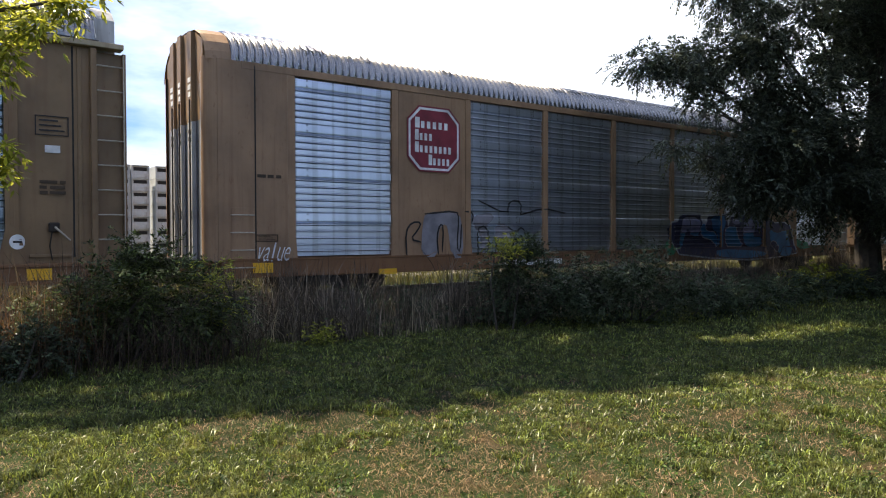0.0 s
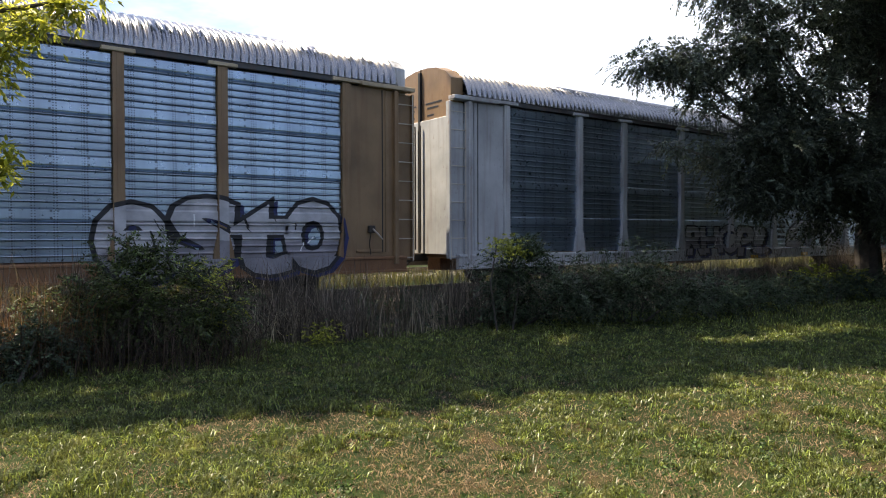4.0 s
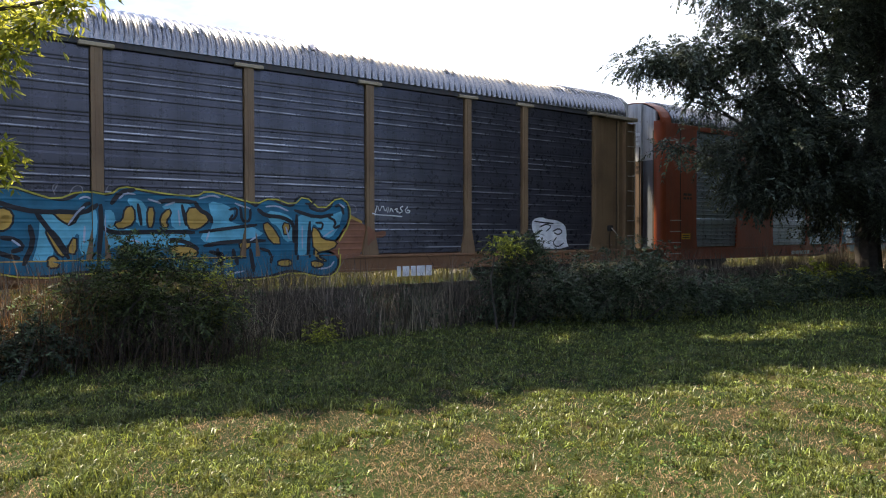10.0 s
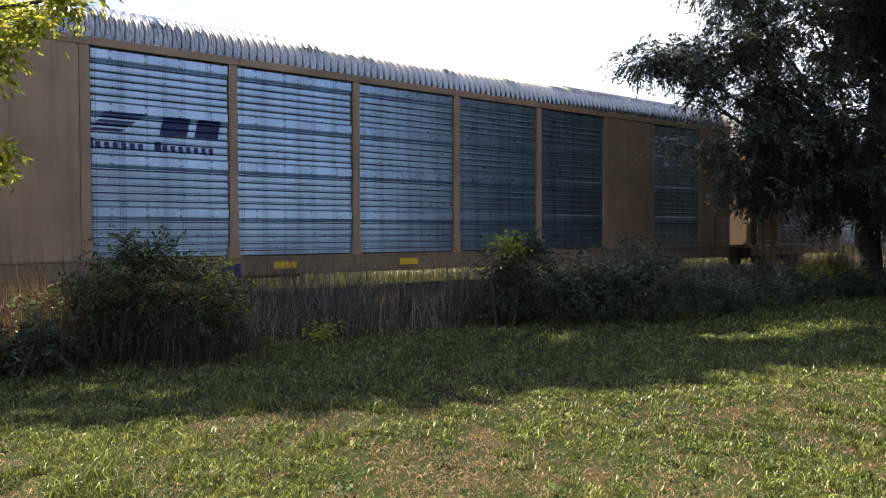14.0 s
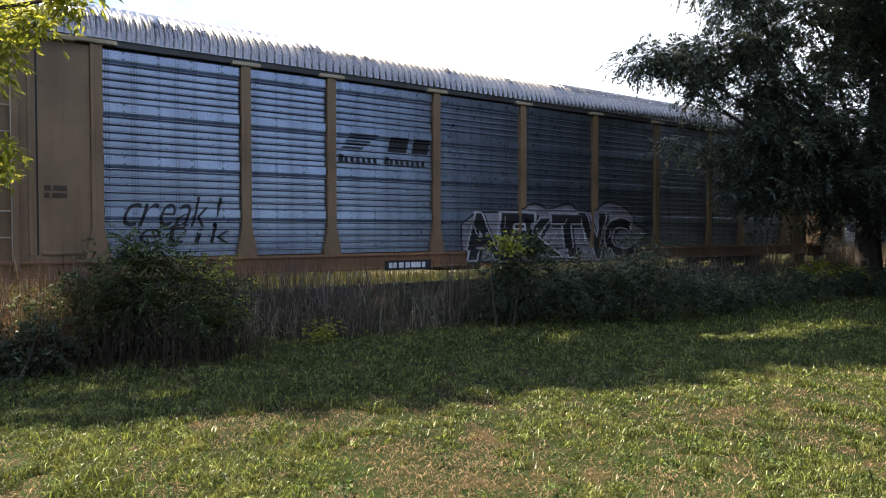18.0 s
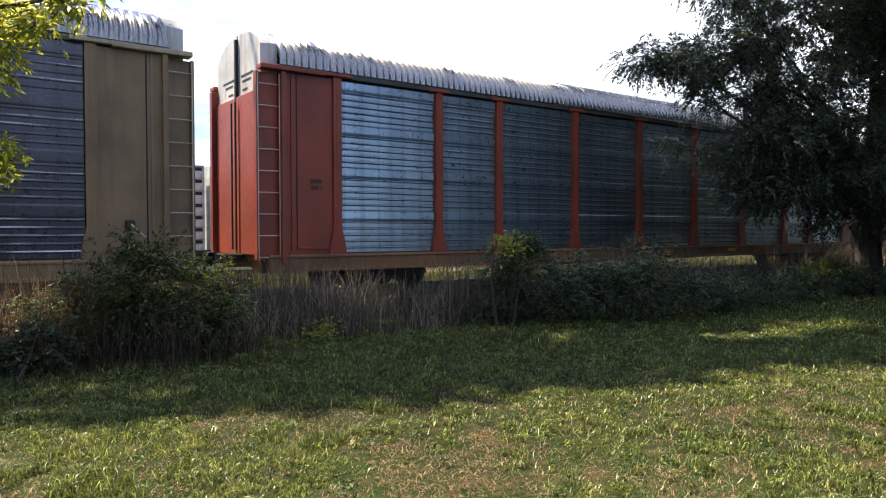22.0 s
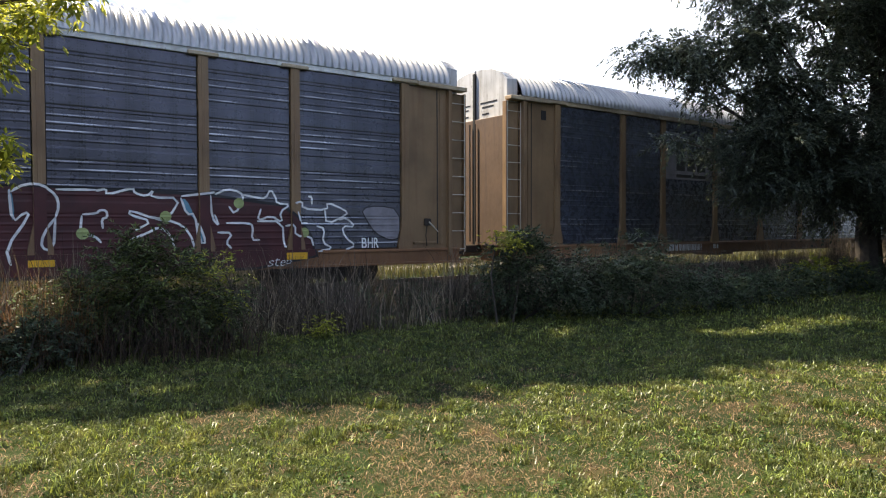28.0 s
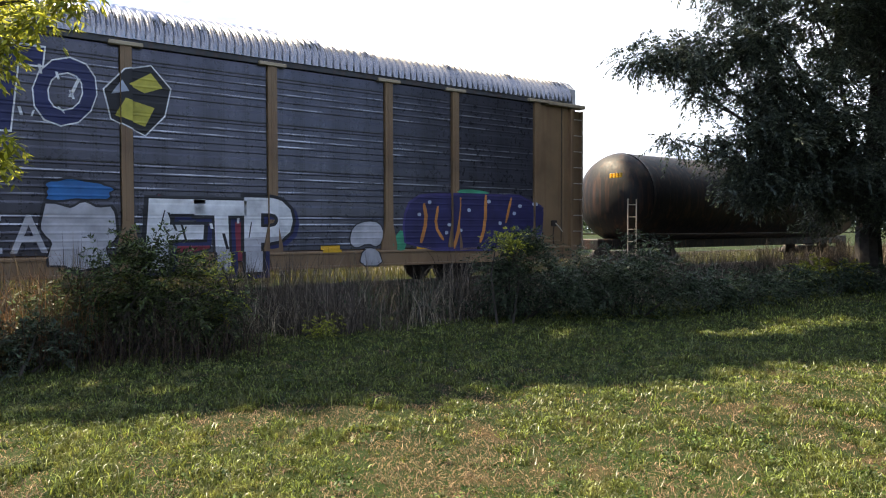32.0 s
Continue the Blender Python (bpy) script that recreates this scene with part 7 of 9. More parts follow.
mark(car, "t", "rect", "-", "red", "-", -6.99, -4.37, 2.74, 4.82)
for k, (n, end) in enumerate(((8, -4.5), (7, -5.15), (7, -4.95))):
    word_blocks(car, "t", (n + 1,), "white", -6.8, end, 3.85 - 0.48 * k, 4.2 - 0.48 * k)
mark(car, "t", "text", "PLUTO", "navy", "white", -3.75, 0.80, 3.05, 4.62)
sprayed(car, "t", [(0.1, 0.2), (0.0, 0.6), (0.3, 0.9), (0.7, 1.0), (1.0, 0.7), (0.9, 0.3), (0.6, 0.0)], "black", None, "white", 1.06, 2.23, 3.18, 4.49, line=0.03, lift=0.0045)
sprayed(car, "t", [(0.35, 0.7), (0.7, 0.9), (0.88, 0.7), (0.6, 0.6)], "lemon", None, None, 1.06, 2.23, 3.18, 4.49)
sprayed(car, "t", [(0.15, 0.25), (0.3, 0.5), (0.75, 0.4), (0.6, 0.12)], "lemon", None, None, 1.06, 2.23, 3.18, 4.49)
sprayed(car, "t", [(0.1, 0.55), (0.25, 0.75), (0.35, 0.6)], "cloud", None, None, 1.06, 2.23, 3.18, 4.49)
mark(car, "t", "blob", "-", "grey", "black", -0.12, 1.37, 0.52, 2.06)
mark(car, "t", "blob", "-", "blue", "black", -0.09, 1.29, 1.88, 2.32)
mark(car, "t", "text", "FTP", "white", "black", 1.76, 4.69, 0.47, 2.08)
mark(car, "t", "text", "EA", "grey", "black", -1.20, 0.18, 0.98, 1.65)
piece(car, "t", [(7.58, 1.60), (7.83, 2.14), (8.67, 2.23), (12.13, 2.25), (12.03, 1.00), (10.89, 0.86), (7.66, 0.92)], "indigo", "violet", 0.06)
piece(car, "t", [(7.19, 1.06), (7.58, 1.46), (7.69, 0.92), (7.34, 0.86)], "green", "", lift=0.004)
piece(car, "t", [(9.02, 2.28), (9.37, 2.41), (10.27, 2.35), (10.11, 2.24)], "green", "", lift=0.004)
stroke(car, "t", [(8.16, 2.01), (8.24, 1.60), (8.07, 1.05)], "orange", 0.1)
stroke(car, "t", [(8.58, 1.95), (8.49, 1.46), (8.75, 1.11)], "orange", 0.08)
stroke(car, "t", [(9.01, 0.90), (9.19, 1.46), (9.28, 2.18)], "orange", 0.1)
stroke(car, "t", [(10.11, 2.27), (10.08, 1.46), (9.92, 1.03)], "orange", 0.1)
stroke(car, "t", [(10.99, 2.22), (10.79, 1.54)], "orange", 0.08)
piece(car, "t", [(8.28, 2.08), (8.38, 2.09), (8.38, 2.00), (8.28, 2.00)], "cloud", "", lift=0.013)
piece(car, "t", [(10.15, 2.14), (10.27, 2.14), (10.27, 2.05), (10.15, 2.05)], "cloud", "", lift=0.013)
piece(car, "t", [(7.97, 1.78), (8.07, 1.78), (8.07, 1.70), (7.97, 1.70)], "cloud", "", lift=0.013)
piece(car, "t", [(9.50, 1.91), (9.61, 1.91), (9.61, 1.82), (9.50, 1.82)], "cloud", "", lift=0.013)
piece(car, "t", [(8.87, 1.53), (8.98, 1.53), (8.98, 1.45), (8.87, 1.45)], "cloud", "", lift=0.013)
piece(car, "t", [(11.23, 2.04), (11.36, 2.04), (11.36, 1.95), (11.23, 1.95)], "cloud", "", lift=0.013)
piece(car, "t", [(11.75, 2.10), (11.88, 2.10), (11.88, 2.01), (11.75, 2.01)], "cloud", "", lift=0.013)
piece(car, "t", [(11.03, 1.84), (11.15, 1.84), (11.15, 1.75), (11.03, 1.75)], "cloud", "", lift=0.013)
piece(car, "t", [(9.23, 1.39), (9.34, 1.39), (9.34, 1.31), (9.23, 1.31)], "cloud", "", lift=0.013)
piece(car, "t", [(10.54, 1.58), (10.65, 1.58), (10.65, 1.49), (10.54, 1.49)], "cloud", "", lift=0.013)
piece(car, "t", [(8.79, 1.34), (8.89, 1.34), (8.89, 1.25), (8.79, 1.25)], "cloud", "", lift=0.013)
piece(car, "t", [(6.11, 1.08), (6.21, 1.46), (6.58, 1.57), (6.91, 1.53), (7.03, 1.26), (6.88, 0.96), (6.58, 1.07), (6.28, 0.95)], "grey", "black", 0.03)
piece(car, "t", [(6.31, 0.56), (6.43, 0.94), (6.80, 0.94), (6.95, 0.54)], "grey", "black", 0.03)
piece(car, "t", [(1.72, 1.76), (1.98, 2.06), (2.19, 2.01), (2.09, 0.80), (1.74, 0.71)], "maroon", "black", 0.03, soft=0, lift=0.0022)
piece(car, "t", [(2.18, 1.35), (2.93, 1.63), (2.96, 1.01), (2.23, 0.86)], "maroon", "black", 0.03, soft=0, lift=0.0022)
piece(car, "t", [(3.00, 1.46), (3.76, 1.69), (3.81, 0.76), (3.22, 0.72)], "maroon", "black", 0.03, soft=0, lift=0.0022)
mark(car, "t", "frame", "-", "black", "-", -12.91, -12.17, 2.14, 2.41)
mark(car, "t", "bars", "1", "brown", "-", -12.76, -12.29, 2.22, 2.31)
mark(car, "t", "bars", "1", "white", "-", -6.51, -5.53, 0.52, 0.76)
mark(car, "t", "rect", "-", "yellow", "-", 5.40, 5.87, 0.87, 1.02)
mark(car, "t", "rect", "-", "yellow", "-", 7.95, 8.45, 0.88, 1.02)
mark(car, "t", "rect", "-", "yellow", "-", -3.23, -2.59, 0.87, 1.01)

# ---- tank car behind the racks ----
def tank_car():
    car = thing("tank_car", "black steel tank car with a weathered round shell", "railcar", "cars of the freight train")
    g = Geo()
    n = 40
    prof = [(-8.0, 0.05), (-7.95, 0.55), (-7.8, 0.98), (-7.55, 1.28), (-7.25, 1.43), (-7.0, 1.47), (-2.5, 1.47), (2.5, 1.47), (7.0, 1.47), (7.25, 1.43), (7.55, 1.28), (7.8, 0.98), (7.95, 0.55), (8.0, 0.05)]
    g.tube([(x, 0, 2.42) for x, _ in prof], [r for _, r in prof], n)
    me = g.mesh("shell", True)
    part("shell", me, TANK, car)
    for x in (-7.0, -2.5, 2.5, 7.0):
        part("weld_band", Geo().tube([(x - 0.06, 0, 2.42), (x + 0.06, 0, 2.42)], [1.482] * 2, n), TANK, car)
    part("sill", Geo().box(-8.4, 8.4, -0.35, 0.35, 0.7, 1.05, 0.03), TANK, car)
    part("walkway", Geo().box(-1.3, 1.3, -0.9, 0.9, 3.86, 3.9, 0.01), DARKSTEEL, car)
    part("manway", Geo().tube([(0, 0, 3.8), (0, 0, 4.15), (0, 0, 4.25)], [0.3, 0.3, 0.2], 16), TANK, car)
    for s in (-1, 1):
        part("side_rail", Geo().tube([(-8.2, s * 1.4, 1.2), (8.2, s * 1.4, 1.2)], [0.025] * 2, 6), DARKSTEEL, car)
        for e in (-1, 1):
            lad = part("ladder", Geo().tube([(e * 7.9, s * 1.45, 0.5), (e * 7.9, s * 1.45, 2.3)], [0.02] * 2, 6).tube([(e * 8.3, s * 1.45, 0.5), (e * 8.3, s * 1.45, 2.3)], [0.02] * 2, 6), BRASSY, car)
            for k in range(5):
                part("rung", Geo().tube([(e * 7.9, s * 1.45, 0.6 + 0.38 * k), (e * 8.3, s * 1.45, 0.6 + 0.38 * k)], [0.014] * 2, 6), BRASSY, lad)
    for k in range(4):
        part("stencil_bar", Geo().box(-8.06 + 0.02 * 0, -8.0, -0.98 + k * 0.13, -0.9 + k * 0.13, 3.0, 3.14, 0.003), YELLOW, car)
    sets = []
    for s in (-1, 1):
        tr = part("truck", shared("truck_frame", truck_frame_geo), DARKSTEEL, car, m=pose(s * 6.2, 0, 0))
        for x in (-0.85, 0.85):
            sets.append(part("wheelset", shared("wheelset", wheelset_geo), DARKSTEEL, tr, m=pose(x, 0, 0.42)))
    return car, sets


car, sets = tank_car()
train.append((car, 237.2, sets))

# ---- ground ----
def grass_ground():
    m, n, l, p = node_mat("lawn_soil")
    big, mid, fine = noise_node(n, l, 0.28, 5), noise_node(n, l, 1.6, 5), noise_node(n, l, 30.0, 5)
    col = ramp_node(n, l, mid, [(0.35, (0.012, 0.022, 0.006)), (0.56, (0.014, 0.024, 0.008)), (0.74, (0.075, 0.047, 0.026))])
    col = mix_node(n, l, ramp_node(n, l, fine, [(0.45, (0, 0, 0)), (0.75, (0.3, 0.3, 0.3))]), col, (0.07, 0.045, 0.025))
    col = mix_node(n, l, ramp_node(n, l, big, [(0.45, (0, 0, 0)), (0.65, (0.45, 0.45, 0.45))]), col, (0.03, 0.055, 0.012))
    l.new(col, p.inputs["Base Color"])
    p.inputs["Roughness"].default_value = 0.95
    p.inputs["Specular IOR Level"].default_value = 0.08
    l.new(bump_node(n, l, fine, 0.6, 0.03), p.inputs["Normal"])
    return m


def ground_z(x, y):
    return 0.025 * np.sin(x * 0.9 + 1.3 * np.sin(y * 0.5)) + 0.02 * np.sin(y * 1.3 + x * 0.4)


def turf_z(x, y):
    return ground_z(x, y) * np.clip(1 - np.hypot(x - 6, y - 6) / 30, 0, 1)


axis = np.unique(np.concatenate([np.linspace(-30, 50, 161), np.array([-1500, -700, -300, -150, -80, -45, 65, 90, 150, 300, 700, 1500])]))
gx, gy = np.meshgrid(axis, axis)
gz = turf_z(gx, gy)
gv = np.stack([gx, gy, gz], -1).reshape(-1, 3)
na = len(axis)
ii, jj = np.meshgrid(np.arange(na - 1), np.arange(na - 1))
a0 = (jj * na + ii).ravel()
LAWN = grass_ground()
ground = part("ground", fast_mesh("ground", gv, np.stack([a0, a0 + 1, a0 + na + 1, a0 + na], -1)), LAWN)
tagged(ground, "patchy mown lawn with bare earth and dry thatch", "ground", kind="structure")

rng = np.random.default_rng(7)
FW, RT = np.array([math.sin(radians(YAW)), math.cos(radians(YAW))]), np.array([math.cos(radians(YAW)), -math.sin(radians(YAW))])


def spot(lat, depth):
    """World x, y of a place given sideways and ahead of the viewpoint."""
    p = depth * FW + lat * RT
    return float(p[0]), float(p[1])


def smooth_noise(x, y, s, seed):
    r = np.random.default_rng(seed)
    k = r.uniform(-1, 1, (6, 2)) * s
    ph = r.uniform(0, 6.28, 6)
    return sum(np.sin(x * k[i, 0] + y * k[i, 1] + ph[i]) for i in range(6)) / 6


def blades(name, x, y, z, height, width, lean, mat, bend=0.5):
    """Upright tapering blades, two faces each: a foot and a tip that leans."""
    n = len(x)
    a = rng.uniform(0, 2 * np.pi, n)
    b = rng.uniform(0, 2 * np.pi, n)
    dx, dy = np.cos(a) * width / 2, np.sin(a) * width / 2
    lx, ly = np.cos(b) * lean * height, np.sin(b) * lean * height
    foot = np.stack([x, y, z], -1)
    w = np.stack([dx, dy, np.zeros(n)], -1)
    mid = foot + np.stack([lx * bend * 0.5, ly * bend * 0.5, height * 0.6], -1)
    tip = foot + np.stack([lx, ly, height * (1 - 0.35 * np.clip(lean, 0, 1))], -1)
    v = np.stack([foot - w, foot + w, mid + w * 0.7, mid - w * 0.7, tip], 1).reshape(-1, 3)
    i0 = np.arange(n) * 5
    f = np.concatenate([np.stack([i0, i0 + 1, i0 + 2], -1), np.stack([i0, i0 + 2, i0 + 3], -1), np.stack([i0 + 3, i0 + 2, i0 + 4], -1)])
    return part(name, fast_mesh(name, v, f), mat)


GRASS = leafy("lawn_grass", (0.02, 0.034, 0.012), (0.245, 0.31, 0.078), 0.42, 0.34, patch=(0.3, 0.28, 0.11), peak=2.5, spec=0.4, gap_shade=0.85)
STRAW = leafy("dry_straw", (0.07, 0.047, 0.03), (0.4, 0.27, 0.17), 0.25, 0.7, peak=2.0)
WEED = leafy("brush_leaf", (0.03, 0.05, 0.03), (0.08, 0.112, 0.06), 0.3, 0.45)
WEED2 = leafy("young_ash_leaf", (0.028, 0.042, 0.016), (0.095, 0.13, 0.042), 0.3, 0.45, peak=2.6)
WALNUT = leafy("dark_walnut_leaf", (0.06, 0.08, 0.066), (0.14, 0.17, 0.125), 0.5, 0.42, spec=0.5)
WOODLEAF = leafy("dark_woods_leaf", (0.018, 0.03, 0.015), (0.04, 0.058, 0.026), 0.15)
TREELEAF = leafy("walnut_leaf", (0.025, 0.045, 0.02), (0.06, 0.09, 0.032), 0.25)
SUNLEAF = leafy("box_elder_leaf", (0.2, 0.25, 0.04), (0.5, 0.53, 0.1), 0.55)
BARK = plain("bark", (0.06, 0.05, 0.042), 0.9, vary=0.5, scale=9, bump=0.6)

# lawn: tufts of blades that lean outwards, and single blades between; denser near the viewpoint
def lawn_spots(n, power):
    dep = 3.4 + 9.4 * rng.random(n) ** power
    lat = (rng.random(n) * 2 - 1) * (0.7 * dep + 0.3)
    return dep * FW[0] + lat * RT[0], dep * FW[1] + lat * RT[1], dep


def bareness(x, y):
    lush = np.clip((y - 6.4 + 0.335 * x) / 0.8, 0, 1)
    spots = 0.0
    for lt, dp, r in ((-0.35, 4.9, 0.42), (0.25, 4.55, 0.4), (2.7, 5.2, 0.4), (-0.8, 6.0, 0.35), (1.6, 4.3, 0.3), (3.4, 6.6, 0.4)):
        px0, py0 = spot(lt, dp)
        spots = spots + 0.75 * np.exp(-((x - px0) ** 2 + (y - py0) ** 2) / r ** 2)
    return spots - 0.45 * lush + 0.7 * smooth_noise(x, y, 4.2, 3) + 0.9 * smooth_noise(x, y, 11.0, 4) + 0.7 * smooth_noise(x, y, 23.0, 5)


tx, ty, td = lawn_spots(30000, 1.35)
keep = rng.random(len(tx)) < np.clip(0.75 - 4.5 * np.clip(bareness(tx, ty) + 0.06, -1, 1) - 2.2 * smooth_noise(tx, ty, 31.0, 9), 0.02, 1)
tx, ty, td = tx[keep], ty[keep], td[keep]
each = 10
size = rng.uniform(0.4, 1.2, len(tx)) + 0.9 * rng.random(len(tx)) ** 4
spread = np.repeat(0.026 * size, each)
ox, oy = rng.normal(size=(2, len(spread))) * spread
bx, by, dep = np.repeat(tx, each) + ox, np.repeat(ty, each) + oy, np.repeat(td, each)
hgt = rng.uniform(0.02, 0.062, len(bx)) * np.repeat(size * (1 + 0.9 * smooth_noise(tx, ty, 9.0, 14)), each)
sx, sy, sd = lawn_spots(150000, 1.5)
keep = rng.random(len(sx)) < np.clip(0.85 - 4.2 * np.clip(bareness(sx, sy) - 0.02, -1, 1), 0.03, 1)
sx, sy, sd = sx[keep], sy[keep], sd[keep]
keep = by < 10.4 + 0.3 * np.sin(bx)
bx, by, dep, hgt = bx[keep], by[keep], dep[keep], hgt[keep]
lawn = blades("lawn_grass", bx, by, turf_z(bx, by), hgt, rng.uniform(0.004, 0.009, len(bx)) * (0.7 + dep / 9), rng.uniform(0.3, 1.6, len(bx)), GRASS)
tagged(lawn, "short patchy green lawn grass in tufts", "grass", kind="stuff")
keep = sy < 10.4 + 0.3 * np.sin(sx)
sx, sy, sd = sx[keep], sy[keep], sd[keep]
n1 = len(sx)
a1, b1, h1 = rng.uniform(0, 6.283, n1), rng.uniform(0, 6.283, n1), rng.uniform(0.014, 0.048, n1)
foot = np.stack([sx, sy, turf_z(sx, sy)], -1)
half = np.stack([np.cos(a1), np.sin(a1), 0 * a1], -1) * (rng.uniform(0.0022, 0.005, n1) * (0.7 + sd / 9))[:, None]
tip = foot + np.stack([np.cos(b1) * h1 * 1.2, np.sin(b1) * h1 * 1.2, h1], -1) * rng.uniform(0.5, 1.1, (n1, 1))
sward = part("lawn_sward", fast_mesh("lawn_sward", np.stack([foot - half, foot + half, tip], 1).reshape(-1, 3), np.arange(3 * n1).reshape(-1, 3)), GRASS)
tagged(sward, "fine short grass between the tufts", "grass", kind="stuff")
nf = 34000
dep = 12.2 + 9 * rng.random(nf)
lat = (rng.random(nf) * 0.75 - 0.03) * dep
bx, by = dep * FW[0] + lat * RT[0], dep * FW[1] + lat * RT[1]
keep = by < 9.6
bx, by, dep = bx[keep], by[keep], dep[keep]
far_lawn = blades("lawn_grass", bx, by, 0 * bx, rng.uniform(0.04, 0.1, len(bx)), rng.uniform(0.012, 0.024, len(bx)), rng.uniform(0.1, 0.9, len(bx)), GRASS)
tagged(far_lawn, "shaded lawn grass under the trees", "grass", kind="stuff")
ns = 110000
dep = 3.4 + 6.0 * rng.random(ns) ** 1.2
lat = (rng.random(ns) * 2 - 1) * (0.7 * dep + 0.3)
bx, by = dep * FW[0] + lat * RT[0], dep * FW[1] + lat * RT[1]
bare = bareness(bx, by)
keep = (by < 10.0) & (rng.random(ns) < np.clip(0.12 + 1.3 * bare, 0.05, 1))
bx, by = bx[keep], by[keep]
thatch = blades("dry_thatch", bx, by, turf_z(bx, by), rng.uniform(0.012, 0.04, len(bx)), rng.uniform(0.003, 0.006, len(bx)), rng.uniform(1.0, 3.0, len(bx)), STRAW)
tagged(thatch, "dry straw thatch between the grass", "dead grass", kind="stuff")


def leaves(name, centres, normals, size, mat, parent=None, slim=0.38):
    """Folded leaves, four faces each, at many places."""
    n = len(centres)
    d = normals / (np.linalg.norm(normals, axis=1, keepdims=True) + 1e-9)
    r = rng.normal(size=(n, 3))
    u = np.cross(d, r)
    u /= np.linalg.norm(u, axis=1, keepdims=True) + 1e-9
    w = np.cross(d, u)
    s = np.asarray(size).reshape(-1, 1) * np.ones((n, 1))
    a, b = centres - u * s * 0.5, centres + u * s * 0.5
    c, e = centres + w * s * slim * 0.5 + d * s * 0.08, centres - w * s * slim * 0.5 + d * s * 0.08
    a2 = centres - u * s * 0.05
    v = np.stack([a, c, b, e, a2], 1).reshape(-1, 3)
    i0 = np.arange(n) * 5
    f = np.concatenate([np.stack([i0, i0 + 4, i0 + 1], -1), np.stack([i0 + 1, i0 + 4, i0 + 2], -1), np.stack([i0 + 4, i0, i0 + 3], -1), np.stack([i0 + 2, i0 + 4, i0 + 3], -1)])
    return part(name, fast_mesh(name, v, f), mat, parent)


def sprays(centres, count, reach, droop=0.3):
    """Leaflets set along short twigs that start at each centre: places and normals."""
    n = len(centres)
    way = rng.normal(size=(n, 3))
    way[:, 2] = way[:, 2] * 0.5 - droop
    way /= np.linalg.norm(way, axis=1, keepdims=True)
    side = np.cross(way, np.array([0, 0, 1.0]))
    side /= np.linalg.norm(side, axis=1, keepdims=True) + 1e-9
    t = np.linspace(0.1, 1.0, count)
    sgn = np.where(np.arange(count) % 2 == 0, 1.0, -1.0)
    p = centres[:, None] + way[:, None] * (t * reach)[None, :, None] + side[:, None] * (sgn * reach * 0.18)[None, :, None]
    nr = np.array([0, 0, 1.0]) + rng.normal(size=(n, count, 3)) * 0.55
    return p.reshape(-1, 3), nr.reshape(-1, 3)


def fronds(name, feet, ways, reach, pairs, leaf, mat, parent=None, slim=0.34, droop=0.5):
    """Feathered leaves: leaflets in pairs along a sagging stalk, two faces each."""
    n = len(feet)
    way = ways / (np.linalg.norm(ways, axis=1, keepdims=True) + 1e-9)
    side = np.cross(way, np.array([0, 0, 1.0]) + rng.normal(size=(n, 3)) * 0.35)
    side /= np.linalg.norm(side, axis=1, keepdims=True) + 1e-9
    t = np.repeat(np.linspace(0.18, 1.0, pairs), 2)
    sgn = np.tile([1.0, -1.0], pairs)
    length = rng.uniform(0.75, 1.2, (n, 1)) * reach
    base = feet[:, None] + way[:, None] * (t[None] * length)[..., None]
    base[..., 2] -= droop * (t[None] ** 2) * length
    axis = side[:, None] * (sgn * (1 - 0.35 * t))[None, :, None] + way[:, None] * (0.45 + 0.5 * t)[None, :, None] + rng.normal(size=base.shape) * 0.16
    axis[..., 2] -= 0.3
    axis /= np.linalg.norm(axis, axis=2, keepdims=True)
    flat = np.cross(axis, np.array([0, 0, 1.0]) + rng.normal(size=base.shape) * 0.4)
    flat /= np.linalg.norm(flat, axis=2, keepdims=True) + 1e-9
    size = (leaf * rng.uniform(0.75, 1.25, base.shape[:2]) * (1.05 - 0.3 * np.abs(t - 0.5))[None])[..., None]
    mid = base + axis * size * 0.42
    v = np.stack([base, mid + flat * size * slim * 0.5, base + axis * size, mid - flat * size * slim * 0.5], 2).reshape(-1, 3)
    i0 = np.arange(len(v) // 4) * 4
    f = np.concatenate([np.stack([i0, i0 + 1, i0 + 2], -1), np.stack([i0, i0 + 2, i0 + 3], -1)])
    return part(name, fast_mesh(name, v, f), mat, parent)


def arched(name, x, y, height, width, out, mat):
    """Long stems that rise and nod over: three bends each."""
    n = len(x)
    a, b = rng.uniform(0, 2 * np.pi, n), rng.uniform(0, 2 * np.pi, n)
    v = []
    for q, w in ((0, 1.0), (0.45, 0.9), (0.78, 0.65), (1.0, 0.1)):
        c = np.stack([x + np.cos(a) * out * q ** 2.2, y + np.sin(a) * out * q ** 2.2, height * (q - 0.22 * np.minimum(out / height, 1.6) * q ** 3)], -1)
        d = np.stack([np.cos(b) * width * w / 2, np.sin(b) * width * w / 2, 0 * x], -1)
        v += [c - d, c + d]
    v = np.stack(v, 1).reshape(-1, 3)
    i0 = np.arange(n) * 8
    f = np.concatenate([np.stack([i0 + k, i0 + k + 1, i0 + k + 3, i0 + k + 2], -1) for k in (0, 2, 4)])
    return part(name, fast_mesh(name, v, f), mat)


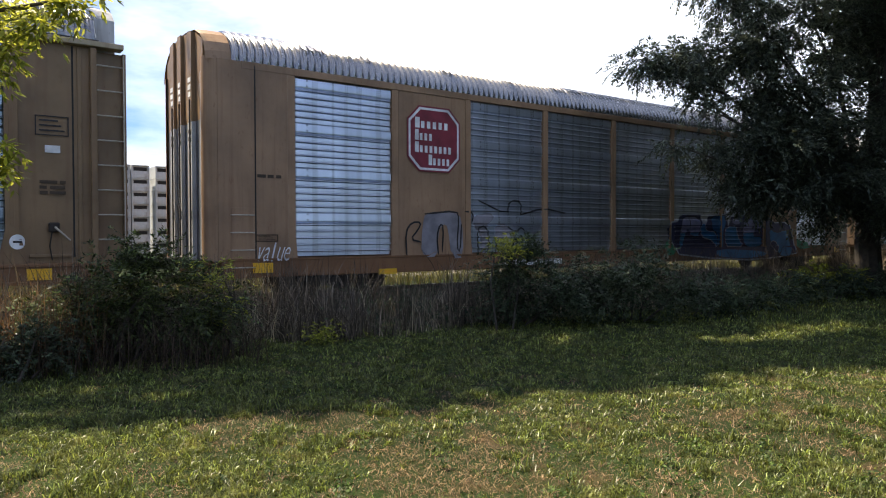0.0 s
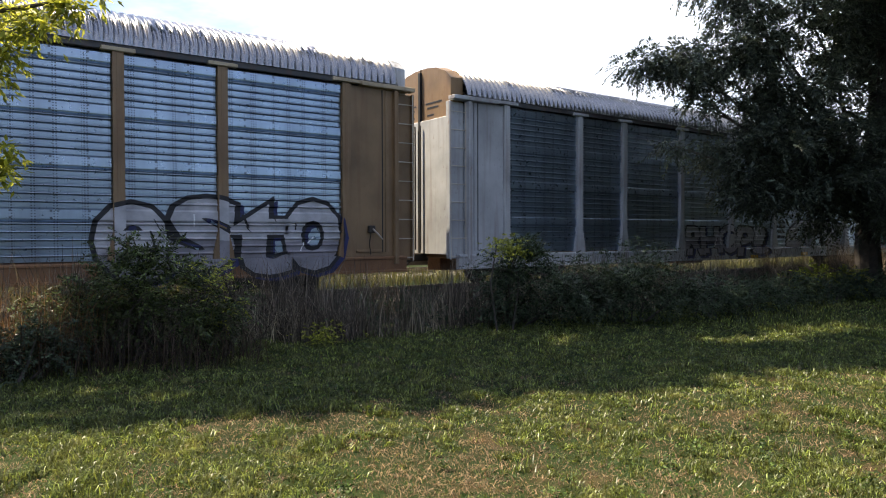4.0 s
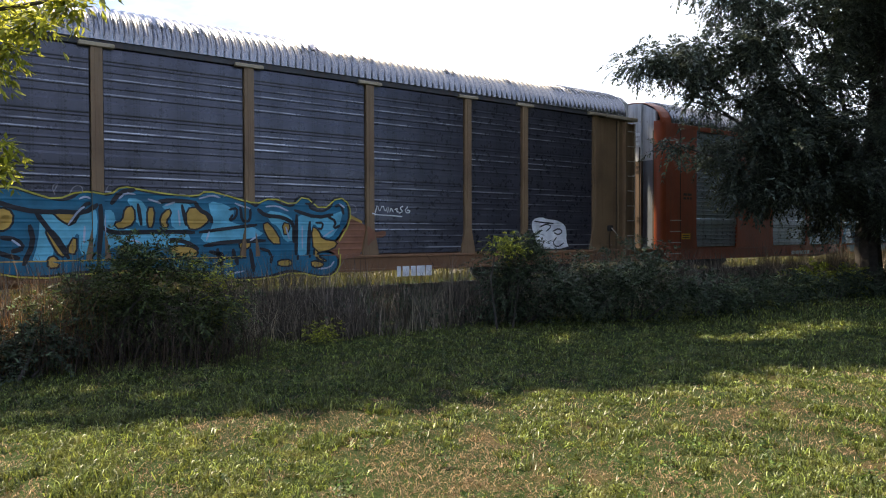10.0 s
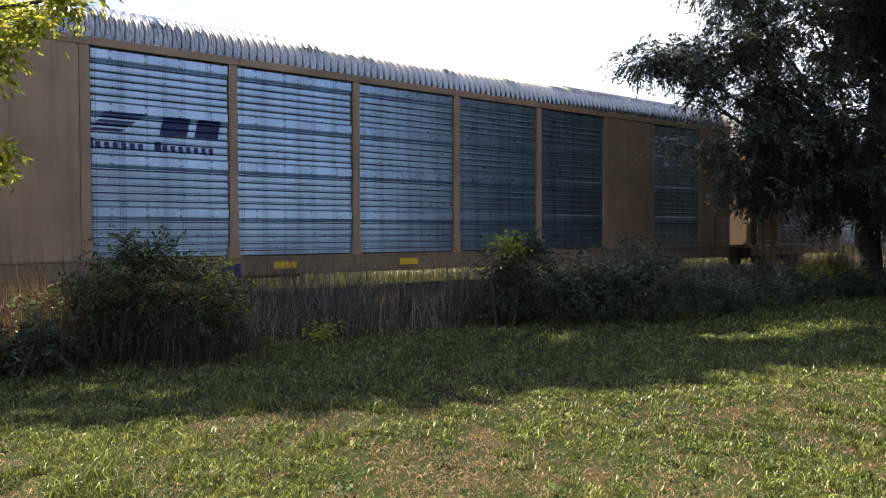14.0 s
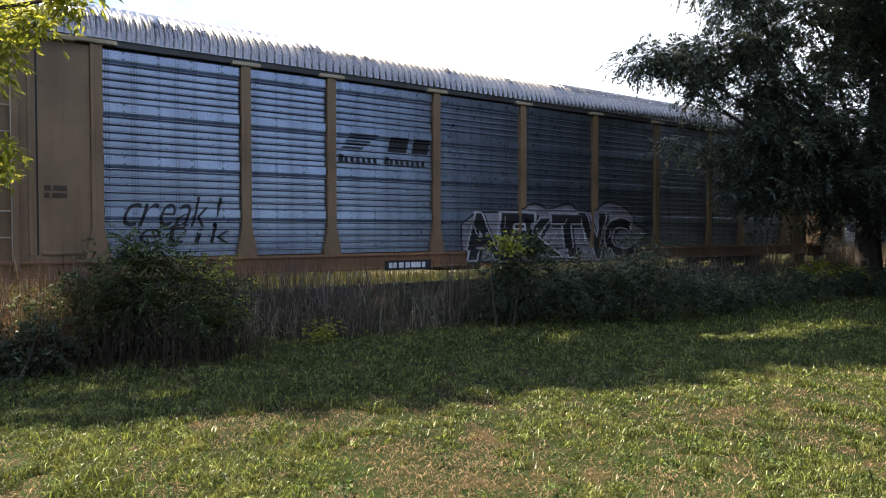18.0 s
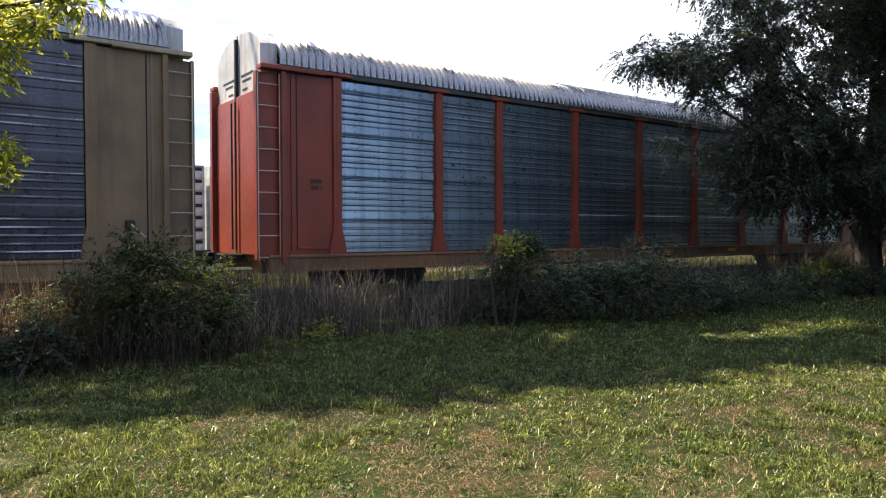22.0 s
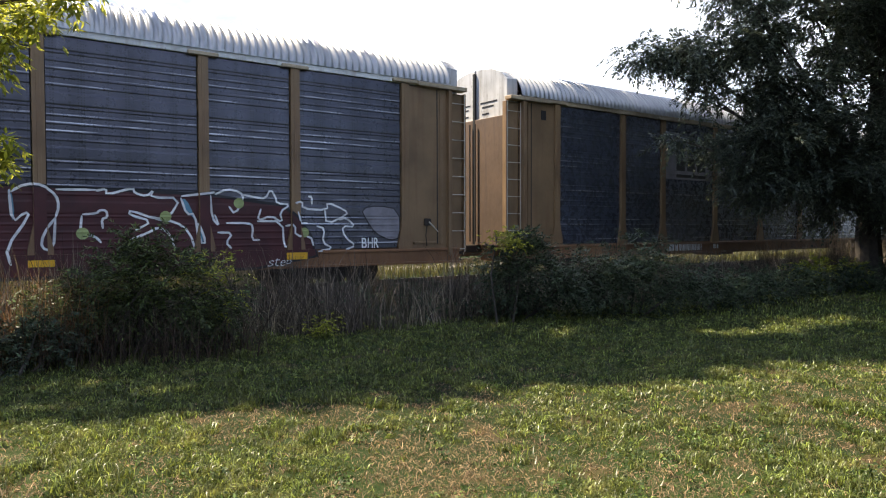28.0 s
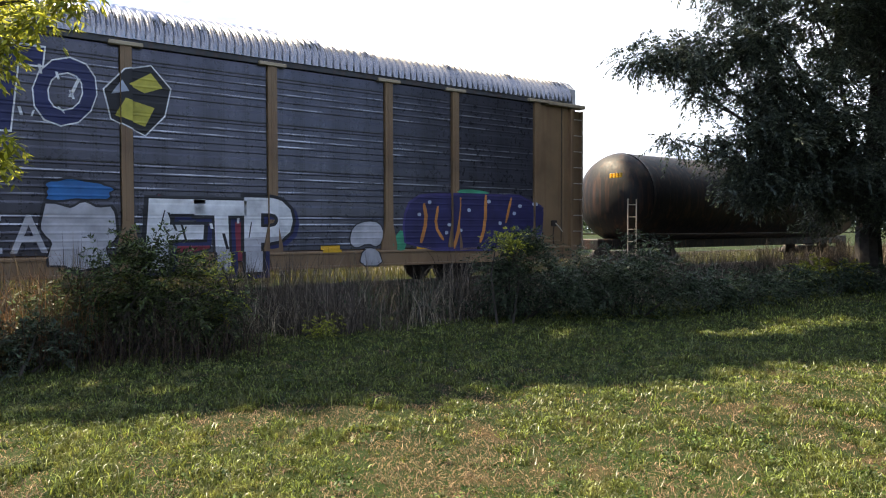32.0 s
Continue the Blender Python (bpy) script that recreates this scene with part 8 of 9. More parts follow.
def in_ellipsoids(specs, n, hollow=0.35):
    """Places inside lumps given as x, y, z, three radii and a weight."""
    out = []
    tot = sum(s[6] for s in specs)
    for x, y, z, rx, ry, rz, wgt in specs:
        k = int(n * wgt / tot)
        d = rng.normal(size=(k, 3))
        d /= np.linalg.norm(d, axis=1, keepdims=True)
        r = hollow + (1 - hollow) * rng.random(k) ** 0.6
        lump = 1 + 0.22 * np.sin(d[:, 0] * 7 + x) * np.sin(d[:, 2] * 6 + y) + 0.12 * np.sin(d[:, 1] * 13)
        out.append(np.stack([x + d[:, 0] * rx * r * lump, y + d[:, 1] * ry * r * lump, z + d[:, 2] * rz * r * lump], -1))
    return np.concatenate(out)


def in_clumps(specs, clumps, each, size, flat=0.4):
    """Places gathered in small flattish clumps, so that light falls between them."""
    c = in_ellipsoids(specs, clumps, 0.1)
    p = np.repeat(c, each, axis=0)
    return p + rng.normal(size=p.shape) * np.array([size, size, size * flat])


def limbs(parent, root, tops, r0, name="trunk"):
    """Trunk and limbs: tapered, bent tubes from the root to each top."""
    for i, t in enumerate(tops):
        root_v, top = Vector(root), Vector(t)
        pts, rad = [], []
        for k in range(8):
            q = k / 7
            bend = Vector((math.sin(q * 3.1 + i) * 0.12, math.cos(q * 2.7 + i) * 0.12, 0)) * (top - root_v).length * 0.25 * q * (1 - q) * 4
            p = root_v.lerp(top, q) + bend
            p.z = root_v.z + (top.z - root_v.z) * (q ** 0.8)
            pts.append(p)
            rad.append(r0 * (1 if i == 0 else 0.6) * (1 - 0.88 * q) + 0.01)
        part("trunk" if i == 0 else "limb", Geo().tube(pts, rad, 9), BARK, parent)


def shrub(name, label, lat, depth, lumps, count, leaf, reach, mat, stems=7):
    x, y = spot(lat, depth)
    e = thing(name, label, "shrub", m=pose(x, y, 0))
    lumps = [(a * RT[0] + b * FW[0], a * RT[1] + b * FW[1], *rest) for a, b, *rest in lumps]
    c = in_clumps(lumps, max(count // 16, 12), 10, 0.13, 0.6)
    c = c[c[:, 2] > 0.05]
    out = c - np.array([0, 0, c[:, 2].mean() * 0.8])
    fronds("foliage", c, out / (np.linalg.norm(out, axis=1, keepdims=True) + 0.1) + rng.normal(size=c.shape) * 0.6 + np.array([0, 0, 0.25]), reach, 5, leaf * 1.15, mat, e)
    for k in range(stems):
        a = k * 2.4
        s = lumps[k % len(lumps)]
        part("stem", Geo().tube([(0.15 * math.cos(a), 0.15 * math.sin(a), 0), (s[0] * 0.5 + 0.3 * math.cos(a), s[1] * 0.5 + 0.2 * math.sin(a), s[2] * 0.6), (s[0] + s[3] * 0.5 * math.cos(a), s[1] + 0.3 * math.sin(a), s[2] + s[5] * 0.6)],
                                [0.022, 0.015, 0.005], 6), BARK, e)
    return e


# broad-leaved weeds in the lawn: dark clumps of clover and plantain
nr_ = 240
dep = 3.6 + 6.5 * rng.random(nr_) ** 1.2
lat = (rng.random(nr_) * 2 - 1) * (0.68 * dep)
rx0, ry0 = dep * FW[0] + lat * RT[0], dep * FW[1] + lat * RT[1]
ang, rad, up = rng.uniform(0, 6.28, (nr_, 30)), rng.uniform(0.0, 0.13, (nr_, 30)) * rng.uniform(0.4, 1.2, (nr_, 1)), rng.uniform(0.01, 0.075, (nr_, 30))
c = np.stack([rx0[:, None] + rad * np.cos(ang), ry0[:, None] + rad * np.sin(ang), up], -1).reshape(-1, 3)
weeds = leaves("lawn_weeds", c, np.array([0, 0, 1.0]) + rng.normal(size=c.shape) * 0.6, rng.uniform(0.018, 0.042, len(c)), leafy("clover_leaf", (0.02, 0.045, 0.01), (0.085, 0.135, 0.03), 0.35), slim=0.5)
tagged(weeds, "broad-leaved green weeds in the lawn", "weeds", kind="stuff")

# ---- brush along the track ----
rng = np.random.default_rng(19)
shrub("shrub", "dense dark green ash sapling thicket beside the track", -4.08, 9.0,
      [(0, 0.2, 0.7, 0.7, 0.7, 0.55, 3), (-0.8, 0.2, 0.5, 0.6, 0.6, 0.45, 2), (0.85, 0.2, 0.55, 0.5, 0.5, 0.5, 2), (0.15, 0.3, 1.2, 0.4, 0.4, 0.3, 0.9), (0.6, 0.3, 1.05, 0.3, 0.3, 0.28, 0.5), (-0.1, 0.3, 1.5, 0.14, 0.14, 0.14, 0.15), (0.45, 0.3, 1.48, 0.1, 0.1, 0.14, 0.1)],
      3600, 0.062, 0.2, WEED2)
shrub("shrub", "low ragged dark brush at the lawn's edge", -4.75, 7.8, [(0, 0.3, 0.3, 0.5, 0.4, 0.26, 3), (-0.5, 0.2, 0.25, 0.4, 0.4, 0.22, 2)], 1000, 0.055, 0.18, WEED, 5)
shrub("shrub", "small sunlit yellow-green sapling", -3.0, 9.3, [(0, 0, 1.0, 0.12, 0.12, 0.24, 2), (0.05, 0, 0.65, 0.15, 0.15, 0.3, 2)], 190, 0.05, 0.14, SUNLEAF, 2)
shrub("shrub", "small yellow-green weed clump at the foot of dry grass", -1.75, 10.2, [(0, 0, 0.12, 0.1, 0.1, 0.1, 2)], 12, 0.04, 0.09, SUNLEAF, 2)
shrub("shrub", "small bright yellow-green shoot above the brush", 1.05, 11.8, [(0, 0, 1.38, 0.07, 0.07, 0.1, 2)], 12, 0.05, 0.1, SUNLEAF, 2)
shrub("shrub", "low leafy green shrub beside the track", 1.3, 12.4,
      [(0, 0, 0.75, 0.7, 0.6, 0.65, 3), (0.1, 0, 1.3, 0.25, 0.25, 0.2, 0.6), (0.7, -0.3, 0.6, 0.5, 0.5, 0.5, 1)], 2600, 0.06, 0.2, WEED)
shrub("shrub", "broad dark green shrub on the lawn's edge", 3.4, 12.6,
      [(0, 0, 0.75, 0.9, 0.7, 0.65, 3), (-0.7, 0, 0.6, 0.7, 0.6, 0.55, 2), (0.8, 0.1, 0.6, 0.6, 0.6, 0.55, 1)], 3200, 0.06, 0.2, WEED)

for lt, dp in ((6.2, 14.6), (7.8, 16.0), (9.4, 17.0), (11.0, 17.8), (5.0, 13.6), (12.6, 17.6)):
    shrub("shrub", "low dark green brush under the walnut tree", lt, dp, [(0, 0, 0.28, 1.0, 0.8, 0.3, 2), (0.5, 0.3, 0.42, 0.6, 0.5, 0.25, 1)], 760, 0.07, 0.22, WEED, 4)
nt = 4200
tx, ty = rng.uniform(-7, 32, nt), 9.4 + 3.1 * rng.random(nt) ** 0.9
clump = smooth_noise(tx, ty, 2.4, 11) + 0.6 * smooth_noise(tx, ty, 6.0, 12)
keep = (rng.random(nt) < np.clip(0.55 + 1.3 * clump, 0.06, 1)) & ((tx > 4.2) | (ty > 10.0))
tx, ty, clump = tx[keep], ty[keep], clump[keep]
each = 17
tall_h = rng.uniform(0.55, 1.45, len(tx)) * (0.85 + 0.4 * np.clip(clump, -1, 1)) * np.clip(0.4 + (ty - 9.2) * 0.5, 0.35, 0.95)
wx, wy = np.repeat(tx, each) + rng.normal(size=len(tx) * each) * 0.1, np.repeat(ty, each) + rng.normal(size=len(tx) * each) * 0.1
tall = arched("tall_dry_grass", wx, wy, np.repeat(tall_h, each) * rng.uniform(0.4, 1.1, len(wx)), rng.uniform(0.006, 0.014, len(wx)), rng.uniform(0.02, 0.6, len(wx)) ** 1.2,
              leafy("tall_dead_grass", (0.04, 0.034, 0.03), (0.22, 0.185, 0.155), 0.3, 0.7, patch=(0.06, 0.055, 0.046), peak=2.4))
tagged(tall, "tall dry brown grass along the track", "tall grass", kind="stuff")
nd = 5200
dx0, dy0 = rng.uniform(-6.5, 3.4, nd), rng.uniform(8.1, 9.9, nd)
keep = (dy0 > 8.95 - 0.16 * dx0 + 0.25 * smooth_noise(dx0, dy0, 3.0, 51))
dx0, dy0 = dx0[keep], dy0[keep]
dead = arched("dead_brush", dx0, dy0, rng.uniform(0.15, 0.75, len(dx0)), rng.uniform(0.005, 0.012, len(dx0)), rng.uniform(0.05, 0.5, len(dx0)), leafy("dead_brush_stem", (0.022, 0.016, 0.012), (0.09, 0.062, 0.045), 0.2, 0.8))
tagged(dead, "tangled dark brown dead stems at the lawn's edge", "dead brush", kind="stuff")
nk = 1500
kx, ky = rng.uniform(1.5, 9, nk), rng.uniform(9.9, 12.4, nk)
kclump = smooth_noise(kx, ky, 3.1, 41)
keep = rng.random(nk) < np.clip(kclump * 1.6 - 0.1, 0.02, 1)
kx, ky = kx[keep], ky[keep]
stalks = blades("weed_stalks", kx, ky, 0 * kx, rng.uniform(0.4, 1.0, len(kx)), rng.uniform(0.006, 0.014, len(kx)), rng.uniform(0.1, 0.6, len(kx)), WEED)
np_ = 1500
px_, py_ = rng.uniform(2.2, 12.5, np_), rng.uniform(9.35, 10.4, np_)
keep = smooth_noise(px_, py_, 4.0, 43) > -0.05
px_, py_ = px_[keep], py_[keep]
np_ = len(px_)
plume = arched("grass_plumes", px_, py_, rng.uniform(0.3, 0.85, np_), rng.uniform(0.005, 0.009, np_), rng.uniform(0.1, 0.65, np_), leafy("pale_dead_grass", (0.2, 0.17, 0.13), (0.42, 0.37, 0.28), 0.3, 0.7))
tagged(plume, "pale bent dead grass stems at the lawn's edge", "dead grass", kind="stuff")
tagged(stalks, "green-grey weed stalks among the dry grass", "weeds", kind="stuff")
shrub("shrub", "small sunlit yellow-green weed under the tree", 9.3, 17.6, [(0, 0, 0.55, 0.3, 0.3, 0.25, 2)], 110, 0.09, 0.16, SUNLEAF, 2)
shrub("shrub", "small sunlit yellow-green weed under the tree", 10.4, 17.9, [(0, 0, 0.5, 0.3, 0.3, 0.25, 2)], 110, 0.09, 0.16, SUNLEAF, 2)
nw = 60000
wx, wy = rng.uniform(-7, 40, nw), 9.3 + 3.6 * rng.random(nw)
top = 0.5 - 0.22 * (wx > 13) + 0.4 * smooth_noise(wx, wy, 1.5, 21)
wz = np.clip(top, 0.12, 0.9) * rng.random(nw) ** 0.7
keep = ((wx > 7.4 + rng.normal(size=nw) * 0.6) & (rng.random(nw) < 0.65) | ((wx > 1.5) & (rng.random(nw) < 0.1))) & (wz < 0.15 + (wy - 9.3) * 0.7)
wx, wy, wz = wx[keep], wy[keep], wz[keep]
nw = len(wx)
c = np.stack([wx, wy, wz], -1)
under = leaves("low_weeds", c, np.array([0, 0, 1.0]) + rng.normal(size=c.shape) * 0.7, rng.uniform(0.06, 0.13, nw), WEED)
tagged(under, "low dark green weeds along the track", "weeds", kind="stuff")

ng = 900
gx1, gy1 = rng.uniform(-1.5, 1.7, ng), rng.uniform(9.4, 10.6, ng)
gold = blades("golden_grass", gx1, gy1, 0 * gx1, rng.uniform(0.6, 1.4, ng), rng.uniform(0.006, 0.012, ng), rng.uniform(0.05, 0.6, ng), leafy("golden_dry_grass", (0.14, 0.07, 0.035), (0.3, 0.17, 0.085), 0.35, 0.7))
tagged(gold, "sunlit golden dry grass stand", "tall grass", kind="stuff")
ng = 16000
gx1, gy1 = rng.uniform(-6, 70, ng), rng.uniform(18.0, 22.5, ng)
rough = blades("rough_grass", gx1, gy1, 0 * gx1, rng.uniform(0.2, 0.65, ng), rng.uniform(0.012, 0.03, ng), rng.uniform(0.1, 0.7, ng), leafy("rough_field_grass", (0.06, 0.07, 0.025), (0.17, 0.16, 0.065), 0.35))
tagged(rough, "rough sunlit grass beyond the track", "grass", kind="stuff")

# ---- trees ----
def right_tree():
    x0, y0 = spot(12.1, 20.0)
    e = thing("walnut_tree", "large dark walnut tree with low hanging limbs", "tree", m=pose(x0, y0, 0))
    lob = []
    for lt, dp, z, rl, rd, rz, wgt in ((10.2, 19.5, 7.3, 2.6, 2.6, 1.7, 7.5), (11.8, 19.0, 8.9, 2.2, 2.4, 1.1, 6.5), (7.9, 18.6, 7.7, 1.1, 1.2, 0.75, 2.2), (7.5, 18.6, 8.3, 0.6, 0.7, 0.4, 0.7), (6.3, 18.4, 6.1, 1.15, 1.0, 0.5, 2.8),
                                       (5.4, 18.4, 5.95, 0.5, 0.5, 0.25, 0.8), (7.1, 18.4, 5.35, 0.7, 0.8, 0.4, 1.1), (6.55, 18.3, 5.0, 0.28, 0.3, 0.3, 0.3), (8.2, 18.6, 6.5, 1.2, 1.2, 0.8, 2.4), (8.9, 18.6, 5.4, 1.3, 1.3, 0.6, 2.2),
                                       (8.0, 18.2, 3.6, 1.0, 1.2, 0.85, 3.2), (8.9, 18.3, 4.1, 1.3, 1.3, 0.9, 4), (8.3, 18.2, 2.75, 0.9, 1.1, 0.65, 3), (9.7, 18.4, 2.9, 1.4, 1.5, 0.7, 4.5), (10.4, 18.6, 3.8, 1.8, 1.8, 1.2, 6), (5.9, 17.9, 3.85, 0.55, 0.4, 0.14, 0.35),
                                       (12.6, 19.2, 4.4, 2.2, 2.2, 1.8, 7), (11.6, 18.8, 2.25, 1.5, 1.6, 0.6, 3.2), (12.9, 19.0, 2.1, 1.6, 1.5, 0.7, 3.2), (8.6, 18.3, 5.0, 1.4, 1.3, 0.7, 2.5), (13.6, 19.4, 7.2, 2.0, 2.4, 1.4, 4.2),
                                       (12.2, 20.5, 11.2, 3.8, 3.4, 2.2, 9), (14.0, 21.0, 13.4, 4.0, 4.0, 2.4, 9), (15.5, 18.5, 11.5, 3.4, 3.6, 2.6, 8), (16.6, 20.6, 9.6, 3.2, 3.4, 2.6, 7), (17.6, 22.5, 6.5, 3.0, 3.2, 2.6, 5)):
        x, y = spot(lt, dp)
        lob.append((x - x0, y - y0, z, rl, rd, rz, wgt))
    c = in_clumps(lob, 680, 26, 0.26, 0.45)
    c = c[c[:, 2] > 1.45]
    near = np.array([[s[0], s[1], s[2]] for s in lob])
    home = near[np.argmin(((c[:, None] - near[None]) ** 2).sum(-1), axis=1)]
    fronds("crown", c, (c - home) * 0.7 + rng.normal(size=c.shape) * 0.6 + np.array([0, 0, -0.2]), 0.42, 8, 0.125, WALNUT, e, 0.36, 0.45)
    limbs(e, (0, 0, 0), [(0.3, 0.2, 6.5)], 0.36)
    limbs(e, (0.05, 0.0, 1.9), [(s[0], s[1], s[2]) for s in lob], 0.1)
    return e


right_tree()


def near_sprigs():
    """Box elder whose lowest twigs hang into view; the trunk stands outside the view."""
    x0, y0 = spot(-6.2, 4.6)
    e = thing("box_elder_tree", "box elder tree with sunlit yellow-green leaves on hanging twigs", "tree", m=pose(x0, y0, 0))
    lumps = []
    for lt, dp, z, r, wgt in ((-2.62, 4.3, 2.85, 0.17, 3), (-2.4, 4.25, 2.9, 0.13, 2.4), (-2.72, 4.35, 2.68, 0.12, 2), (-2.2, 4.2, 2.97, 0.09, 1.6), (-2.72, 4.3, 2.05, 0.07, 1.6), (-2.68, 4.3, 1.92, 0.06, 1.2),
                              (-1.96, 4.2, 3.06, 0.04, 0.6), (-2.12, 4.2, 2.95, 0.07, 1.2), (-2.32, 4.2, 2.84, 0.08, 1.2), (-2.52, 4.25, 2.68, 0.07, 1.4), (-2.6, 4.25, 2.6, 0.06, 1.0), (-2.56, 4.25, 2.07, 0.05, 1.0), (-2.54, 4.25, 1.95, 0.05, 1.0),
                              (-3.2, 4.4, 3.1, 0.5, 5), (-3.4, 4.4, 2.2, 0.35, 2)):
        x, y = spot(lt - 0.07, dp)
        lumps.append((x - x0, y - y0, z + (0.08 if z < 2.5 else 0.02), r, r, r * 0.75, wgt))
    c = in_ellipsoids(lumps, 400, 0.1)
    fronds("leaves", c, rng.normal(size=c.shape) + np.array([0, 0, -0.2]), 0.1, 3, 0.075, SUNLEAF, e, 0.3, 0.6)
    limbs(e, (0, 0, 0), [(-1.4, 1.8, 8.5)], 0.14)
    limbs(e, (0, 0.1, 2.2), [(lumps[i][0], lumps[i][1], lumps[i][2]) for i in (0, 4, 3)], 0.02)
    c = in_ellipsoids([(-2.2, 3.5, 7.5, 2.2, 2.0, 2.0, 1)], 260, 0.3)
    p, nr = sprays(c, 8, 0.5, 0.2)
    leaves("crown", p, nr, rng.uniform(0.1, 0.18, len(p)), SUNLEAF, e, 0.5)


near_sprigs()


def lawn_shade_tree():
    """Unseen tall cottonwood added beyond the track; its long crown is laid out along the sun's rays to shade the lawn.
    """
    x0, y0 = -11.0, 27.6
    e = thing("shade_cottonwood_tree", "unseen tall cottonwood, its long crown added to shade the lawn", "tree", m=pose(x0, y0, 0))
    k = 7200
    gx, q = rng.uniform(-3.5, 24, k), rng.random(k)
    edge = 6.85 - 0.335 * gx + 0.3 * smooth_noise(gx, gx * 0, 2.5, 31)
    gy = edge + (np.where(gx > 1.9, 11.0, 9.15) - edge) * q
    # extra leaves placed to throw a patch of shade on the car roofs
    lobe = (gx > 16.9) & (gx < 22.0) & (rng.random(k) < np.where(gx < 18.7, 0.5, 0.26))
    gy = np.where(lobe, rng.uniform(10.8, 12.8, k), gy)
    z = 22.0 + 0.1 * np.clip(gx, 0, 30) + rng.normal(size=k) * 0.3
    # openings cut in the crown where sun patches should reach the ground
    ok = (smooth_noise(gx, gy, 2.2, 33) < 0.5) & ~((gx < 1.7) & (gy > 8.0) & (gy < 8.55)) & ~((gx > 0.0) & (gx < 2.4) & (gy > 6.8) & (gy < 7.5)) & ~((gx > 9.4) & (gx < 13.4) & (abs(gy - 5.9) < 0.45))
    c = np.stack([gx + sun_way.x / sun_way.z * z - x0, gy + sun_way.y / sun_way.z * z - y0, z], -1)[ok]
    p, nr = sprays(c, 6, 0.4, 0.0)
    leaves("crown", p, nr * np.array([0.3, 0.3, 1]) + np.array([0, 0, 0.5]), rng.uniform(0.2, 0.32, len(p)), TREELEAF, e, 0.8)
    lob = [(g + sun_way.x / sun_way.z * (22 + 0.1 * max(g, 0)) - x0, 8.6 - 0.15 * g + sun_way.y / sun_way.z * (22 + 0.1 * max(g, 0)) - y0, 21.9 + 0.1 * max(g, 0)) for g in (-2, 3, 8, 13, 18, 22)]
    limbs(e, (0, 0, 0), [(0.5, -0.6, 23.5)], 0.5)
    limbs(e, (0.5, -0.6, 20.5), [(s[0], s[1], s[2] + 0.5) for s in lob], 0.16)


lawn_shade_tree()

def woods():
    """Unseen dark trees added to close the lawn to the east, to the west and behind the viewpoint; they darken the
    train's reflections.
    """
    for k, (x, y, h, r) in enumerate(((28.0, -6.5, 14, 4.8), (35.0, -11.0, 15, 5.5), (43.0, -21.0, 16, 6), (40.0, 6.0, 14, 5.5), (32.5, 7.5, 13, 4.6), (-30.0, -24.0, 12, 6), (-4.0, -25.0, 9, 4.5), (4.0, -27.0, 10, 4.6), (11.0, -28.0, 8, 3.8), (-13.0, -24.0, 8, 4.2), (-15.0, -9.0, 15, 5.0), (-24.0, -14.0, 16, 5.5))):
        e = thing("unseen_oak_tree", "unseen tall dark green tree added at the edge of the lawn", "tree", "trees round the lawn", m=pose(x, y, 0))
        c = in_ellipsoids([(0, 0, h * 0.62, r, r, h * 0.4, 5), (r * 0.4, -r * 0.3, h * 0.35, r * 0.8, r * 0.8, h * 0.3, 3), (-r * 0.4, r * 0.3, h * 0.3, r * 0.8, r * 0.8, h * 0.28, 3)], 1300, 0.45)
        p, nr = sprays(c, 3, 0.9, 0.1)
        leaves("crown", p, nr, rng.uniform(0.5, 0.85, len(p)), WOODLEAF, e, 0.7)
        limbs(e, (0, 0, 0), [(0, 0, h * 0.85), (r * 0.5, 0, h * 0.6), (-r * 0.4, r * 0.3, h * 0.55)], 0.3)


woods()


def thicket():
    """Broad trees with a dark undergrowth in their shade, east of the lawn."""
    for x, y in ((21.2, 3.4), (25.2, 7.2), (24.6, -2.2)):
        e = thing("maple_tree", "broad dark maple with shaded low branches", "tree", "trees round the lawn", m=pose(x, y, 0))
        c = in_ellipsoids([(0, 0, 9.5, 4.6, 4.6, 3.2, 5), (0, 0.5, 7.6, 4.4, 4.4, 1.0, 3)], 1300, 0.3)
        p, nr = sprays(c, 5, 0.8, 0.1)
        leaves("crown", p, nr, rng.uniform(0.4, 0.7, len(p)), WOODLEAF, e, 0.7)
        c = in_ellipsoids([(0, -0.6, 2.6, 2.6, 2.2, 2.9, 3), (1.6, -1.0, 2.0, 2.2, 1.8, 2.2, 2), (-1.6, -0.8, 1.8, 2.0, 1.8, 2.0, 2)], 900, 0.5)
        p, nr = sprays(c[c[:, 2] > 0.1], 5, 0.5, 0.1)
        leaves("low_branches", p, nr, rng.uniform(0.3, 0.55, len(p)), WOODLEAF, e, 0.7)
        limbs(e, (0, 0, 0), [(0, 0, 10.5), (2.0, 0.5, 8.5), (-1.8, 1.0, 8.5)], 0.28)


thicket()

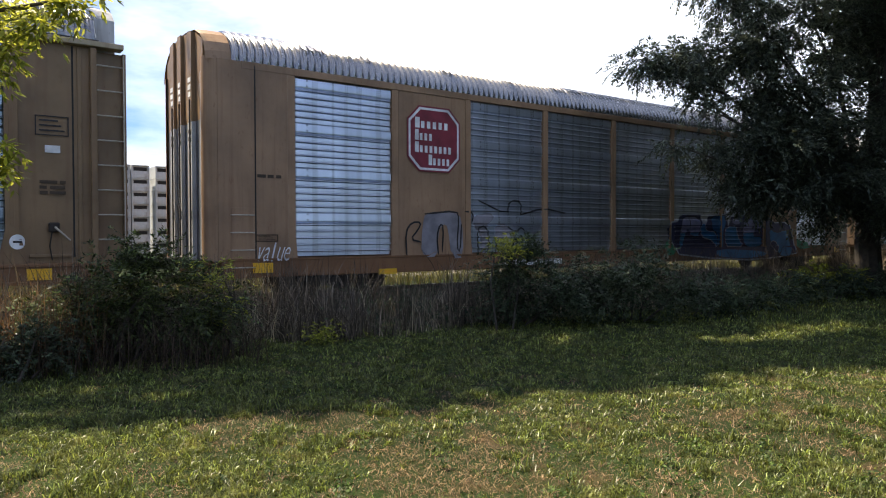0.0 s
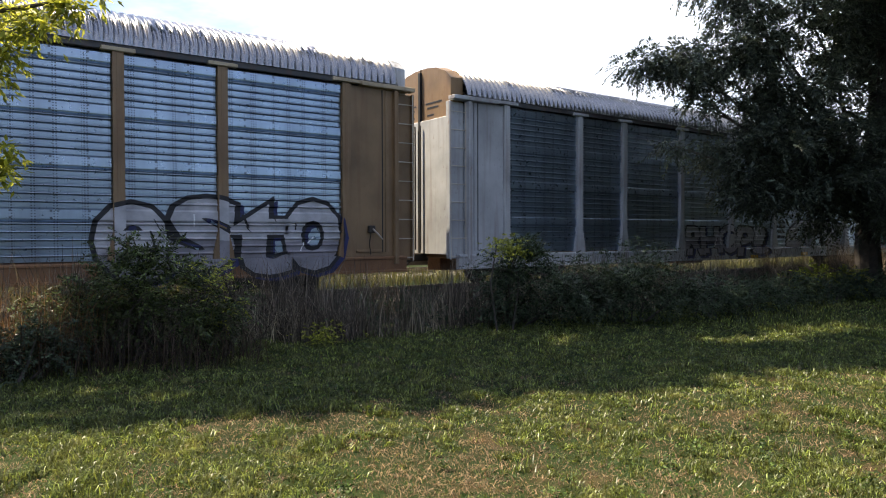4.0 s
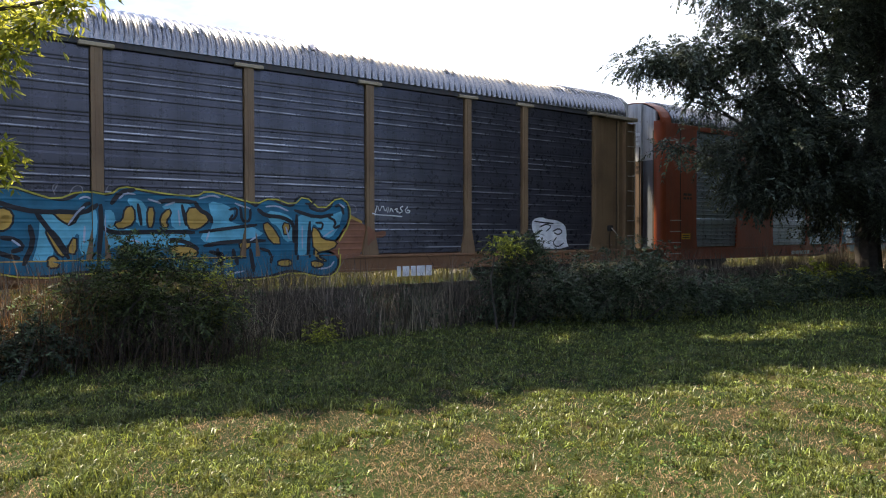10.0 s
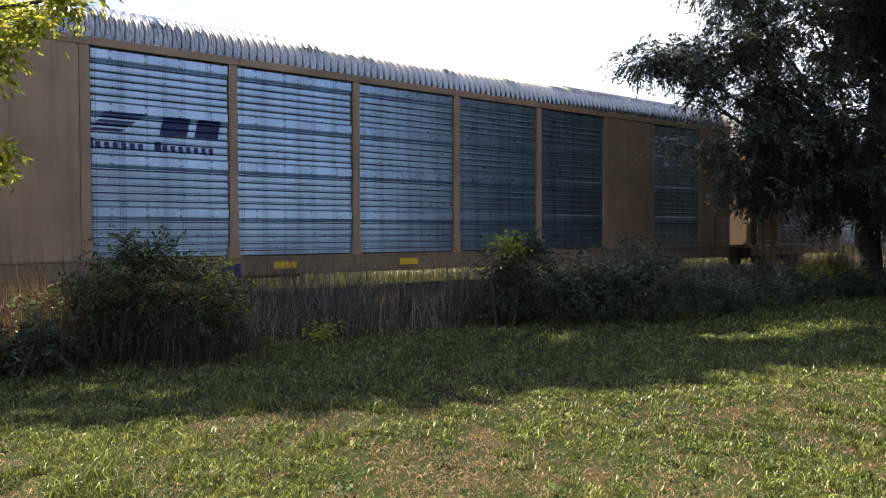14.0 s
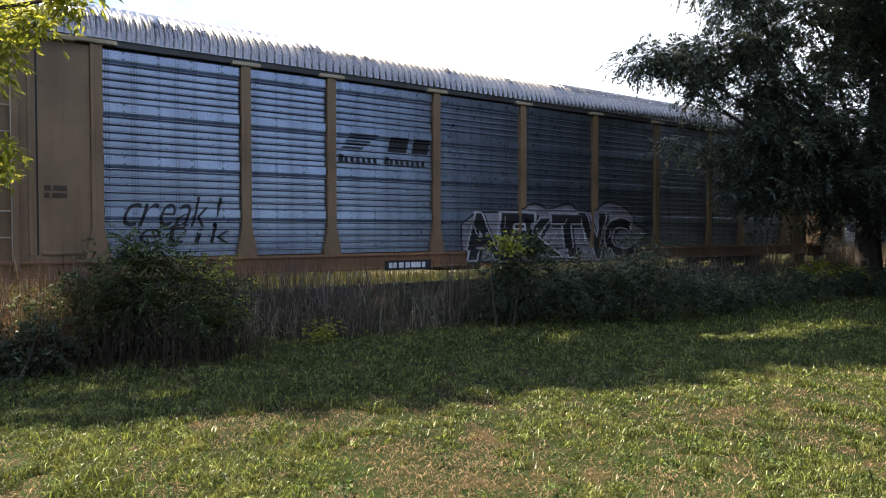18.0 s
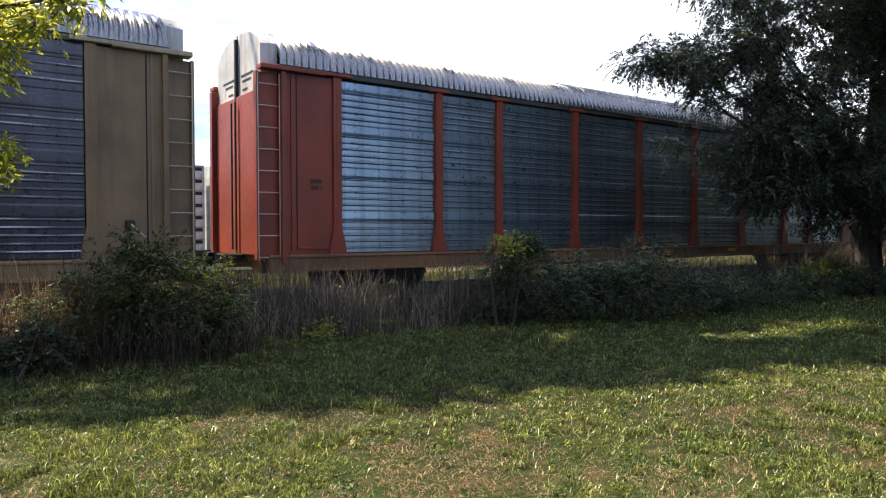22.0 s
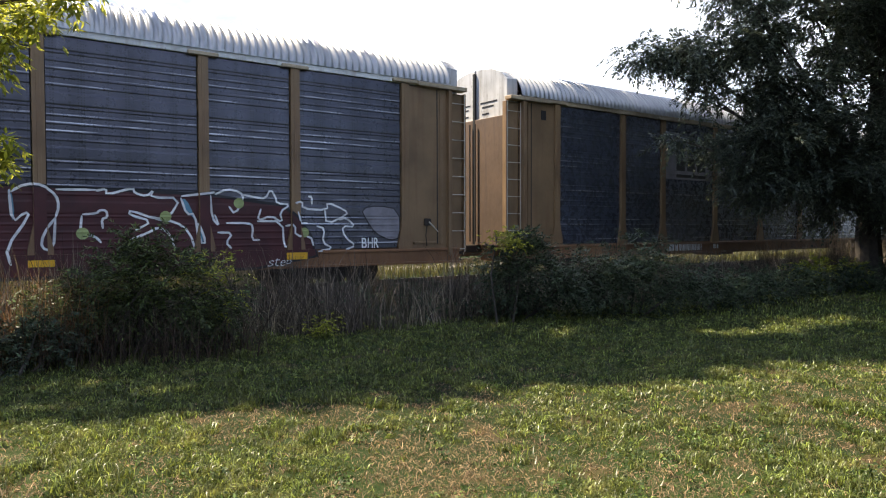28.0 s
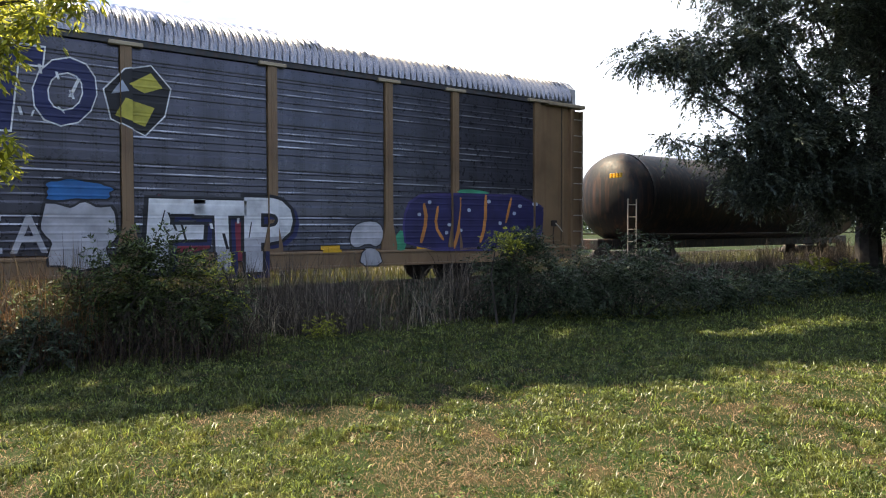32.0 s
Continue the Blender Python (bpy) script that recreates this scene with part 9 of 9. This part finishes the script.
# ---- track ----
BALLAST = plain("ballast_gravel", (0.13, 0.115, 0.1), 0.9, vary=0.45, scale=28, bump=0.8)
for ty, nm in ((TRACK_Y, "main"), (25.0, "siding")):
    bed = part("ballast", Geo().add([(-480, ty - 2.0, 0.0), (480, ty - 2.0, 0.0), (480, ty - 1.4, 0.06), (-480, ty - 1.4, 0.06), (480, ty + 1.4, 0.06), (-480, ty + 1.4, 0.06), (480, ty + 2.0, 0.0), (-480, ty + 2.0, 0.0)],
                                    [(0, 1, 2, 3), (3, 2, 4, 5), (5, 4, 6, 7)]), BALLAST)
    tagged(bed, "pale crushed stone track bed", "ballast", kind="structure")
    g = Geo()
    for k in range(-60, 140):
        g.add([(k * 0.53 + dx, ty + dy, z) for dx in (-0.11, 0.11) for dy in (-1.3, 1.3) for z in (-0.02, 0.085)], [(0, 1, 3, 2), (4, 6, 7, 5), (1, 5, 7, 3), (0, 4, 5, 1), (2, 3, 7, 6)])
    tagged(part("sleepers", g, plain("creosoted_wood", (0.06, 0.045, 0.035), 0.9, vary=0.4)), "dark wooden sleepers set in gravel", "sleepers", kind="stuff")
    for s in (-0.7175, 0.7175):
        g = Geo()
        pr = [(-0.07, 0.085), (0.07, 0.085), (0.07, 0.1), (0.012, 0.12), (0.012, 0.185), (0.036, 0.195), (0.036, 0.22), (-0.036, 0.22), (-0.036, 0.195), (-0.012, 0.185), (-0.012, 0.12), (-0.07, 0.1)]
        n = len(pr)
        g.add([(x, ty + s + a, b - (0.0 if nm == "main" else 0.0)) for x in (-480, 480) for a, b in pr], [(i, (i + 1) % n, (i + 1) % n + n, i + n) for i in range(n)])
        tagged(part("rail", g, plain("worn_rail_steel", (0.2, 0.15, 0.12), 0.4, 0.8)), "worn steel running rail", "rail", kind="structure")

# ---- parked flat wagons with stacked grey crates on the siding ----
CRATE = paint("grey_crate_plastic", (0.5, 0.52, 0.54), 0.55, worn=0.15)


def crate_geo():
    w, d, h, t = 0.27, 0.4, 0.2, 0.035
    g = Geo()
    g.box(-w, w, -d + 0.05, d, -h, h, 0.008)
    g.box(-w, -w + t, -d, -d + 0.05, -h, h, 0.006).box(w - t, w, -d, -d + 0.05, -h, h, 0.006)
    g.box(-w + t, w - t, -d, -d + 0.05, -h, -h + 0.13, 0.006).box(-w + t, w - t, -d, -d + 0.05, h - t, h, 0.006)
    return g


def crate_slot():
    return Geo().box(-0.2, 0.2, -0.356, -0.348, 0.02, 0.13, 0.002)


for wx0 in (-13.0, 0.6):
    wg = thing("flat_wagon", "dark parked flat wagon stacked with grey crates", "railcar", m=pose(wx0 + 6.4, 25.0, RAIL_Z))
    part("deck", Geo().box(-6.4, 6.4, -1.35, 1.35, 0.62, 0.8, 0.02), DARKSTEEL, wg)
    for s in (-1, 1):
        tr = part("truck", shared("truck_frame", truck_frame_geo), DARKSTEEL, wg, m=pose(s * 4.6, 0, 0))
        for x in (-0.85, 0.85):
            part("wheelset", shared("wheelset", wheelset_geo), DARKSTEEL, tr, m=pose(x, 0, 0.42))
first = None
for i in range(40):
    cx = -12.4 + i * 0.575 + (0.15 if i % 3 == 2 else 0)
    if -0.2 < cx - 0.3 < 1.0:
        continue
    rows = 7 if i not in (18, 19, 20) else 4
    for k in range(rows):
        m = pose(cx, 25.0 - 0.95 + 0.02 * ((i * 7 + k * 3) % 3 - 1), RAIL_Z + 0.8 + 0.2 + k * 0.402)
        if first is None:
            first = thing("crate", "grey stackable crate with dark slots", "crate", "crates on the parked wagons", m=m)
            part("shell", crate_geo(), CRATE, first)
            part("slot", crate_slot(), BLACK, first)
        else:
            copy_thing(first, m)

# ---- pale metal shed and far trees beyond the siding ----
SHED = paint("pale_blue_cladding", (0.5, 0.57, 0.63), 0.5, worn=0.1)
shed = thing("metal_shed", "pale blue-grey ribbed metal shed with low roof", "building", m=pose(27, 40, 0))
g = Geo().box(-8, 8, -5, 5, 0, 5.2, 0.02)
for k in range(40):
    g.box(-7.9 + k * 0.4, -7.84 + k * 0.4, -5.05, -4.99, 0.1, 5.1, 0.01)
part("wall", g, SHED, shed)
part("roof", Geo().add([(-8.3, -5.4, 5.1), (8.3, -5.4, 5.1), (8.3, 0, 6.6), (-8.3, 0, 6.6), (8.3, 5.4, 5.1), (-8.3, 5.4, 5.1)], [(0, 1, 2, 3), (3, 2, 4, 5), (0, 3, 5), (1, 4, 2)]), GREYPAINT, shed)
c = in_ellipsoids([(x, 150 + 20 * math.sin(x), 3.0, 14, 6, 3.5 + 1.5 * math.sin(x * 1.7), 1) for x in range(-60, 420, 16)], 7000, 0.5)
far = leaves("far_trees", c, np.array([0, -0.5, 1.0]) + rng.normal(size=c.shape) * 0.7, rng.uniform(1.2, 2.4, len(c)), TREELEAF, slim=0.8)
tagged(far, "distant line of low dark trees", "trees", kind="stuff")


# ---- what moves ----
def motions():
    times = [0, 0.1, 0.5] + [i for i in range(1, 32)] + [31.5, 31.9, 32]
    for car, middle, sets in train:
        walk(car, [(t, pose(middle - run(t), TRACK_Y, RAIL_Z)) for t in times])
        seen = [t / 30 for t in range(0, 961) if -6 < middle - run(t / 30) < 34]
        for ws in sets:
            x, y, z = ws.location
            turn = lambda t: pose(x, y, z) @ Matrix.Rotation(-run(t) / 0.42, 4, "Y")
            still = seen[0] if seen else 0
            rows = ([(0, turn(still))] if not seen or seen[0] > 0 else []) + [(t, turn(t)) for t in seen] + ([(32, turn(seen[-1] if seen else 0))] if not seen or seen[-1] < 32 else [])
            walk(ws, rows)


motions()
